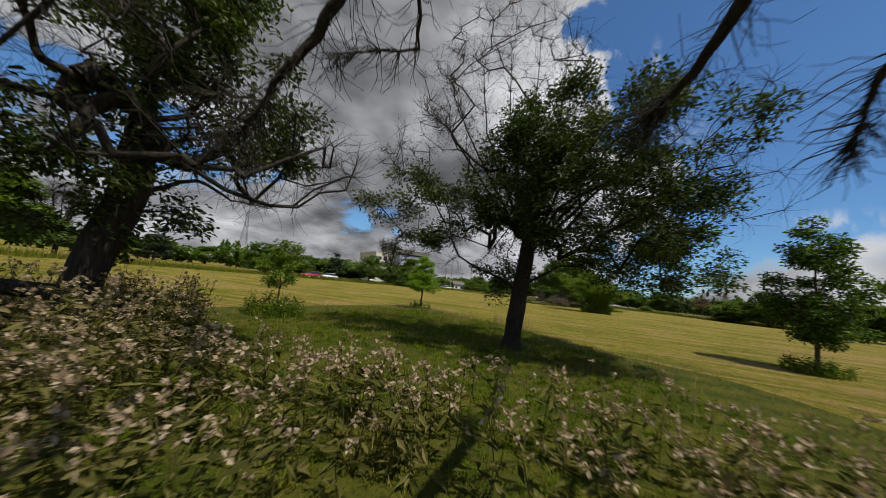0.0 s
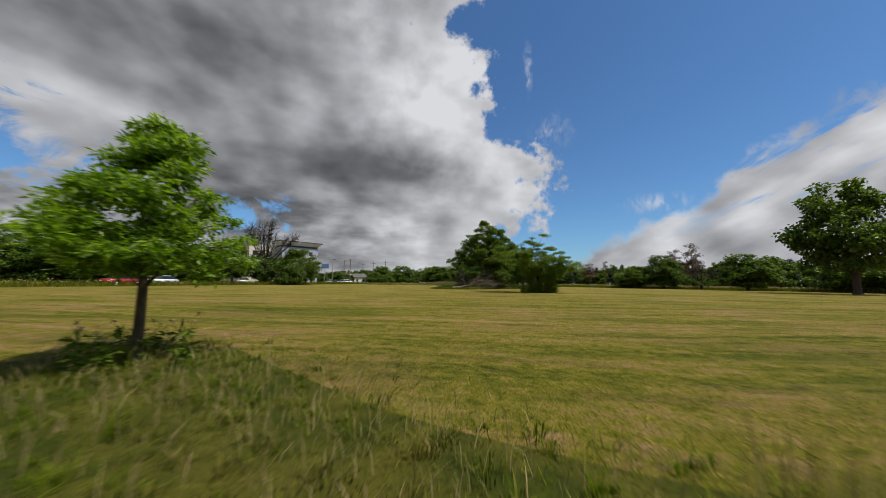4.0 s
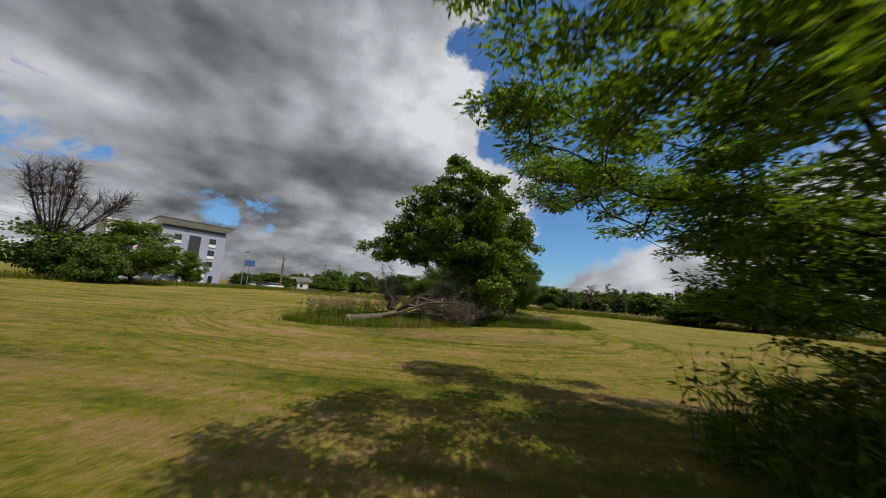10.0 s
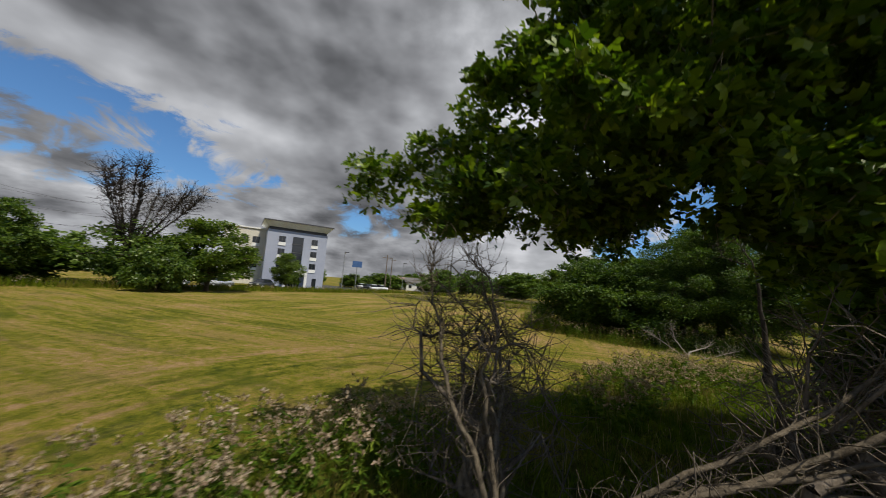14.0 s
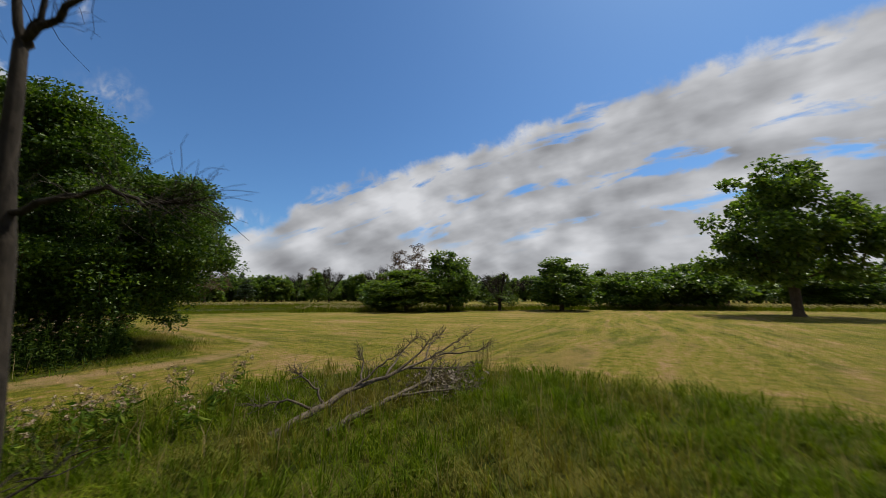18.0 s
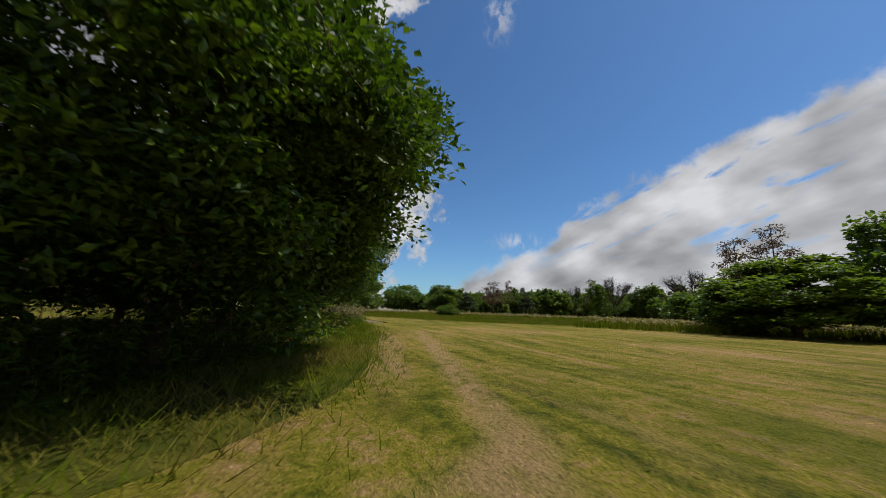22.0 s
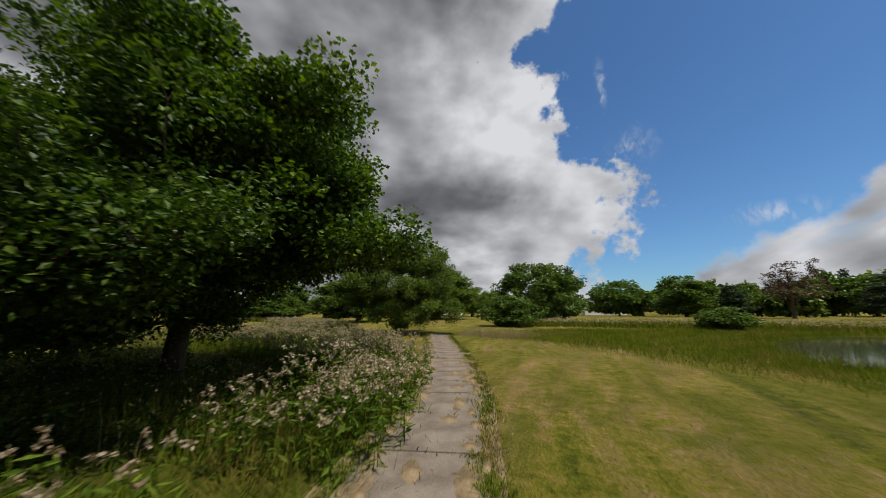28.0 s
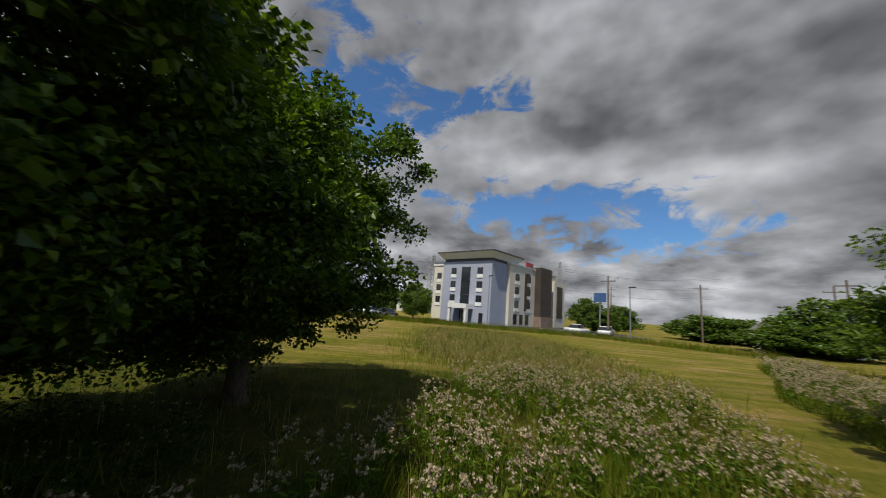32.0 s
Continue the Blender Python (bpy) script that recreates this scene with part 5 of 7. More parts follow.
# the eastern edge of the meadow
for k, x, y, h, r in (("oak", 50.6, 35.4, 21.0, 11.6), ("round", 54.2, 58.3, 12.0, 5.2), ("round", 45.3, 71.6, 13.4, 4.2), ("bare", 50.3, 66.1, 5.4, 4.4), ("light", 40.9, 75.5, 5.9, 4.4), ("round", 39.3, 78.2, 5.8, 2.8), ("russet", 58.6, 90.4, 12.0, 3.2), ("russet", 62.2, 88.4, 11.6, 3.0), ("bare", 74.6, 109.3, 10.2, 5), ("bush", 70, 106, 5, 5), ("bare", 84.4, 140, 12, 5.5), ("bush", 72, 42, 6.5, 6), ("bush", 66, 50, 5.2, 5.0), ("round", 84, 22, 12, 7)):
    far_tree(k, x, y, h, r, y * 53)
# the northern end
for k, x, y, h, r in (("round", 46.8, 187, 17.7, 7.5), ("pine", 48.6, 165.6, 9.8, 4), ("russet", 60.6, 171, 10.4, 4.4), ("pine", 68, 161, 11.4, 3.6), ("bush", 33, 200, 9.6, 8), ("light", -9, 180, 9.2, 7), ("bush", 9.5, 121.8, 3.1, 2.8), ("bush", 28.3, 117.7, 1.8, 1.8)):
    far_tree(k, x, y, h, r, y * 53)
tree("round_tree", (11.2, 157, 0), "wide dome-shaped pale green tree standing alone beyond the path",
     [(0, 0, 0), (0.1, 0, 2.4), (0, 0, 6), (0, 0, 9)], 0.4, [(0, 0, 5.4, 9.6, 8.0, 5.0), (0, 0, 8.0, 7.6, 6.6, 3.8), (0, 0, 2.4, 9.8, 8.0, 1.9)], M["bark_brown"], M["leaf_far"], 39, clumps=300, per=70, clump_r=1.3, size=(0.55, 0.4), twig=2, shell=0.7)
# the far tree line in the east
rng = np.random.default_rng(5)
for i in range(96):
    az = -18 - i * 1.17
    d = 150 + 14 * math.sin(i * 0.9) + rng.uniform(-10, 10) - max(0, i - 60) * 0.6
    kind = ["round", "pine", "round", "light", "bush", "bare", "round", "russet", "round", "pine", "round"][i % 11]
    h = rng.uniform(9.0, 13.5) * (1.15 if kind == "pine" else 1.0) * (0.7 if kind == "bush" else 1.0)
    far_tree(kind, 12 + d * math.sin(radians(-az)), 60 + d * math.cos(radians(az)), h, rng.uniform(4.0, 6.5) * (0.6 if kind in ("pine", "russet") else 1.0), i * 71, True)
for i in range(58):
    az = -14 - i * 2.0
    d = 172 + rng.uniform(-8, 8) - max(0, i - 34) * 0.9
    far_tree(["bush", "round", "bush", "light", "round"][i % 5], 12 - d * math.sin(radians(az)), 60 + d * math.cos(radians(az)), rng.uniform(9.0, 12.0), rng.uniform(6.0, 8.0), i * 67, True)
for i in range(26):
    az = -16 + i * 1.9
    far_tree(["bush", "round", "light", "bush"][i % 4], 6 - 210 * math.sin(radians(az)), 50 + 210 * math.cos(radians(az)), rng.uniform(7, 11), rng.uniform(6, 9), i * 47, True)
for i in range(22):
    az = 62 + i * 4.2
    far_tree(["bush", "round", "bush", "light"][i % 4], -115 * math.sin(radians(az)) - 10, 20 + 115 * math.cos(radians(az)), rng.uniform(5, 9), rng.uniform(6, 9), i * 47, True)

# ---- grass, weeds and the path ----
def patch(name, label, rng, poly, density, height, width, mat="tall_grass", lean=0.35, keep=None, fuzz=0.0, bent=True):
    X, Y = scatter(rng, poly, density)
    if fuzz:
        X, Y = X + rng.normal(size=len(X)) * fuzz, Y + rng.normal(size=len(Y)) * fuzz
    if keep is not None:
        k = keep(X, Y)
        X, Y = X[k], Y[k]
    ob = new(name, quads(name, *blades(rng, X, Y, height, width, lean, bent), M[mat]))
    return tagged(ob, label, "grass", kind="stuff")


def weeds(name, label, rng, poly, density, height, heads=5, puff=0.045, keep=None, leaf="weed"):
    X, Y = scatter(rng, poly, density)
    if keep is not None:
        k = keep(X, Y)
        X, Y = X[k], Y[k]
    green, fluff = weed_plants(rng, X, Y, height, heads, puff)
    home = tagged(new(name), label, "weeds", kind="stuff")
    under("stalk_and_leaf", quads("stalk_and_leaf", *green, M[leaf]), home)
    under("seed_head", quads("seed_head", *fluff, M["fluff" if name == "flowering_weeds" else "tan_fluff"]), home, "cream seed heads" if name == "flowering_weeds" else "tan fluffy seed heads")
    return home


def circle(x, y, r, n=16, squash=1.0):
    return [(x + r * math.cos(i * 2 * math.pi / n), y + r * squash * math.sin(i * 2 * math.pi / n)) for i in range(n)]


rng = np.random.default_rng(71)



def near_walk(X, Y, d, y0=-99, y1=999):
    """Points within d of the camera's path."""
    c = CAMERA_PATH[(CAMERA_PATH[:, 1] >= y0) & (CAMERA_PATH[:, 1] <= y1), :2]
    out = np.zeros(len(X), bool)
    for i in range(0, len(X), 20000):
        q = np.stack([X[i:i + 20000], Y[i:i + 20000]], 1)
        out[i:i + 20000] = (((q[:, None] - c[None]) ** 2).sum(2).min(1)) < d * d
    return out


# cut stubble along the camera's path, thinner farther off
for d, dens, hgt, wid in ((3.0, 170, 0.036, 0.011), (9.0, 44, 0.034, 0.02)):
    for y0, y1 in ((-16, 40), (50, 100)):
        X, Y = rng.uniform(-14, 24, int(38 * (y1 - y0) * dens)), rng.uniform(y0, y1, int(38 * (y1 - y0) * dens))
        k = near_walk(X, Y, d) & ~(inside(GROVE, X, Y) | inside(ISLAND, X, Y) | inside(HEDGE, X, Y))
        X, Y = X[k], Y[k]
        tagged(new("cut_grass", quads("cut_grass", *blades(rng, X, Y, hgt, wid, 3.0), M["stubble"])), "short mown stubble, green and straw coloured", "grass", kind="stuff")

# tall grass
def tufted(label, poly, density, per, height, width, d, fuzz=0.25):
    """Soft tufts near the camera's path, plain blades farther off and between them."""
    X, Y = scatter(rng, poly, density)
    k = near_walk(X, Y, d)
    X, Y = X[k] + rng.normal(size=k.sum()) * fuzz, Y[k] + rng.normal(size=k.sum()) * fuzz
    swell = 0.75 + 0.25 * np.sin(X * 1.9 + 1.3 * np.sin(Y * 1.1)) * np.sin(Y * 2.3 + X)
    keep = rng.uniform(size=len(X)) < swell
    tagged(new("tall_grass", quads("tall_grass", *tufts(rng, X[keep], Y[keep], per, height, width), M["lush_grass"])), label, "grass", kind="stuff")


tufted("soft green tufts of meadow grass under the grove's trees", GROVE, 24, 20, 0.125, 0.010, 5.0)
tufted("soft green tufts of grass on the unmown island", ISLAND, 20, 24, 0.34, 0.010, 6.5)
patch("tall_grass", "tall green meadow grass under the grove's trees", rng, GROVE, 150, 0.095, 0.014, "lush_grass", lean=1.9, fuzz=0.9, bent=False)
patch("tall_grass", "tall green grass on the unmown island", rng, ISLAND, 150, 0.3, 0.014, lean=1.0, fuzz=0.45, bent=False)
patch("tall_grass", "short thick grass between the grove's tufts", rng, GROVE, 240, 0.085, 0.011, "lush_grass", lean=2.0, fuzz=0.7, bent=False, keep=lambda X, Y: near_walk(X, Y, 5.0))
patch("tall_grass", "short thick grass between the island's tufts", rng, ISLAND, 190, 0.15, 0.014, "lush_grass", lean=1.5, fuzz=0.25, bent=False, keep=lambda X, Y: near_walk(X, Y, 4.5))
RIM = [(-6.6, -12.5), (-4.6, -9.7), (-2.6, -10.7), (-1.0, -11.9), (0.6, -12.6), (1.9, -13.1), (2.9, -15), (4.6, -17), (7.6, -18.6), (6.4, -19.2), (3.6, -17.6), (1.9, -15.4), (1.0, -14.1), (-1.2, -13.4), (-3.6, -12.4), (-5.6, -14)]
patch("dry_grass", "thin brownish grass along the grove's edge", rng, RIM, 110, 0.2, 0.008, "dry_grass", 0.6, fuzz=0.5)
patch("tall_grass", "shaded grass under the hedge trees", rng, HEDGE, 80, 0.22, 0.02, lean=1.4, fuzz=0.4, bent=False)
patch("tall_grass", "ragged green grass along the hedge's edge", rng, HEDGE, 330, 0.15, 0.014, lean=1.4, fuzz=0.55, bent=False, keep=lambda X, Y: near_walk(X, Y, 4.0))
patch("dry_grass", "dry straw-coloured stalks in the grove", rng, GROVE, 3, 0.3, 0.009, "dry_grass", 0.25)
patch("dry_grass", "dry straw-coloured stalks on the island", rng, ISLAND, 10, 0.5, 0.012, "dry_grass", 0.25)
patch("dry_grass", "dry stalks along the hedge", rng, HEDGE, 4, 0.6, 0.010, "dry_grass", 0.25, keep=lambda X, Y: ~near_walk(X, Y, 4.0))
for x, y in ((0.9, -13.4), (2.0, -14.2), (-1.0, 36.4), (0.3, 37.4), (13.2, 52.6)):
    patch("dry_tussock", "thin tussock of tall dry grass stalks", rng, circle(x, y, 0.36), 170, 0.72, 0.009, "dry_grass", 0.16)

# flowering weeds gone to seed
weeds("thistle_patch", "tall weeds with tan seed heads in the grove", rng, [(-6.6, -30), (-6.9, -24.5), (-3.6, -24.2), (-0.5, -26.2), (2.4, -25.8), (5.8, -25.0), (8.8, -25.6), (9.4, -33), (0, -34)], 13, 0.7, heads=4, puff=0.04, keep=lambda X, Y: ~near_walk(X, Y, 0.9, -99, -27.5), leaf="dry_weed")
weeds("thistle_patch", "tall dense weeds round the leaning tree", rng, [(-5.5, -28.5), (-5.8, -24.6), (-3.0, -24.4), (-0.2, -26.6), (1.0, -28.4), (-1.0, -29.6)], 11, 1.05, heads=4, leaf="dry_weed")
weeds("thistle_patch", "weeds with pale heads round the fallen log", rng, [(-6.2, 36.4), (-4.6, 35.9), (-3.8, 37), (-3.6, 40), (-3.0, 43.2), (-5.2, 42.6), (-6.4, 39.5)], 15, 0.95)
weeds("thistle_patch", "dense weeds with pale heads behind the plane tree", rng, [(-1.6, 45.8), (-0.6, 44.8), (1.2, 48.2), (3.6, 50.2), (4.2, 53.0), (2.6, 54.8), (-0.2, 51.6)], 10, 0.85, keep=lambda X, Y: ~near_walk(X, Y, 0.8))
# the plane tree's shade is painted into these weeds' leaf colour
weeds("nettle_patch", "weeds under the plane tree, shade put into their colour", rng, [(2.0, 45.6), (3.6, 46.8), (5.2, 47.5), (7.2, 47.0), (8.8, 45.6), (8.6, 44.6), (5.0, 43.6), (2.6, 43.8)], 30, 0.6, heads=1, puff=0.02, keep=lambda X, Y: ~near_walk(X, Y, 1.0), leaf="shade_weed")
weeds("thistle_patch", "scattered weeds near the dead tree", rng, [(3.5, 54.6), (7.0, 53.8), (8.4, 55.2), (6.4, 56.0)], 6, 0.65, keep=lambda X, Y: ~near_walk(X, Y, 1.8))
# leaf colour darkened to imitate shade at the hedge's foot
weeds("hedge_weeds", "tall weeds at the hedge's foot, shade put into their colour", rng, [(3.2, 60.9), (6.5, 61.1), (9.4, 61.9), (10.7, 63.5), (11.4, 66.2), (11.8, 70), (10.6, 70), (9.2, 66.4), (6, 64.6), (3, 64)], 16, 1.15, heads=1, puff=0.03, keep=lambda X, Y: ~near_walk(X, Y, 3.3), leaf="shade_weed")
VERGE = [(-6.2, 71), (-4.9, 64.6), (-2.6, 62.6), (0.6, 61.0), (2.8, 60.6), (2.6, 63.2), (-0.6, 64.6), (-3.2, 70), (-4.6, 79), (-7.4, 79)]
weeds("hedge_weeds", "tall weeds with tan heads along the hedge's western edge", rng, VERGE, 7, 0.8, heads=2)
patch("tall_grass", "tall grass along the hedge's western edge", rng, VERGE, 60, 0.55, 0.02, lean=0.5, fuzz=0.5, bent=False)
weeds("hedge_weeds", "tall weeds with pale heads beside the mown strip", rng, [(11.6, 69.2), (12.1, 71.0), (11.0, 73.2), (9.6, 73), (9.8, 69.6)], 8, 0.6, heads=1, keep=lambda X, Y: ~near_walk(X, Y, 2.6))
weeds("hedge_weeds", "weeds round the shaded trunk", rng, [(11.4, 77.5), (12.3, 80), (12.2, 84.5), (10.4, 84.5), (9.4, 80)], 7, 0.75, heads=2, keep=lambda X, Y: ~near_walk(X, Y, 2.4))
WILD = [(12.1, 86.0), (11.3, 89.2), (9.8, 93.2), (8.3, 95.4), (5.5, 98.2), (2, 100.6), (-4, 101.8), (-6.5, 98), (-4, 94), (1, 93.2), (5, 91.6), (8, 88.8), (6.4, 88.9), (3, 90), (4, 86), (6, 84), (9, 85.5), (12.2, 85)]
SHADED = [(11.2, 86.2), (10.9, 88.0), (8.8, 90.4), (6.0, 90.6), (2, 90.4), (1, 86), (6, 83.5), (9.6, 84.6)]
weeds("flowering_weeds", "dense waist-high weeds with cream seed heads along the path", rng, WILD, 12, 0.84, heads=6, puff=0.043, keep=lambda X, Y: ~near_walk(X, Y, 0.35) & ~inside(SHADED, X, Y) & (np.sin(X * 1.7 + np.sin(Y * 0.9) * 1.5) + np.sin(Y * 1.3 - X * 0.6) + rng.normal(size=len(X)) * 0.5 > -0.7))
# the maple's shade is put into the leaf colour here
weeds("flowering_weeds", "sparse leafy weeds with few heads below the maple, coloured as shaded", rng, SHADED, 9, 0.6, heads=1, puff=0.03, keep=lambda X, Y: ~near_walk(X, Y, 0.9), leaf="shade_weed")
patch("tall_grass", "green undergrowth among flowering weeds", rng, WILD, 150, 0.5, 0.018, "tall_grass", bent=False)
weeds("flowering_weeds", "chest-high clump of weeds with cream heads beside the path", rng, [(12.2, 86.0), (11.9, 88.0), (11.2, 90.0), (10.0, 91.0), (9.6, 89.4), (10.4, 87.2), (11.2, 85.8)], 8, 1.1, heads=6, puff=0.043, keep=lambda X, Y: ~near_walk(X, Y, 0.9))
weeds("flowering_weeds", "waist-high weeds with cream heads that lean over the path's edge", rng, [(13.0, 85.4), (12.0, 89.5), (11.3, 91.8), (10.0, 93.0), (8.8, 92.6), (9.8, 90.0), (11.0, 85.6)], 8, 0.95, heads=6, puff=0.043, keep=lambda X, Y: ~near_walk(X, Y, 0.4))
weeds("flowering_weeds", "weeds with cream heads beyond the mown strip", rng, [(-8.5, 107.5), (-4.5, 106.2), (-1.6, 104.6), (-1.0, 107), (-5, 111), (-14, 117), (-24, 122), (-22, 117), (-14, 112)], 6, 0.8, heads=5, puff=0.05)
patch("tall_grass", "green undergrowth beyond the mown strip", rng, [(-8.5, 107.5), (-4.5, 106.2), (-1.6, 104.6), (-1.0, 107), (-5, 111), (-14, 117), (-24, 122), (-22, 117), (-14, 112)], 60, 0.5, 0.03, "tall_grass", bent=False)
BROWN = [(-34, 91), (-34, 99), (-22, 102), (-10, 102), (-5, 101), (-6.5, 98), (-8, 95), (-14, 92)]
patch("brown_grass", "brownish tall grass beyond the weeds", rng, BROWN, 90, 0.46, 0.022, "dry_grass", 0.9, fuzz=1.3)
patch("tall_grass", "green tall grass beyond the weeds", rng, BROWN, 120, 0.46, 0.022, lean=0.9, fuzz=1.6)

# weeds round single trees
for x, y, r, h in ((6.75, 23.7, 1.9, 1.05), (-4.55, -10.75, 0.55, 0.4), (11.7, -14.2, 0.9, 0.45), (-5.0, -21.0, 0.9, 0.7)):
    patch("tree_foot_grass", "tall grass left standing round a tree's foot", rng, circle(x, y, r), 120, h * 0.7, 0.014, lean=0.7)
    weeds("tree_foot_weeds", "weeds left standing round a tree's foot", rng, circle(x, y, r * 1.08), 22, h, heads=1, puff=0.03)

# unmown belts that border the meadow
def belt(pts, width, label, height=0.75, density=26, pale=2.5):
    poly = [(x, y) for x, y in pts] + [(x + width[0], y + width[1]) for x, y in reversed(pts)]
    patch("border_grass", label, rng, poly, density, height, 0.06, "tall_grass", 0.3, bent=False)
    X, Y = scatter(rng, poly, pale)
    C = np.repeat(np.stack([X, Y, rng.uniform(0.6, 1.0, len(X)) * height * 1.1], 1), 6, 0) + rng.normal(size=(len(X) * 6, 3)) * 0.07
    tagged(new("border_flowers", quads("border_flowers", *leaves(rng, C, 0.12, 0.1), M["fluff"])), "pale seed heads over the border grass", "weeds", kind="stuff")


belt([(30, 85), (36, 79), (44, 72), (56, 62), (66, 40), (70, 10), (60, -30)], (9, 5), "unmown belt of grass and pale weeds east of the meadow")
belt([(8, 122), (20, 121), (34, 118), (52, 104), (74, 84)], (4, 9), "unmown belt of grass and pale weeds in the north-east")
belt([(-26, -60), (-40, -30), (-47, -8), (-48, 20), (-46, 42), (-45, 56), (-43, 76), (-42, 92), (-43, 112), (-30, 128), (-8, 122)], (-6, 1), "unmown green belt before the road", 0.8, 22, 0.5)

# the concrete path, slab by slab
LINE = [(13.35, 85.0), (12.35, 89.6), (10.72, 94.7), (9.0, 99.3), (7.2, 103.8), (5.6, 108.5)]
path = tagged(new("pavement"), "old cracked concrete footpath with litter on its edges", "footpath", kind="structure")
slab_rng = random.Random(9)
dense, halves = [], []
for (x0, y0), (x1, y1) in zip(LINE[:-1], LINE[1:]):
    m = max(1, round(math.hypot(x1 - x0, y1 - y0) / 1.52))
    for i in range(m):
        dense.append((x0 + (x1 - x0) * (i + 0.5) / m, y0 + (y1 - y0) * (i + 0.5) / m, math.atan2(-(x1 - x0), y1 - y0)))
        reach = math.hypot(x1 - x0, y1 - y0) / m / 2 - 0.008
        halves.append(reach)
for (x, y, a), reach in zip(dense, halves):
    bm = bmesh.new()
    w = 0.74 + slab_rng.uniform(-0.03, 0.03)
    ring = []
    for sx, sy in ((-1, -1), (1, -1), (1, 1), (-1, 1)):
        ring.append((sx * w + slab_rng.uniform(-0.03, 0.03), sy * reach + slab_rng.uniform(-0.006, 0.006)))
    pts = []
    for (ax, ay), (bx, by) in zip(ring, ring[1:] + ring[:1]):
        for s in range(5):
            f = s / 5
            pts.append((ax + (bx - ax) * f + slab_rng.uniform(-0.012, 0.012), ay + (by - ay) * f + slab_rng.uniform(-0.005, 0.005)))
    face = bm.faces.new([bm.verts.new((px, py, 0)) for px, py in pts])
    up = bmesh.ops.extrude_face_region(bm, geom=[face])
    bmesh.ops.translate(bm, verts=[v for v in up["geom"] if isinstance(v, bmesh.types.BMVert)], vec=(0, 0, 0.05))
    bmesh.ops.recalc_face_normals(bm, faces=bm.faces)
    ob = part("slab", bm, M["concrete"], path)
    ob.matrix_local = pose(x, y, -0.018 + slab_rng.uniform(-0.006, 0.006), slab_rng.uniform(-0.4, 0.4), slab_rng.uniform(-0.4, 0.4), math.degrees(a))
# sandy soil in the joints and washed over the slabs' edges
bed = [(LINE[0][0], LINE[0][1], dense[0][2])] + dense + [(LINE[-1][0], LINE[-1][1], dense[-1][2])]
bm = bmesh.new()
rows = [(bm.verts.new((x - math.cos(a) * 1.0, y - math.sin(a) * 1.0, 0.012)), bm.verts.new((x + math.cos(a) * 1.0, y + math.sin(a) * 1.0, 0.012))) for x, y, a in bed]
for (p, q), (r, s) in zip(rows[:-1], rows[1:]):
    bm.faces.new((p, q, s, r))
part("soil_bed", bm, M["path_soil"], path, "sandy soil in the joints")
for x, y, a in dense:
    for k in range(8):
        side, along = slab_rng.choice((-1, -1, 1)), slab_rng.uniform(-0.7, 0.7)
        off = side * slab_rng.uniform(0.45, 0.8) if k else slab_rng.uniform(-0.4, 0.4)
        cx, cy = x + math.cos(a) * off - math.sin(a) * along, y + math.sin(a) * off + math.cos(a) * along
        rx, ry = slab_rng.uniform(0.07, 0.26), slab_rng.uniform(0.15, 0.6)
        bm = bmesh.new()
        top = bm.verts.new((0, 0, 0.035))
        ring = []
        for i in range(14):
            th = i * 2 * math.pi / 14
            k2 = slab_rng.uniform(0.7, 1.2)
            ring.append(bm.verts.new((rx * math.cos(th) * k2, ry * math.sin(th) * k2, -0.012)))
        for i in range(14):
            bm.faces.new((ring[i], ring[(i + 1) % 14], top))
        ob = part("soil_patch", bm, M["path_soil"], path, "washed-on sandy soil", True)
        ob.matrix_local = pose(cx, cy, 0.034, 0, 0, math.degrees(a))
edge = []
for side in (-1, 1):
    for x, y, a in dense:
        n = 300
        t, o = rng.uniform(-0.75, 0.75, n), side * (0.72 + rng.normal(size=n) * 0.16)
        edge.append((x + np.cos(a) * o - np.sin(a) * t, y + np.sin(a) * o + np.cos(a) * t))
patch_x, patch_y = np.concatenate([e[0] for e in edge]), np.concatenate([e[1] for e in edge])
tagged(new("path_litter", quads("path_litter", *blades(rng, patch_x, patch_y, 0.075, 0.02, 1.6), M["dry_grass"])), "dry clippings along the path's edges", "litter", kind="stuff")
joint = [(x + rng.normal(size=14) * 0.5, y - 0.76 + rng.normal(size=14) * 0.03) for x, y, _ in dense]
tagged(new("joint_weeds", quads("joint_weeds", *blades(rng, np.concatenate([j[0] for j in joint]), np.concatenate([j[1] for j in joint]), 0.12, 0.02, 0.8), M["weed"])), "small weeds in the path's joints", "weeds", kind="stuff")

# grass and clippings that creep over the path's edges
t = rng.uniform(0, 1, 2600)
k = rng.integers(0, len(LINE) - 1, 2600)
A, B = np.array(LINE)[k], np.array(LINE)[k + 1]
along = unitv(B - A)
edge = A + (B - A) * t[:, None] + np.stack([along[:, 1], -along[:, 0]], 1) * (np.where(rng.uniform(size=2600) < 0.55, 1, -1) * (0.80 + rng.normal(size=2600) * 0.10))[:, None]
tagged(new("edge_grass", quads("edge_grass", *tufts(rng, edge[:, 0], edge[:, 1], 12, 0.11, 0.010, 1.1), M["tall_grass"])), "ragged grass that creeps over the path's edges", "grass", kind="stuff")

# ---- the pond ----
POND = smooth_poly([(23.2, 98.3), (25.2, 95.6), (31, 92), (39, 91), (43, 98), (42, 108), (35, 113), (29, 110), (25.2, 104.6)])
m, n = material("pond_water")
w = n.noise(n.add("TexCoord").outputs["Object"], 5.0, 3.0)
finish(n, (0.035, 0.045, 0.022, 1), 0.06, w, 0.05, 0.02, spec=0.6)
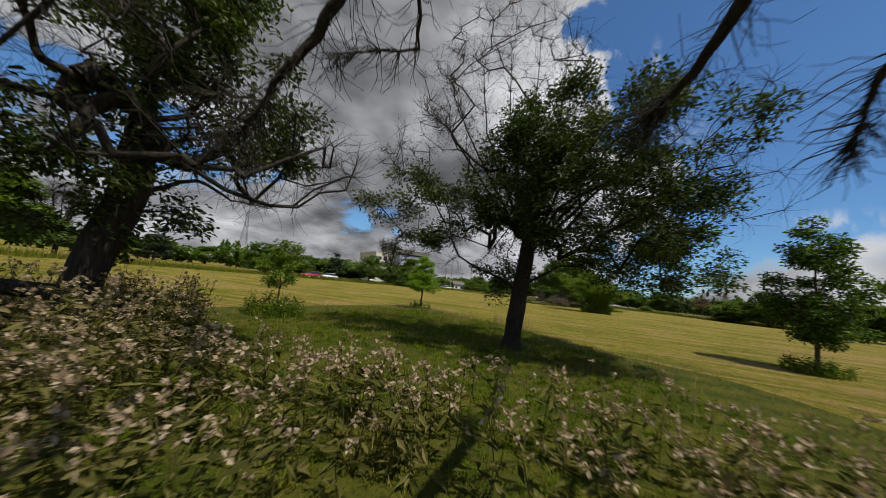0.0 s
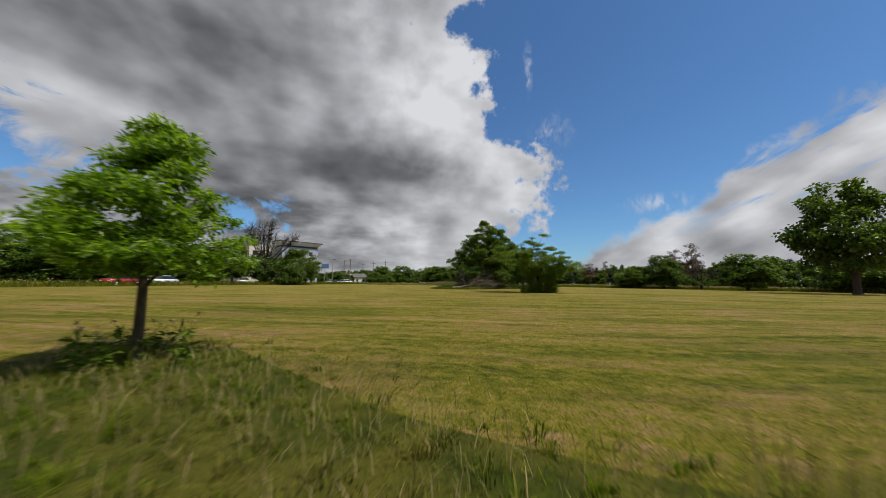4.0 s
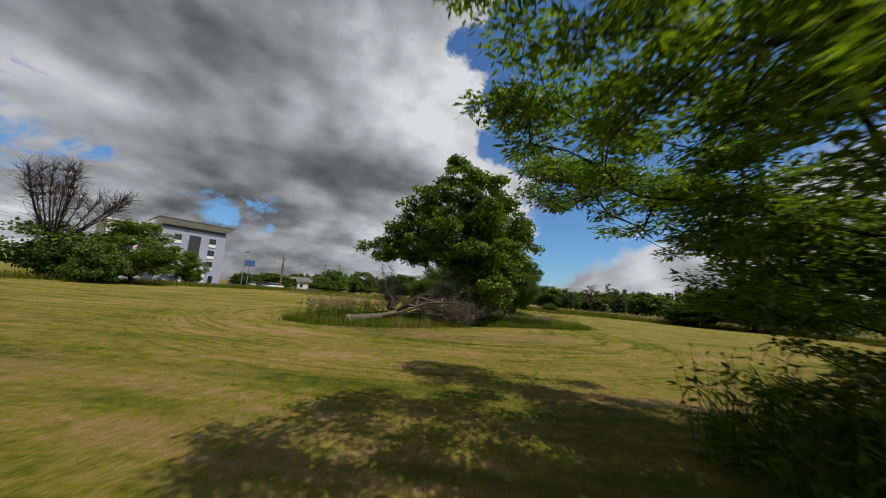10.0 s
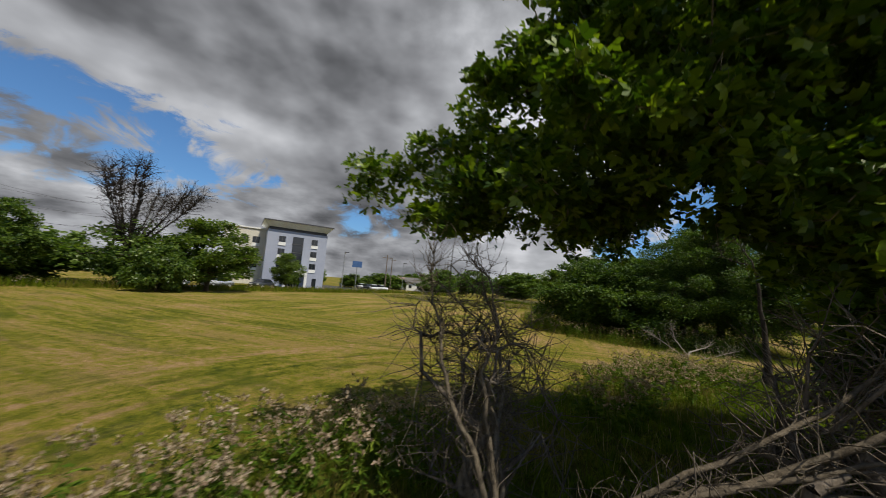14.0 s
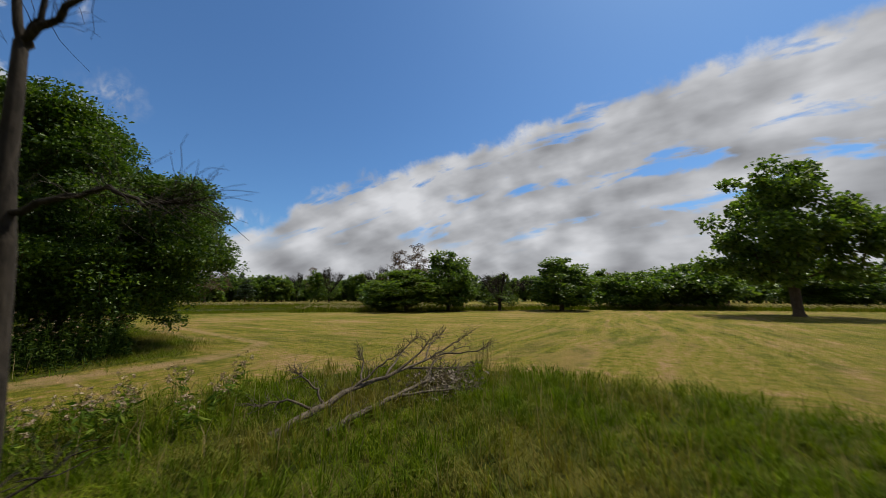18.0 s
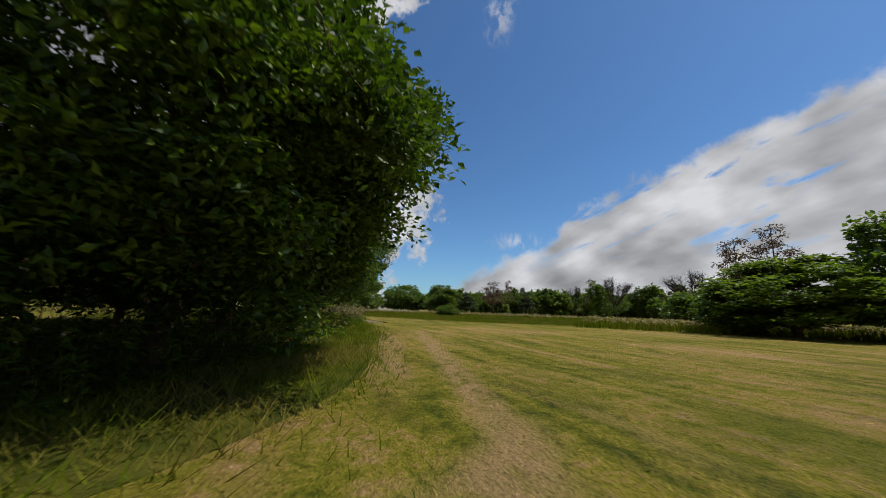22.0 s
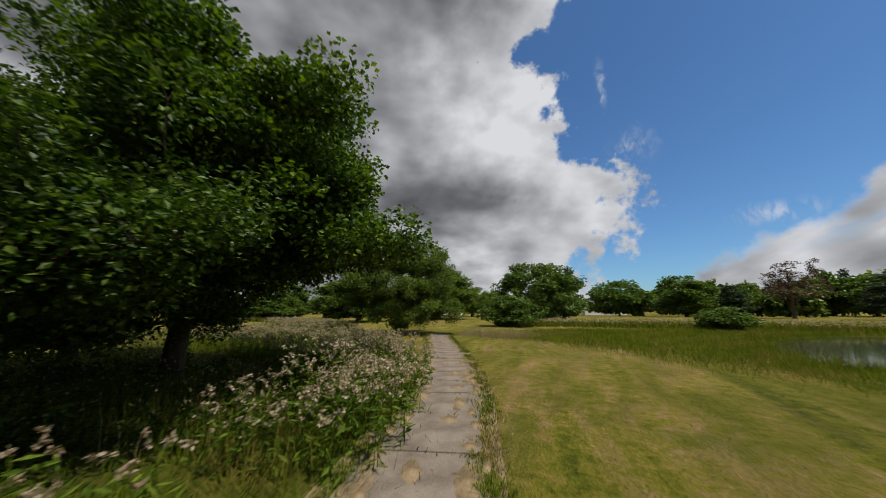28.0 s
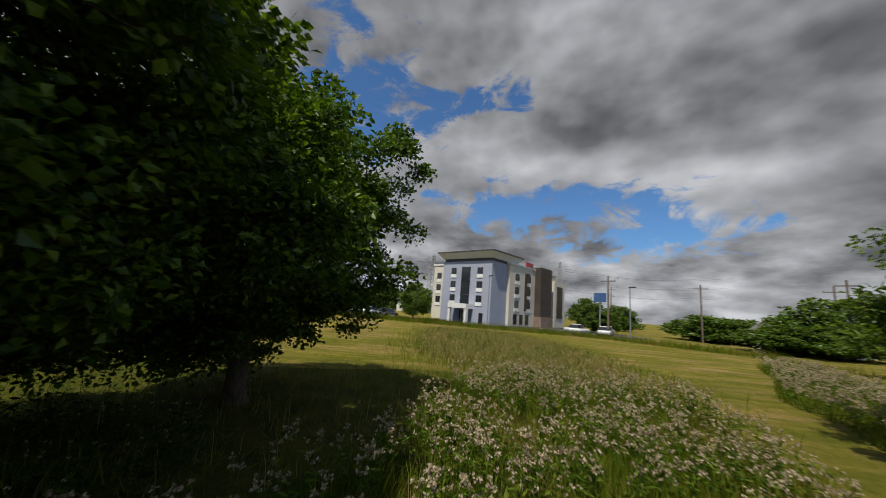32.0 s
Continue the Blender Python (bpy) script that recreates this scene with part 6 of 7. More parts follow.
sheet("water", POND, 0.02, m, "still greenish pond water that mirrors the sky", "pond")
BANK = [(8.6, 109.5), (13, 104), (17.3, 99), (19.8, 94.8), (23.4, 91), (31, 87.4), (44, 88), (40, 90.6), (31, 90.4), (25, 95.2), (22.8, 98.3), (24.8, 104.8), (28.6, 110.6), (35, 113.6), (30, 119), (16, 116)]
patch("reed_belt", "tall green reeds and grass on the pond's bank", rng, BANK, 190, 0.32, 0.014, "tall_grass", 0.9, bent=False, fuzz=0.7)
SHORE = [(32.5 + (x - 32.5) * 1.16, 102 + (y - 102) * 1.16) for x, y in POND]
patch("reed_belt", "lush green reeds along the pond's waterline", rng, SHORE, 130, 0.42, 0.018, "tall_grass", 0.7, bent=False, fuzz=0.5, keep=lambda X, Y: ~inside(POND, X, Y))
patch("brown_grass", "reddish dry grass before the reeds", rng, [(7.4, 108), (9.5, 105.5), (12.5, 104.2), (13.2, 106.4), (9.4, 110.4)], 240, 0.5, 0.012, "dry_grass", 0.8, fuzz=0.6)

# boulders in a heap
m_stone = surface("brown_stone", (0.12, 0.085, 0.065), (0.24, 0.18, 0.14), 2.0, 0.9, 0.5, 9)
srng = random.Random(3)
for i in range(14):
    bm = bmesh.new()
    bmesh.ops.create_icosphere(bm, subdivisions=2, radius=srng.uniform(0.3, 0.6))
    for v in bm.verts:
        v.co *= 1 + 0.5 * (noise.noise(v.co * 2.2 + Vector((i * 3, 0, 0))))
        v.co.z *= 0.7
    stone = new("boulder", bpy.data.meshes.new("boulder"))
    bm.to_mesh(stone.data)
    bm.free()
    stone.data.materials.append(m_stone)
    stone.matrix_world = pose(13.4 + srng.uniform(-2.4, 3.2), 136 + srng.uniform(-1, 1), 0.18, 0, 0, srng.uniform(0, 360))
    tagged(stone, "brown boulder in a heap on the grass", "boulder", "boulders")

# ---- fallen wood ----
def dead_wood(name, label, trunk, r0, r1, tips_at, tips, seed, bark="bark_grey", reach=0.5, thin=5, cut=True):
    """A fallen limb: its main log, its branches and twigs, and the pale sawn or broken end."""
    g = np.random.default_rng(seed)
    home = tagged(new(name), label, "fallen tree")
    T = in_crown(g, tips_at, tips, 0.3)
    T = T[(T[:, 2] > 0.05) & clear(T, 1.1)]
    P0, P1, R0, R1, E = skeleton_of(g, trunk, T, r0, 0.007, 0.03, 0.0, 0.4, 0.85)
    t0, t1, a0, a1, _ = twigs(g, T, thin, reach, 0.0075, 0.1, 3)
    k = clear(t1, 0.7)
    t0, t1, a0, a1 = t0[k], t1[k], a0[k], a1[k]
    steps = sum(max(2, int(math.dist(p, q) / 0.4)) for p, q in zip(trunk[:-1], trunk[1:]))
    thick = np.arange(len(R1)) < steps
    R0[thick], R1[thick] = np.linspace(r0, r1 * 1.05, steps), np.linspace(r0 - (r0 - r1) / steps, r1, steps)
    R0[~thick], R1[~thick] = np.minimum(R0[~thick], r0 * 0.38), np.minimum(R1[~thick], r0 * 0.36)
    under("log", quads("log", *tube(np.concatenate([P0[thick][:1], P1[thick]]), np.concatenate([R0[thick][:1], R1[thick]]), 14, g, 0.07), M[bark], True), home)
    under("branchwork", quads("branchwork", *joined([frusta(P0[~thick], P1[~thick], R0[~thick], R1[~thick], 6), frusta(t0, t1, a0, a1, 3)]), M["bark_twig"], True), home)
    if cut:
        a, b = Vector(trunk[0]), Vector(trunk[1])
        bm = bmesh.new()
        bmesh.ops.create_cone(bm, cap_ends=True, segments=14, radius1=r0 * 1.0, radius2=r0 * 0.7, depth=0.07, matrix=Matrix.Translation(a) @ (a - b).to_track_quat("Z", "Y").to_matrix().to_4x4())
        for v in bm.verts:
            v.co += Vector((srng.uniform(-1, 1), srng.uniform(-1, 1), srng.uniform(-1, 1))) * r0 * 0.08
        part("broken_end", bm, surface("splintered_wood", (0.3, 0.24, 0.18), (0.62, 0.56, 0.48), 6.0, 0.9, 0.6, 6), home, "pale splintered wood")
    return home


dead_wood("fallen_log", "thick fallen grey log with a broken end and dead branches", [(-3.58, 36.5, 0.2), (-3.05, 37.5, 0.24), (-2.55, 38.5, 0.3), (-2.15, 39.5, 0.4), (-1.7, 40.5, 0.6)], 0.22, 0.11,
          [(0.8, 40.4, 1.0, 1.7, 1.6, 0.9), (1.4, 41.2, 2.0, 1.2, 1.4, 0.9), (-2.0, 41.2, 1.5, 0.8, 1.0, 1.0), (1.9, 39.9, 0.5, 1.2, 0.9, 0.4), (0.0, 41.2, 1.6, 0.7, 1.0, 0.6), (3.0, 41.6, 1.0, 1.4, 0.9, 0.7), (-2.6, 41.6, 0.9, 0.8, 0.9, 0.7), (-2.9, 41.4, 2.3, 0.7, 0.8, 0.9), (-2.6, 42.0, 1.8, 0.9, 0.7, 1.0), (0.7, 41.3, 2.2, 0.9, 0.7, 0.8)], 460, 61, reach=0.75, thin=5, bark="bark_log")
dead_wood("fallen_limb", "grey dead limb that forks from the fallen log", [(-2.55, 38.7, 0.3), (-1.32, 39.0, 0.6), (0.0, 39.4, 1.2), (1.5, 39.3, 1.35), (2.6, 39.0, 1.2)], 0.085, 0.03, [(1.6, 39.4, 1.2, 1.2, 0.7, 0.5), (2.4, 39.3, 0.8, 1.0, 0.7, 0.5), (0.4, 39.5, 1.0, 0.8, 0.6, 0.4)], 70, 62, cut=False, bark="bark_log")


def crooked(line, seed, bend=0.12, bits=6):
    """The line bent at random between its ends."""
    g = np.random.default_rng(seed)
    a, b = np.array(line[0]), np.array(line[-1])
    s = np.linspace(0, 1, bits)[:, None]
    m = np.array(line[len(line) // 2]) - (a + b) / 2
    off = np.cumsum(g.normal(size=(bits, 3)), 0) * bend
    off -= off[-1] * s * 0.6
    return [tuple(p) for p in a + (b - a) * s + m * (4 * s * (1 - s)) + off * (s > 0)]


def fallen(name, label, lines, bark, seed, reach=0.4):
    """Dead limbs that lie together in the grass, each a part."""
    g = np.random.default_rng(seed)
    home = tagged(new(name), label, "fallen branch")
    for line, r0, r1 in lines:
        limb(line, r0, r1, home, M[bark], g, reach=reach)
    return home


fallen("fallen_branch", "weathered fallen branch with forked bare twigs", [
    ([(7.3, 53.0, 0.05), (8.1, 53.05, 0.17), (8.8, 53.1, 0.29), (9.8, 52.95, 0.39), (10.8, 52.8, 0.52), (11.9, 52.5, 0.67)], 0.062, 0.01),
    ([(8.8, 53.1, 0.29), (9.2, 53.0, 0.5), (9.5, 52.9, 0.67), (9.8, 52.8, 0.8)], 0.024, 0.006), ([(9.8, 52.95, 0.39), (10.3, 52.7, 0.71), (10.6, 52.6, 1.01)], 0.028, 0.006), ([(8.2, 53.05, 0.17), (8.3, 53.3, 0.38), (8.15, 53.45, 0.55), (8.05, 53.5, 0.67)], 0.022, 0.006), ([(8.1, 53.05, 0.17), (7.8, 53.35, 0.35), (7.4, 53.5, 0.34)], 0.025, 0.007), ([(10.8, 52.8, 0.52), (11.3, 52.5, 0.8), (11.8, 52.3, 1.01)], 0.022, 0.005),
    ([(9.6, 53.0, 0.38), (10.2, 53.2, 0.59), (10.7, 53.3, 0.8), (11.0, 53.2, 0.92)], 0.024, 0.008), ([(10.2, 52.9, 0.42), (10.9, 52.5, 0.34), (11.6, 52.2, 0.29)], 0.028, 0.008),
    ([(10.6, 52.8, 0.5), (11.2, 53.0, 0.8), (11.7, 53.0, 0.97)], 0.022, 0.006), ([(9.0, 53.05, 0.3), (9.3, 53.3, 0.59), (9.3, 53.4, 0.8)], 0.022, 0.006), ([(11.2, 52.7, 0.59), (11.7, 52.1, 0.59), (12.0, 51.9, 0.76)], 0.018, 0.005)], "bark_log", 63, 0.26)
fallen("fallen_branch", "smaller fallen branch in the grass", [
    ([(7.8, 52.5, 0.05), (8.6, 52.5, 0.14), (9.4, 52.4, 0.22), (10.2, 52.3, 0.3), (11.0, 52.1, 0.32)], 0.055, 0.01), ([(9.2, 52.4, 0.2), (9.9, 51.9, 0.2), (10.5, 51.6, 0.16)], 0.028, 0.007), ([(9.9, 52.3, 0.28), (10.4, 52.5, 0.5), (10.9, 52.6, 0.55)], 0.02, 0.006)], "bark_log", 64, 0.35)
fallen("fallen_branch", "pale barkless branch that leans in the weeds", [
    ([(2.3, 52.6, 0.02), (2.48, 53.13, 0.12), (2.8, 54.0, 0.5), (3.2, 55.0, 0.8), (4.3, 56.4, 1.05)], 0.085, 0.015), ([(2.75, 53.9, 0.47), (3.23, 54.12, 0.62), (3.9, 54.45, 0.8), (4.8, 55.2, 1.0)], 0.03, 0.008), ([(3.0, 54.6, 0.7), (2.7, 55.2, 1.2), (2.6, 55.5, 1.8)], 0.03, 0.006), ([(2.9, 54.3, 0.6), (2.2, 54.8, 1.1), (1.6, 55.0, 1.5)], 0.028, 0.006)], "bark_grey", 65, 0.5)
fallen("fallen_branch", "dark thin dead branches in the grass", [
    ([(3.1, 50.8, 0.03), (3.4, 50.7, 0.16), (3.78, 50.61, 0.4), (4.2, 50.3, 0.52), (4.6, 50.0, 0.62)], 0.022, 0.006), ([(3.2, 51.6, 0.05), (3.7, 51.65, 0.26), (4.23, 51.7, 0.5), (5.07, 51.53, 0.9)], 0.024, 0.006), ([(3.55, 50.35, 0.04), (3.8, 50.0, 0.2), (4.2, 49.75, 0.38)], 0.016, 0.005), ([(3.8, 51.67, 0.3), (3.95, 51.6, 0.6), (4.1, 51.4, 0.85)], 0.014, 0.004)], "bark_dark", 66, 0.25)
spread_limbs = [(crooked([(-1.9, 40.1, 0.55), ((x - 1.9) / 2, (y + 40.1) / 2, z * 0.55 + 0.3), (x, y, z)], i, 0.13), r, 0.006) for i, (x, y, z, r) in enumerate((
    (2.2, 40.4, 3.0, 0.045), (2.7, 40.2, 2.1, 0.05), (2.6, 39.6, 1.0, 0.05), (1.1, 40.8, 2.4, 0.04), (-3.2, 41.0, 3.2, 0.035), (-2.7, 41.4, 3.4, 0.03), (-2.9, 41.0, 2.6, 0.03), (-3.4, 41.6, 2.4, 0.03),
    (1.0, 39.7, 0.7, 0.045), (2.0, 40.8, 1.6, 0.04), (-2.6, 42.0, 3.0, 0.03), (-2.5, 41.3, 2.2, 0.028), (0.3, 41.2, 1.6, 0.03), (1.6, 41.2, 3.1, 0.03)))]
fallen("fallen_branch", "grey bare limbs that spread from the fallen log", [l for l in spread_limbs if clear(np.array(l[0]), 0.9).all()], "bark_log", 67, 0.45)
chips = [rng.normal(size=900) * 0.42 + 10.55, rng.normal(size=900) * 0.26 + 52.3]
tagged(new("dead_leaf_litter", quads("dead_leaf_litter", *leaves(rng, np.stack([chips[0], chips[1], np.abs(rng.normal(size=900)) * 0.16 + 0.04], 1), 0.09, 0.06), M["dead_leaf"])), "heap of dead grey-brown leaves at the fallen branch's end", "litter", kind="stuff")

# ---- the hotel ----
P_WHITE = surface("pale_render", (0.33, 0.36, 0.45), (0.37, 0.40, 0.49), 0.15, 0.85, 0.1, 60, spec=0.2)
P_CREAM = surface("cream_render", (0.58, 0.54, 0.46), (0.64, 0.61, 0.53), 0.15, 0.85, 0.1, 60, spec=0.2)
P_TRIM = surface("white_trim", (0.72, 0.72, 0.70), (0.8, 0.8, 0.78), 0.3, 0.6, 0.05, 30)
P_DARK = surface("dark_metal", (0.05, 0.05, 0.055), (0.08, 0.08, 0.085), 0.5, 0.5, 0.05, 30)
P_BROWN = surface("brown_panel", (0.055, 0.042, 0.036), (0.08, 0.062, 0.052), 0.3, 0.6, 0.1, 40)
P_STONE = surface("brown_brick", (0.20, 0.15, 0.12), (0.28, 0.21, 0.17), 0.6, 0.9, 0.2, 30)
P_ROAD = surface("asphalt", (0.045, 0.045, 0.047), (0.065, 0.064, 0.062), 0.4, 0.9, 0.3, 60)
P_GLASS, n = material("dark_window_glass")
finish(n, (0.02, 0.024, 0.03, 1), 0.06, spec=0.7)
P_LAMP = surface("red_lettering", (0.35, 0.05, 0.05), (0.42, 0.07, 0.06), 0.5, 0.5, 0.05, 20)

hotel = anchor("hotel", pose(-58.67, 92.5, 0, 0, 0, math.degrees(math.atan2(0.8, 0.6))) @ Matrix.Diagonal((0.88, 1, 1, 1)), "four-storey pale grey hotel with a flaring flat roof", "hotel")
# own axes: x along the entrance front, y into the building
boxed("front_block", (-6.95, 6.95, 0, 9, 0, 12.0), P_WHITE, hotel, "pale grey rendered front")
boxed("front_parapet", (-6.75, 6.75, 0.25, 9, 12.0, 12.9), P_DARK, hotel, "dark band below the roof")
bm = bmesh.new()
v0 = [bm.verts.new(p) for p in ((-7.0, 0.0, 12.6), (7.0, 0.0, 12.6), (7.0, 9, 12.6), (-7.0, 9, 12.6))]
v1 = [bm.verts.new(p) for p in ((-8.0, -1.1, 13.7), (8.0, -1.1, 13.7), (8.0, 10, 13.7), (-8.0, 10, 13.7))]
bm.faces.new(v0[::-1]), bm.faces.new(v1)
for i in range(4):
    bm.faces.new((v0[i], v0[(i + 1) % 4], v1[(i + 1) % 4], v1[i]))
part("roof_flare", bm, P_TRIM, hotel, "white flared soffit")
boxed("roof_edge", (-8.1, 8.1, -1.2, 10.1, 13.7, 13.95), P_DARK, hotel, "thin dark roof edge")
boxed("wing", (-16, 7.6, 5.5, 27, 0, 12.2), P_CREAM, hotel, "cream rendered wing")
boxed("wing_parapet", (-16.2, 7.8, 5.3, 27.2, 12.2, 12.5), P_TRIM, hotel)
boxed("stair_tower", (6.5, 9.2, 16, 21.5, 2.2, 12.9), P_BROWN, hotel, "dark brown panelled tower")
boxed("tower_base", (6.4, 9.6, 15.8, 21.7, 0, 2.2), P_STONE, hotel, "brown brick base")
boxed("end_block", (5.5, 8.6, 24, 30, 0, 10.6), P_CREAM, hotel)
boxed("end_panel", (8.6, 8.75, 25.4, 28.4, 2.2, 9.6), P_BROWN, hotel)
boxed("roof_sign", (7.65, 7.85, 11.5, 14.5, 12.5, 13.4), P_LAMP, hotel, "red sign on the roof edge")


def hotel_window(at, turn, w, h, sill=True):
    win = anchor("window", Matrix.Identity(4))
    win.parent = hotel
    win.matrix_local = pose(*at, 0, 0, turn)
    boxed("frame", (-w / 2, w / 2, -0.06, 0.05, 0, h), P_DARK, win)
    for k in (-1, 1):
        boxed("pane", (k * w / 4 - w * 0.21, k * w / 4 + w * 0.21, -0.09, -0.05, 0.07, h - 0.07), P_GLASS, win)
    if sill:
        boxed("sill", (-w / 2 - 0.05, w / 2 + 0.05, -0.12, 0.02, -0.75, -0.06), P_TRIM, win, "white panel below the window")


for z in (3.7, 6.4, 9.1):
    for x in (-3.6, 3.9):
        hotel_window((x, 0, z + 0.4), 0, 1.5, 1.25)
    for y in (8.4, 13.2):
        hotel_window((7.6, y, z), 90, 1.6, 1.4)
    for y in (8.0, 12.0, 16.0, 20.0, 24.0):
        hotel_window((-16, y, z), -90, 1.6, 1.4)
    for x in (-14, -11.5, -9):
        hotel_window((x, 5.5, z), 0, 1.6, 1.4)
for y in (8.0, 10.4, 12.8):
    hotel_window((7.6, y, 0.4), 90, 1.4, 2.0, False)
boxed("tall_window", (-1.25, 1.25, -0.05, 0.3, 3.6, 10.9), P_GLASS, hotel, "tall dark stair window")
for z in (5.4, 7.4, 9.2):
    boxed("mullion", (-1.3, 1.3, -0.1, 0.0, z, z + 0.12), P_DARK, hotel)
for y in (11.6, 11.9):
    boxed("side_panel", (7.6, 7.72, y - 0.1, y + 2.0, 3.2, 11.0), P_BROWN, hotel)
    break
boxed("portal", (-2.6, 2.6, -2.2, 0.02, 2.7, 3.6), P_TRIM, hotel, "white entrance canopy")
for x in (-2.3, 2.3):
    boxed("portal_column", (x - 0.3, x + 0.3, -2.1, -1.5, 0, 2.7), P_TRIM, hotel)
boxed("entrance_door", (-1.2, 1.2, -0.08, 0.05, 0, 2.4), P_GLASS, hotel, "dark glass entrance door")
for k in (-0.6, 0.0, 0.6):
    boxed("door_frame", (k - 0.04, k + 0.04, -0.12, -0.07, 0, 2.4), P_TRIM, hotel)
boxed("side_door", (4.2, 5.2, -0.08, 0.05, 0, 2.1), P_GLASS, hotel)

# road and car park before the hotel
sheet("road", [(-50, -60), (-58, -60), (-57, 20), (-56, 70), (-47, 98), (-46.5, 110), (-48.5, 118), (-60, 128), (-80, 122), (-50, 88), (-50, 70), (-52, 20)], 0.03, P_ROAD, "grey asphalt car park and drive", "road")

# ---- parked cars ----
def car_kind(name, label, paint, pickup=False):
    rubber, chrome = P_DARK, P_TRIM
    home = anchor(name, pose(0, -320, -60), label, "car", "parked cars")
    bm = bmesh.new()
    L, W = 2.3, 0.9
    prof = [(-L, 0.45), (-L, 0.85), (-L * 0.93, 0.98), (-1.25, 1.02), (-0.55, 1.0), (L * 0.5, 1.0), (L * 0.95, 0.92), (L, 0.8), (L, 0.42), (L * 0.8, 0.3), (-L * 0.8, 0.3)]
    side = [[bm.verts.new((s * W * (0.97 if z > 0.9 else 1.0), x, z)) for x, z in prof] for s in (-1, 1)]
    bm.faces.new(side[0]), bm.faces.new(side[1][::-1])
    for i in range(len(prof)):
        j = (i + 1) % len(prof)
        bm.faces.new((side[0][j], side[0][i], side[1][i], side[1][j]))
    bmesh.ops.recalc_face_normals(bm, faces=bm.faces)
    part("body", bm, paint, home, "", True)
    bm = bmesh.new()
    roof = [(-1.35, 1.0), (-0.7, 1.55), (0.35, 1.62), (0.75, 1.02)] if pickup else [(-1.35, 1.0), (-0.65, 1.5), (1.2, 1.52), (1.95, 1.0)]
    a = [[bm.verts.new((s * (0.84 if z < 1.2 else 0.68), x, z)) for x, z in roof] for s in (-1, 1)]
    bm.faces.new(a[0]), bm.faces.new(a[1][::-1])
    for i in range(4):
        j = (i + 1) % 4
        bm.faces.new((a[0][j], a[0][i], a[1][i], a[1][j]))
    bmesh.ops.recalc_face_normals(bm, faces=bm.faces)
    cab = part("cabin", bm, P_GLASS, home, "dark windows")
    boxed("roof_panel", (-0.66, 0.66, roof[1][0] + 0.05, roof[2][0] - 0.05, 1.5, 1.66 if pickup else 1.58), paint, home, "", 0.03)
    for x in (-0.8, 0.8):
        for y in (-1.45, 1.45):
            bm = bmesh.new()
            bmesh.ops.create_cone(bm, cap_ends=True, segments=16, radius1=0.34, radius2=0.34, depth=0.22, matrix=pose(x, y, 0.34, 0, 90, 0))
            wheel = part("wheel", bm, rubber, home, "black tyre")
            bm = bmesh.new()
            bmesh.ops.create_cone(bm, cap_ends=True, segments=12, radius1=0.2, radius2=0.2, depth=0.24, matrix=pose(x, y, 0.34, 0, 90, 0))
            part("rim", bm, chrome, wheel)
    for x in (-0.6, 0.6):
        boxed("headlight", (x - 0.2, x + 0.2, -L - 0.02, -L + 0.1, 0.66, 0.8), P_TRIM, home)
        boxed("tail_light", (x - 0.2, x + 0.2, L - 0.1, L + 0.02, 0.66, 0.82), P_LAMP, home)
    return home


def paint(name, c):
    return surface(name, c, tuple(min(1, v * 1.1) for v in c), 0.6, 0.3, 0.02, 30, spec=0.5)


CARS = [car_kind("white_pickup", "white pickup parked on the hotel's car park", paint("white_paint", (0.7, 0.7, 0.7)), True), car_kind("silver_car", "silver car parked on the hotel's car park", paint("silver_paint", (0.4, 0.42, 0.44))),
        car_kind("dark_car", "dark car parked on the hotel's car park", paint("dark_paint", (0.04, 0.045, 0.05))), car_kind("white_car", "white car parked on the hotel's car park", paint("white_paint", (0.72, 0.72, 0.72))), car_kind("red_car", "red car on the road behind the bushes", paint("red_paint", (0.36, 0.03, 0.03)))]
seen = set()
for k, x, y, a in ((0, -51.6, 116.2, 70), (1, -54.6, 117.6, 65), (2, -57.6, 118.8, 60), (3, -60.6, 120.2, 60), (0, -50.6, 111.6, 40), (1, -52.1, 71.5, 10), (3, -53.8, 66.0, 5), (4, -51.0, 29.2, 0), (3, -53.5, 38.0, 0), (2, -51.4, 78.8, 20), (1, -56.5, 74.5, 20), (3, -62.5, 70.5, 20), (1, -69, 123, 60)):
    m = pose(x, y, 0.03, 0, 0, a)
    if k in seen:
        copy_thing(CARS[k], m)
    else:
        seen.add(k)
        CARS[k].matrix_basis = m

# ---- poles, lamps, signs ----
P_POLE = surface("weathered_wood", (0.12, 0.095, 0.075), (0.2, 0.16, 0.13), 1.0, 0.9, 0.3, 12)
P_STEEL = surface("galvanised_steel", (0.30, 0.31, 0.32), (0.38, 0.39, 0.40), 0.6, 0.5, 0.05, 20, metal=0.6)


def rod(bm, a, b, r, sides=8):
    a, b = Vector(a), Vector(b)
    bmesh.ops.create_cone(bm, cap_ends=True, segments=sides, radius1=r, radius2=r * 0.8, depth=(b - a).length, matrix=Matrix.Translation((a + b) / 2) @ (b - a).to_track_quat("Z", "Y").to_matrix().to_4x4())
    return bm


def utility_pole(x, y, h, turn):
    home = anchor("utility_pole", pose(x, y, 0, 0, 0, turn), "wooden utility pole with a crossarm", "pole", "utility poles")
    part("post", rod(bmesh.new(), (0, 0, 0), (0, 0, h), 0.16), P_POLE, home)
    part("crossarm", box(bmesh.new(), -1.3, 1.3, -0.06, 0.06, h - 0.9, h - 0.75), P_POLE, home)
    for k in (-1.1, 0, 1.1):
        part("insulator", rod(bmesh.new(), (k, 0, h - 0.75), (k, 0, h - 0.5), 0.06), P_STEEL, home)


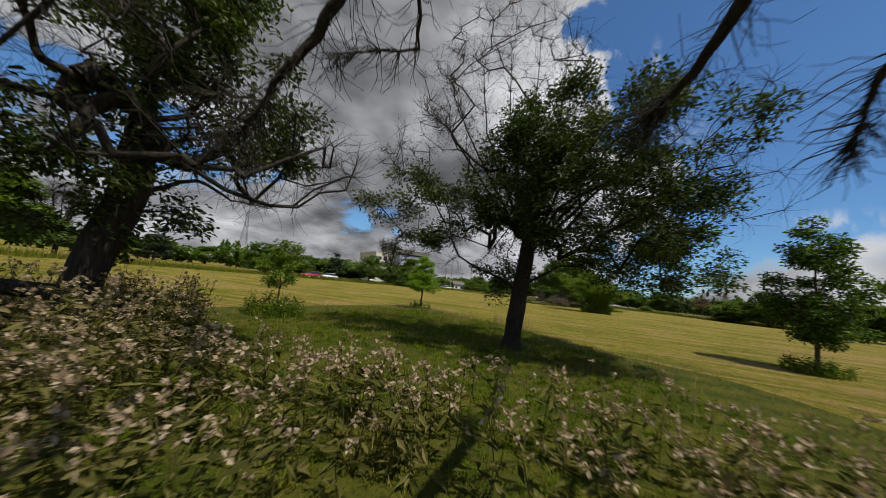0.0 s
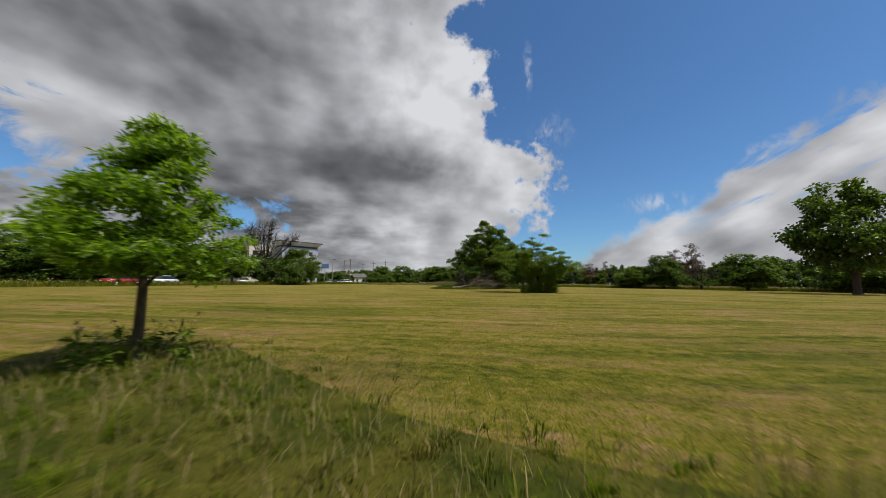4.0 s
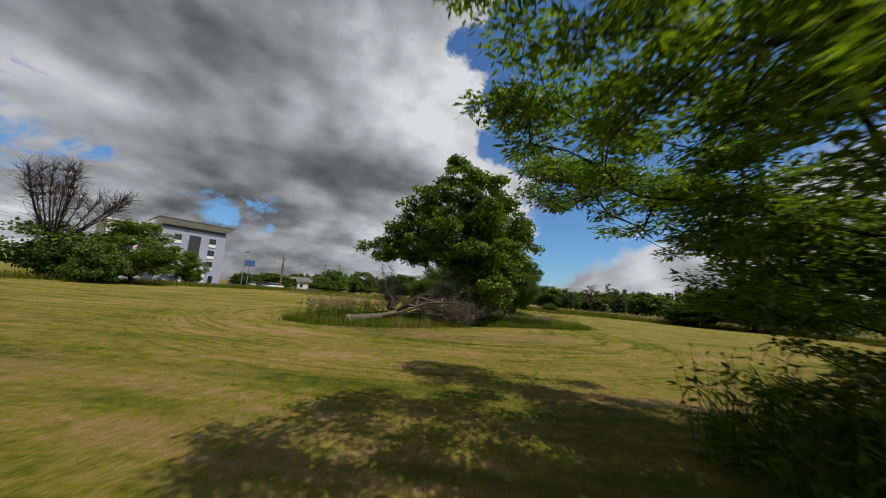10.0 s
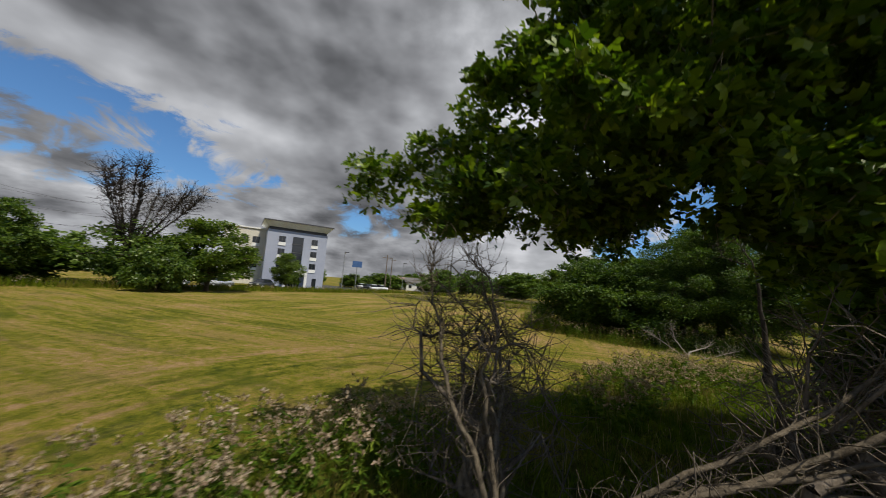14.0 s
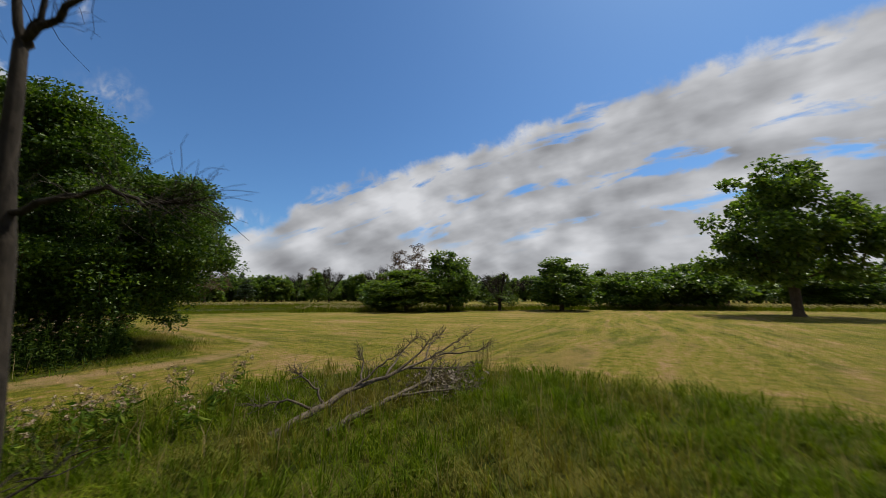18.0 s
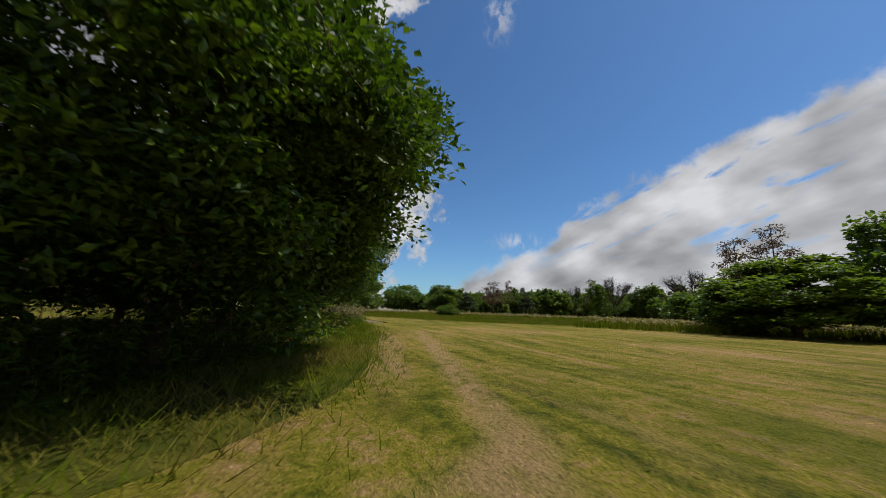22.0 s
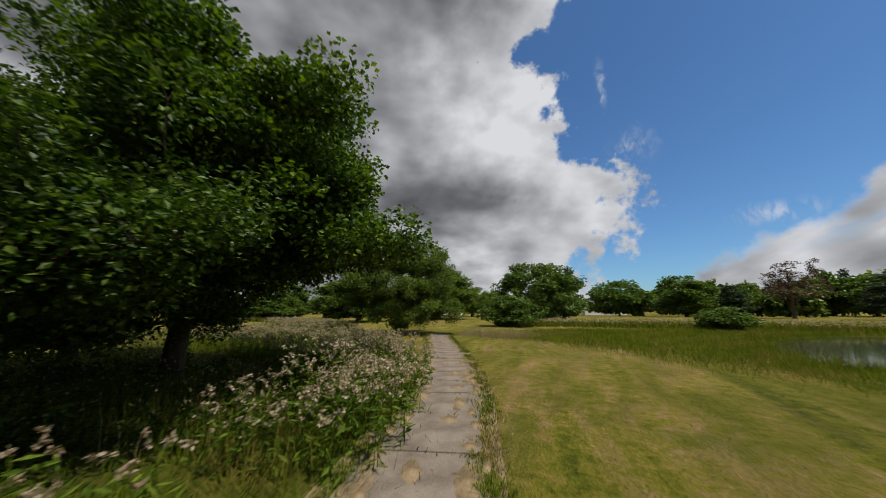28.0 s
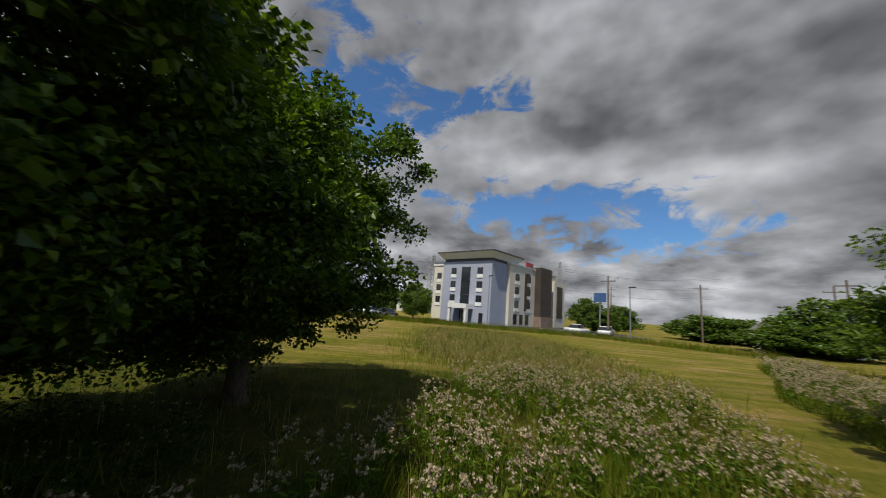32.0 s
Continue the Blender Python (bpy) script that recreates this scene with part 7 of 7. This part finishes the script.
def lamp_post(x, y, h):
    home = anchor("street_lamp", pose(x, y, 0, 0, 0, 30), "slim steel car park lamp", "street lamp", "street lamps")
    part("post", rod(bmesh.new(), (0, 0, 0), (0, 0, h), 0.09), P_STEEL, home)
    part("lamp_head", box(bmesh.new(), -0.1, 0.9, -0.15, 0.15, h - 0.12, h + 0.04, 0.02), P_DARK, home)


for x, y, h in ((-50.5, 116.5, 10), (-61.6, 137.8, 11), (-44, 146, 11), (-129, 147, 13), (-113, 141, 14), (-52, 152, 11)):
    utility_pole(x, y, h, 40)
for x, y, h in ((-49.2, 96.8, 8.5), (-90, 78, 9), (-46, 118, 8)):
    lamp_post(x, y, h)
sign = anchor("roadside_sign", pose(-62.4, 119.4, 0, 0, 0, 30), "tall roadside sign with a blue panel", "sign")
part("post", rod(bmesh.new(), (0, 0, 0), (0, 0, 7), 0.14), P_STEEL, sign)
part("panel", box(bmesh.new(), -1.4, 1.4, -0.15, 0.15, 6.2, 8.0, 0.03), surface("blue_panel", (0.06, 0.13, 0.3), (0.08, 0.16, 0.34), 1, 0.5, 0.02), sign)

# ---- pylons with their lines ----
def pylon(x, y, h, turn):
    home = anchor("power_pylon", pose(x, y, 0, 0, 0, turn), "tall steel lattice power pylon", "pylon", "pylons")
    def half(z):
        return 3.6 * (1 - z / h) ** 1.4 + 0.7
    bm = bmesh.new()
    levels = [h * f for f in (0, 0.12, 0.23, 0.33, 0.42, 0.5, 0.57, 0.64, 0.71, 0.78, 0.85, 0.92, 1.0)]
    for z0, z1 in zip(levels[:-1], levels[1:]):
        a, b = half(z0), half(z1)
        for i in range(4):
            (sx, sy), (tx, ty) = ((-1, -1), (1, -1), (1, 1), (-1, 1))[i], ((1, -1), (1, 1), (-1, 1), (-1, -1))[i]
            rod(bm, (sx * a, sy * a, z0), (sx * b, sy * b, z1), 0.16, 4)
            rod(bm, (sx * a, sy * a, z0), (tx * b, ty * b, z1), 0.09, 4)
            rod(bm, (tx * a, ty * a, z0), (sx * b, sy * b, z1), 0.09, 4)
            rod(bm, (sx * b, sy * b, z1), (tx * b, ty * b, z1), 0.08, 4)
    part("lattice_mast", bm, P_STEEL, home)
    for f, w in ((0.62, 6.5), (0.78, 8.0), (0.93, 5.5)):
        bm = bmesh.new()
        z = h * f
        for s in (-1, 1):
            rod(bm, (0, 0, z), (s * w, 0, z), 0.14, 4)
            rod(bm, (0, 0, z + 2.0), (s * w, 0, z), 0.11, 4)
            rod(bm, (s * w, 0, z), (s * w, 0, z - 2.0), 0.1, 4)
        part("crossarm", bm, P_STEEL, home)


PYL = [(-210, 66, 36), (-243, 155, 42), (-190, -40, 36)]
for x, y, h in PYL:
    pylon(x, y, h, 70)
for k, (f, w) in enumerate(((0.57, 6.5), (0.73, 8.0), (0.88, 5.5))):
    for s in (-1, 1):
        P0s, P1s = [], []
        a3 = [np.array([x + math.cos(radians(70)) * s * w, y + math.sin(radians(70)) * s * w, h * f]) for x, y, h in (PYL[2], PYL[0], PYL[1])]
        a3.append(a3[2] + (a3[2] - a3[1]) * 1.6)
        for a, b in zip(a3[:-1], a3[1:]):
            q = [a + (b - a) * t - np.array([0, 0, 5.0 * 4 * t * (1 - t)]) for t in np.linspace(0, 1, 13)]
            P0s += q[:-1]
            P1s += q[1:]
        V, F = frusta(np.array(P0s), np.array(P1s), np.full(len(P0s), 0.045), np.full(len(P0s), 0.045), 4)
        tagged(new("power_line", quads("power_line", V, F, P_DARK)), "sagging power line between the pylons", "cable", "power lines")

# ---- low white houses beyond the road ----
def house(x, y, w, d, h, turn, label, wallm, roofm):
    home = anchor("house", pose(x, y, 0, 0, 0, turn), label, "house")
    boxed("wall", (-w / 2, w / 2, -d / 2, d / 2, 0, h), wallm, home)
    bm = bmesh.new()
    e, r = 0.5, h + d * 0.22
    a = [bm.verts.new(p) for p in ((-w / 2 - e, -d / 2 - e, h), (w / 2 + e, -d / 2 - e, h), (w / 2 + e, d / 2 + e, h), (-w / 2 - e, d / 2 + e, h), (-w / 2 - e, 0, r), (w / 2 + e, 0, r))]
    for f in ((0, 1, 5, 4), (2, 3, 4, 5), (1, 2, 5), (3, 0, 4), (3, 2, 1, 0)):
        bm.faces.new([a[i] for i in f])
    bmesh.ops.recalc_face_normals(bm, faces=bm.faces)
    part("roof", bm, roofm, home)
    for k in range(int(w // 3)):
        xx = -w / 2 + 1.5 + k * 3
        boxed("window", (xx - 0.5, xx + 0.5, -d / 2 - 0.05, -d / 2 + 0.05, 0.9, 2.0), P_GLASS, home)


P_ROOF = surface("grey_shingle", (0.10, 0.095, 0.09), (0.16, 0.15, 0.14), 1.0, 0.9, 0.4, 20)
house(-55.8, 151, 12, 8, 3.0, 30, "low white house with a grey roof", P_TRIM, P_ROOF)
house(-118, 77, 22, 10, 3.6, 100, "long white low building behind the hotel", P_TRIM, P_ROOF)
house(-30, 214, 16, 9, 3.2, 10, "low white house far behind the trees", P_TRIM, P_ROOF)
house(31, 222, 14, 9, 3.4, 5, "low pale house among far trees", P_TRIM, P_ROOF)
house(-70, 160, 14, 9, 3.0, 30, "low house with a brown roof", P_CREAM, P_STONE)
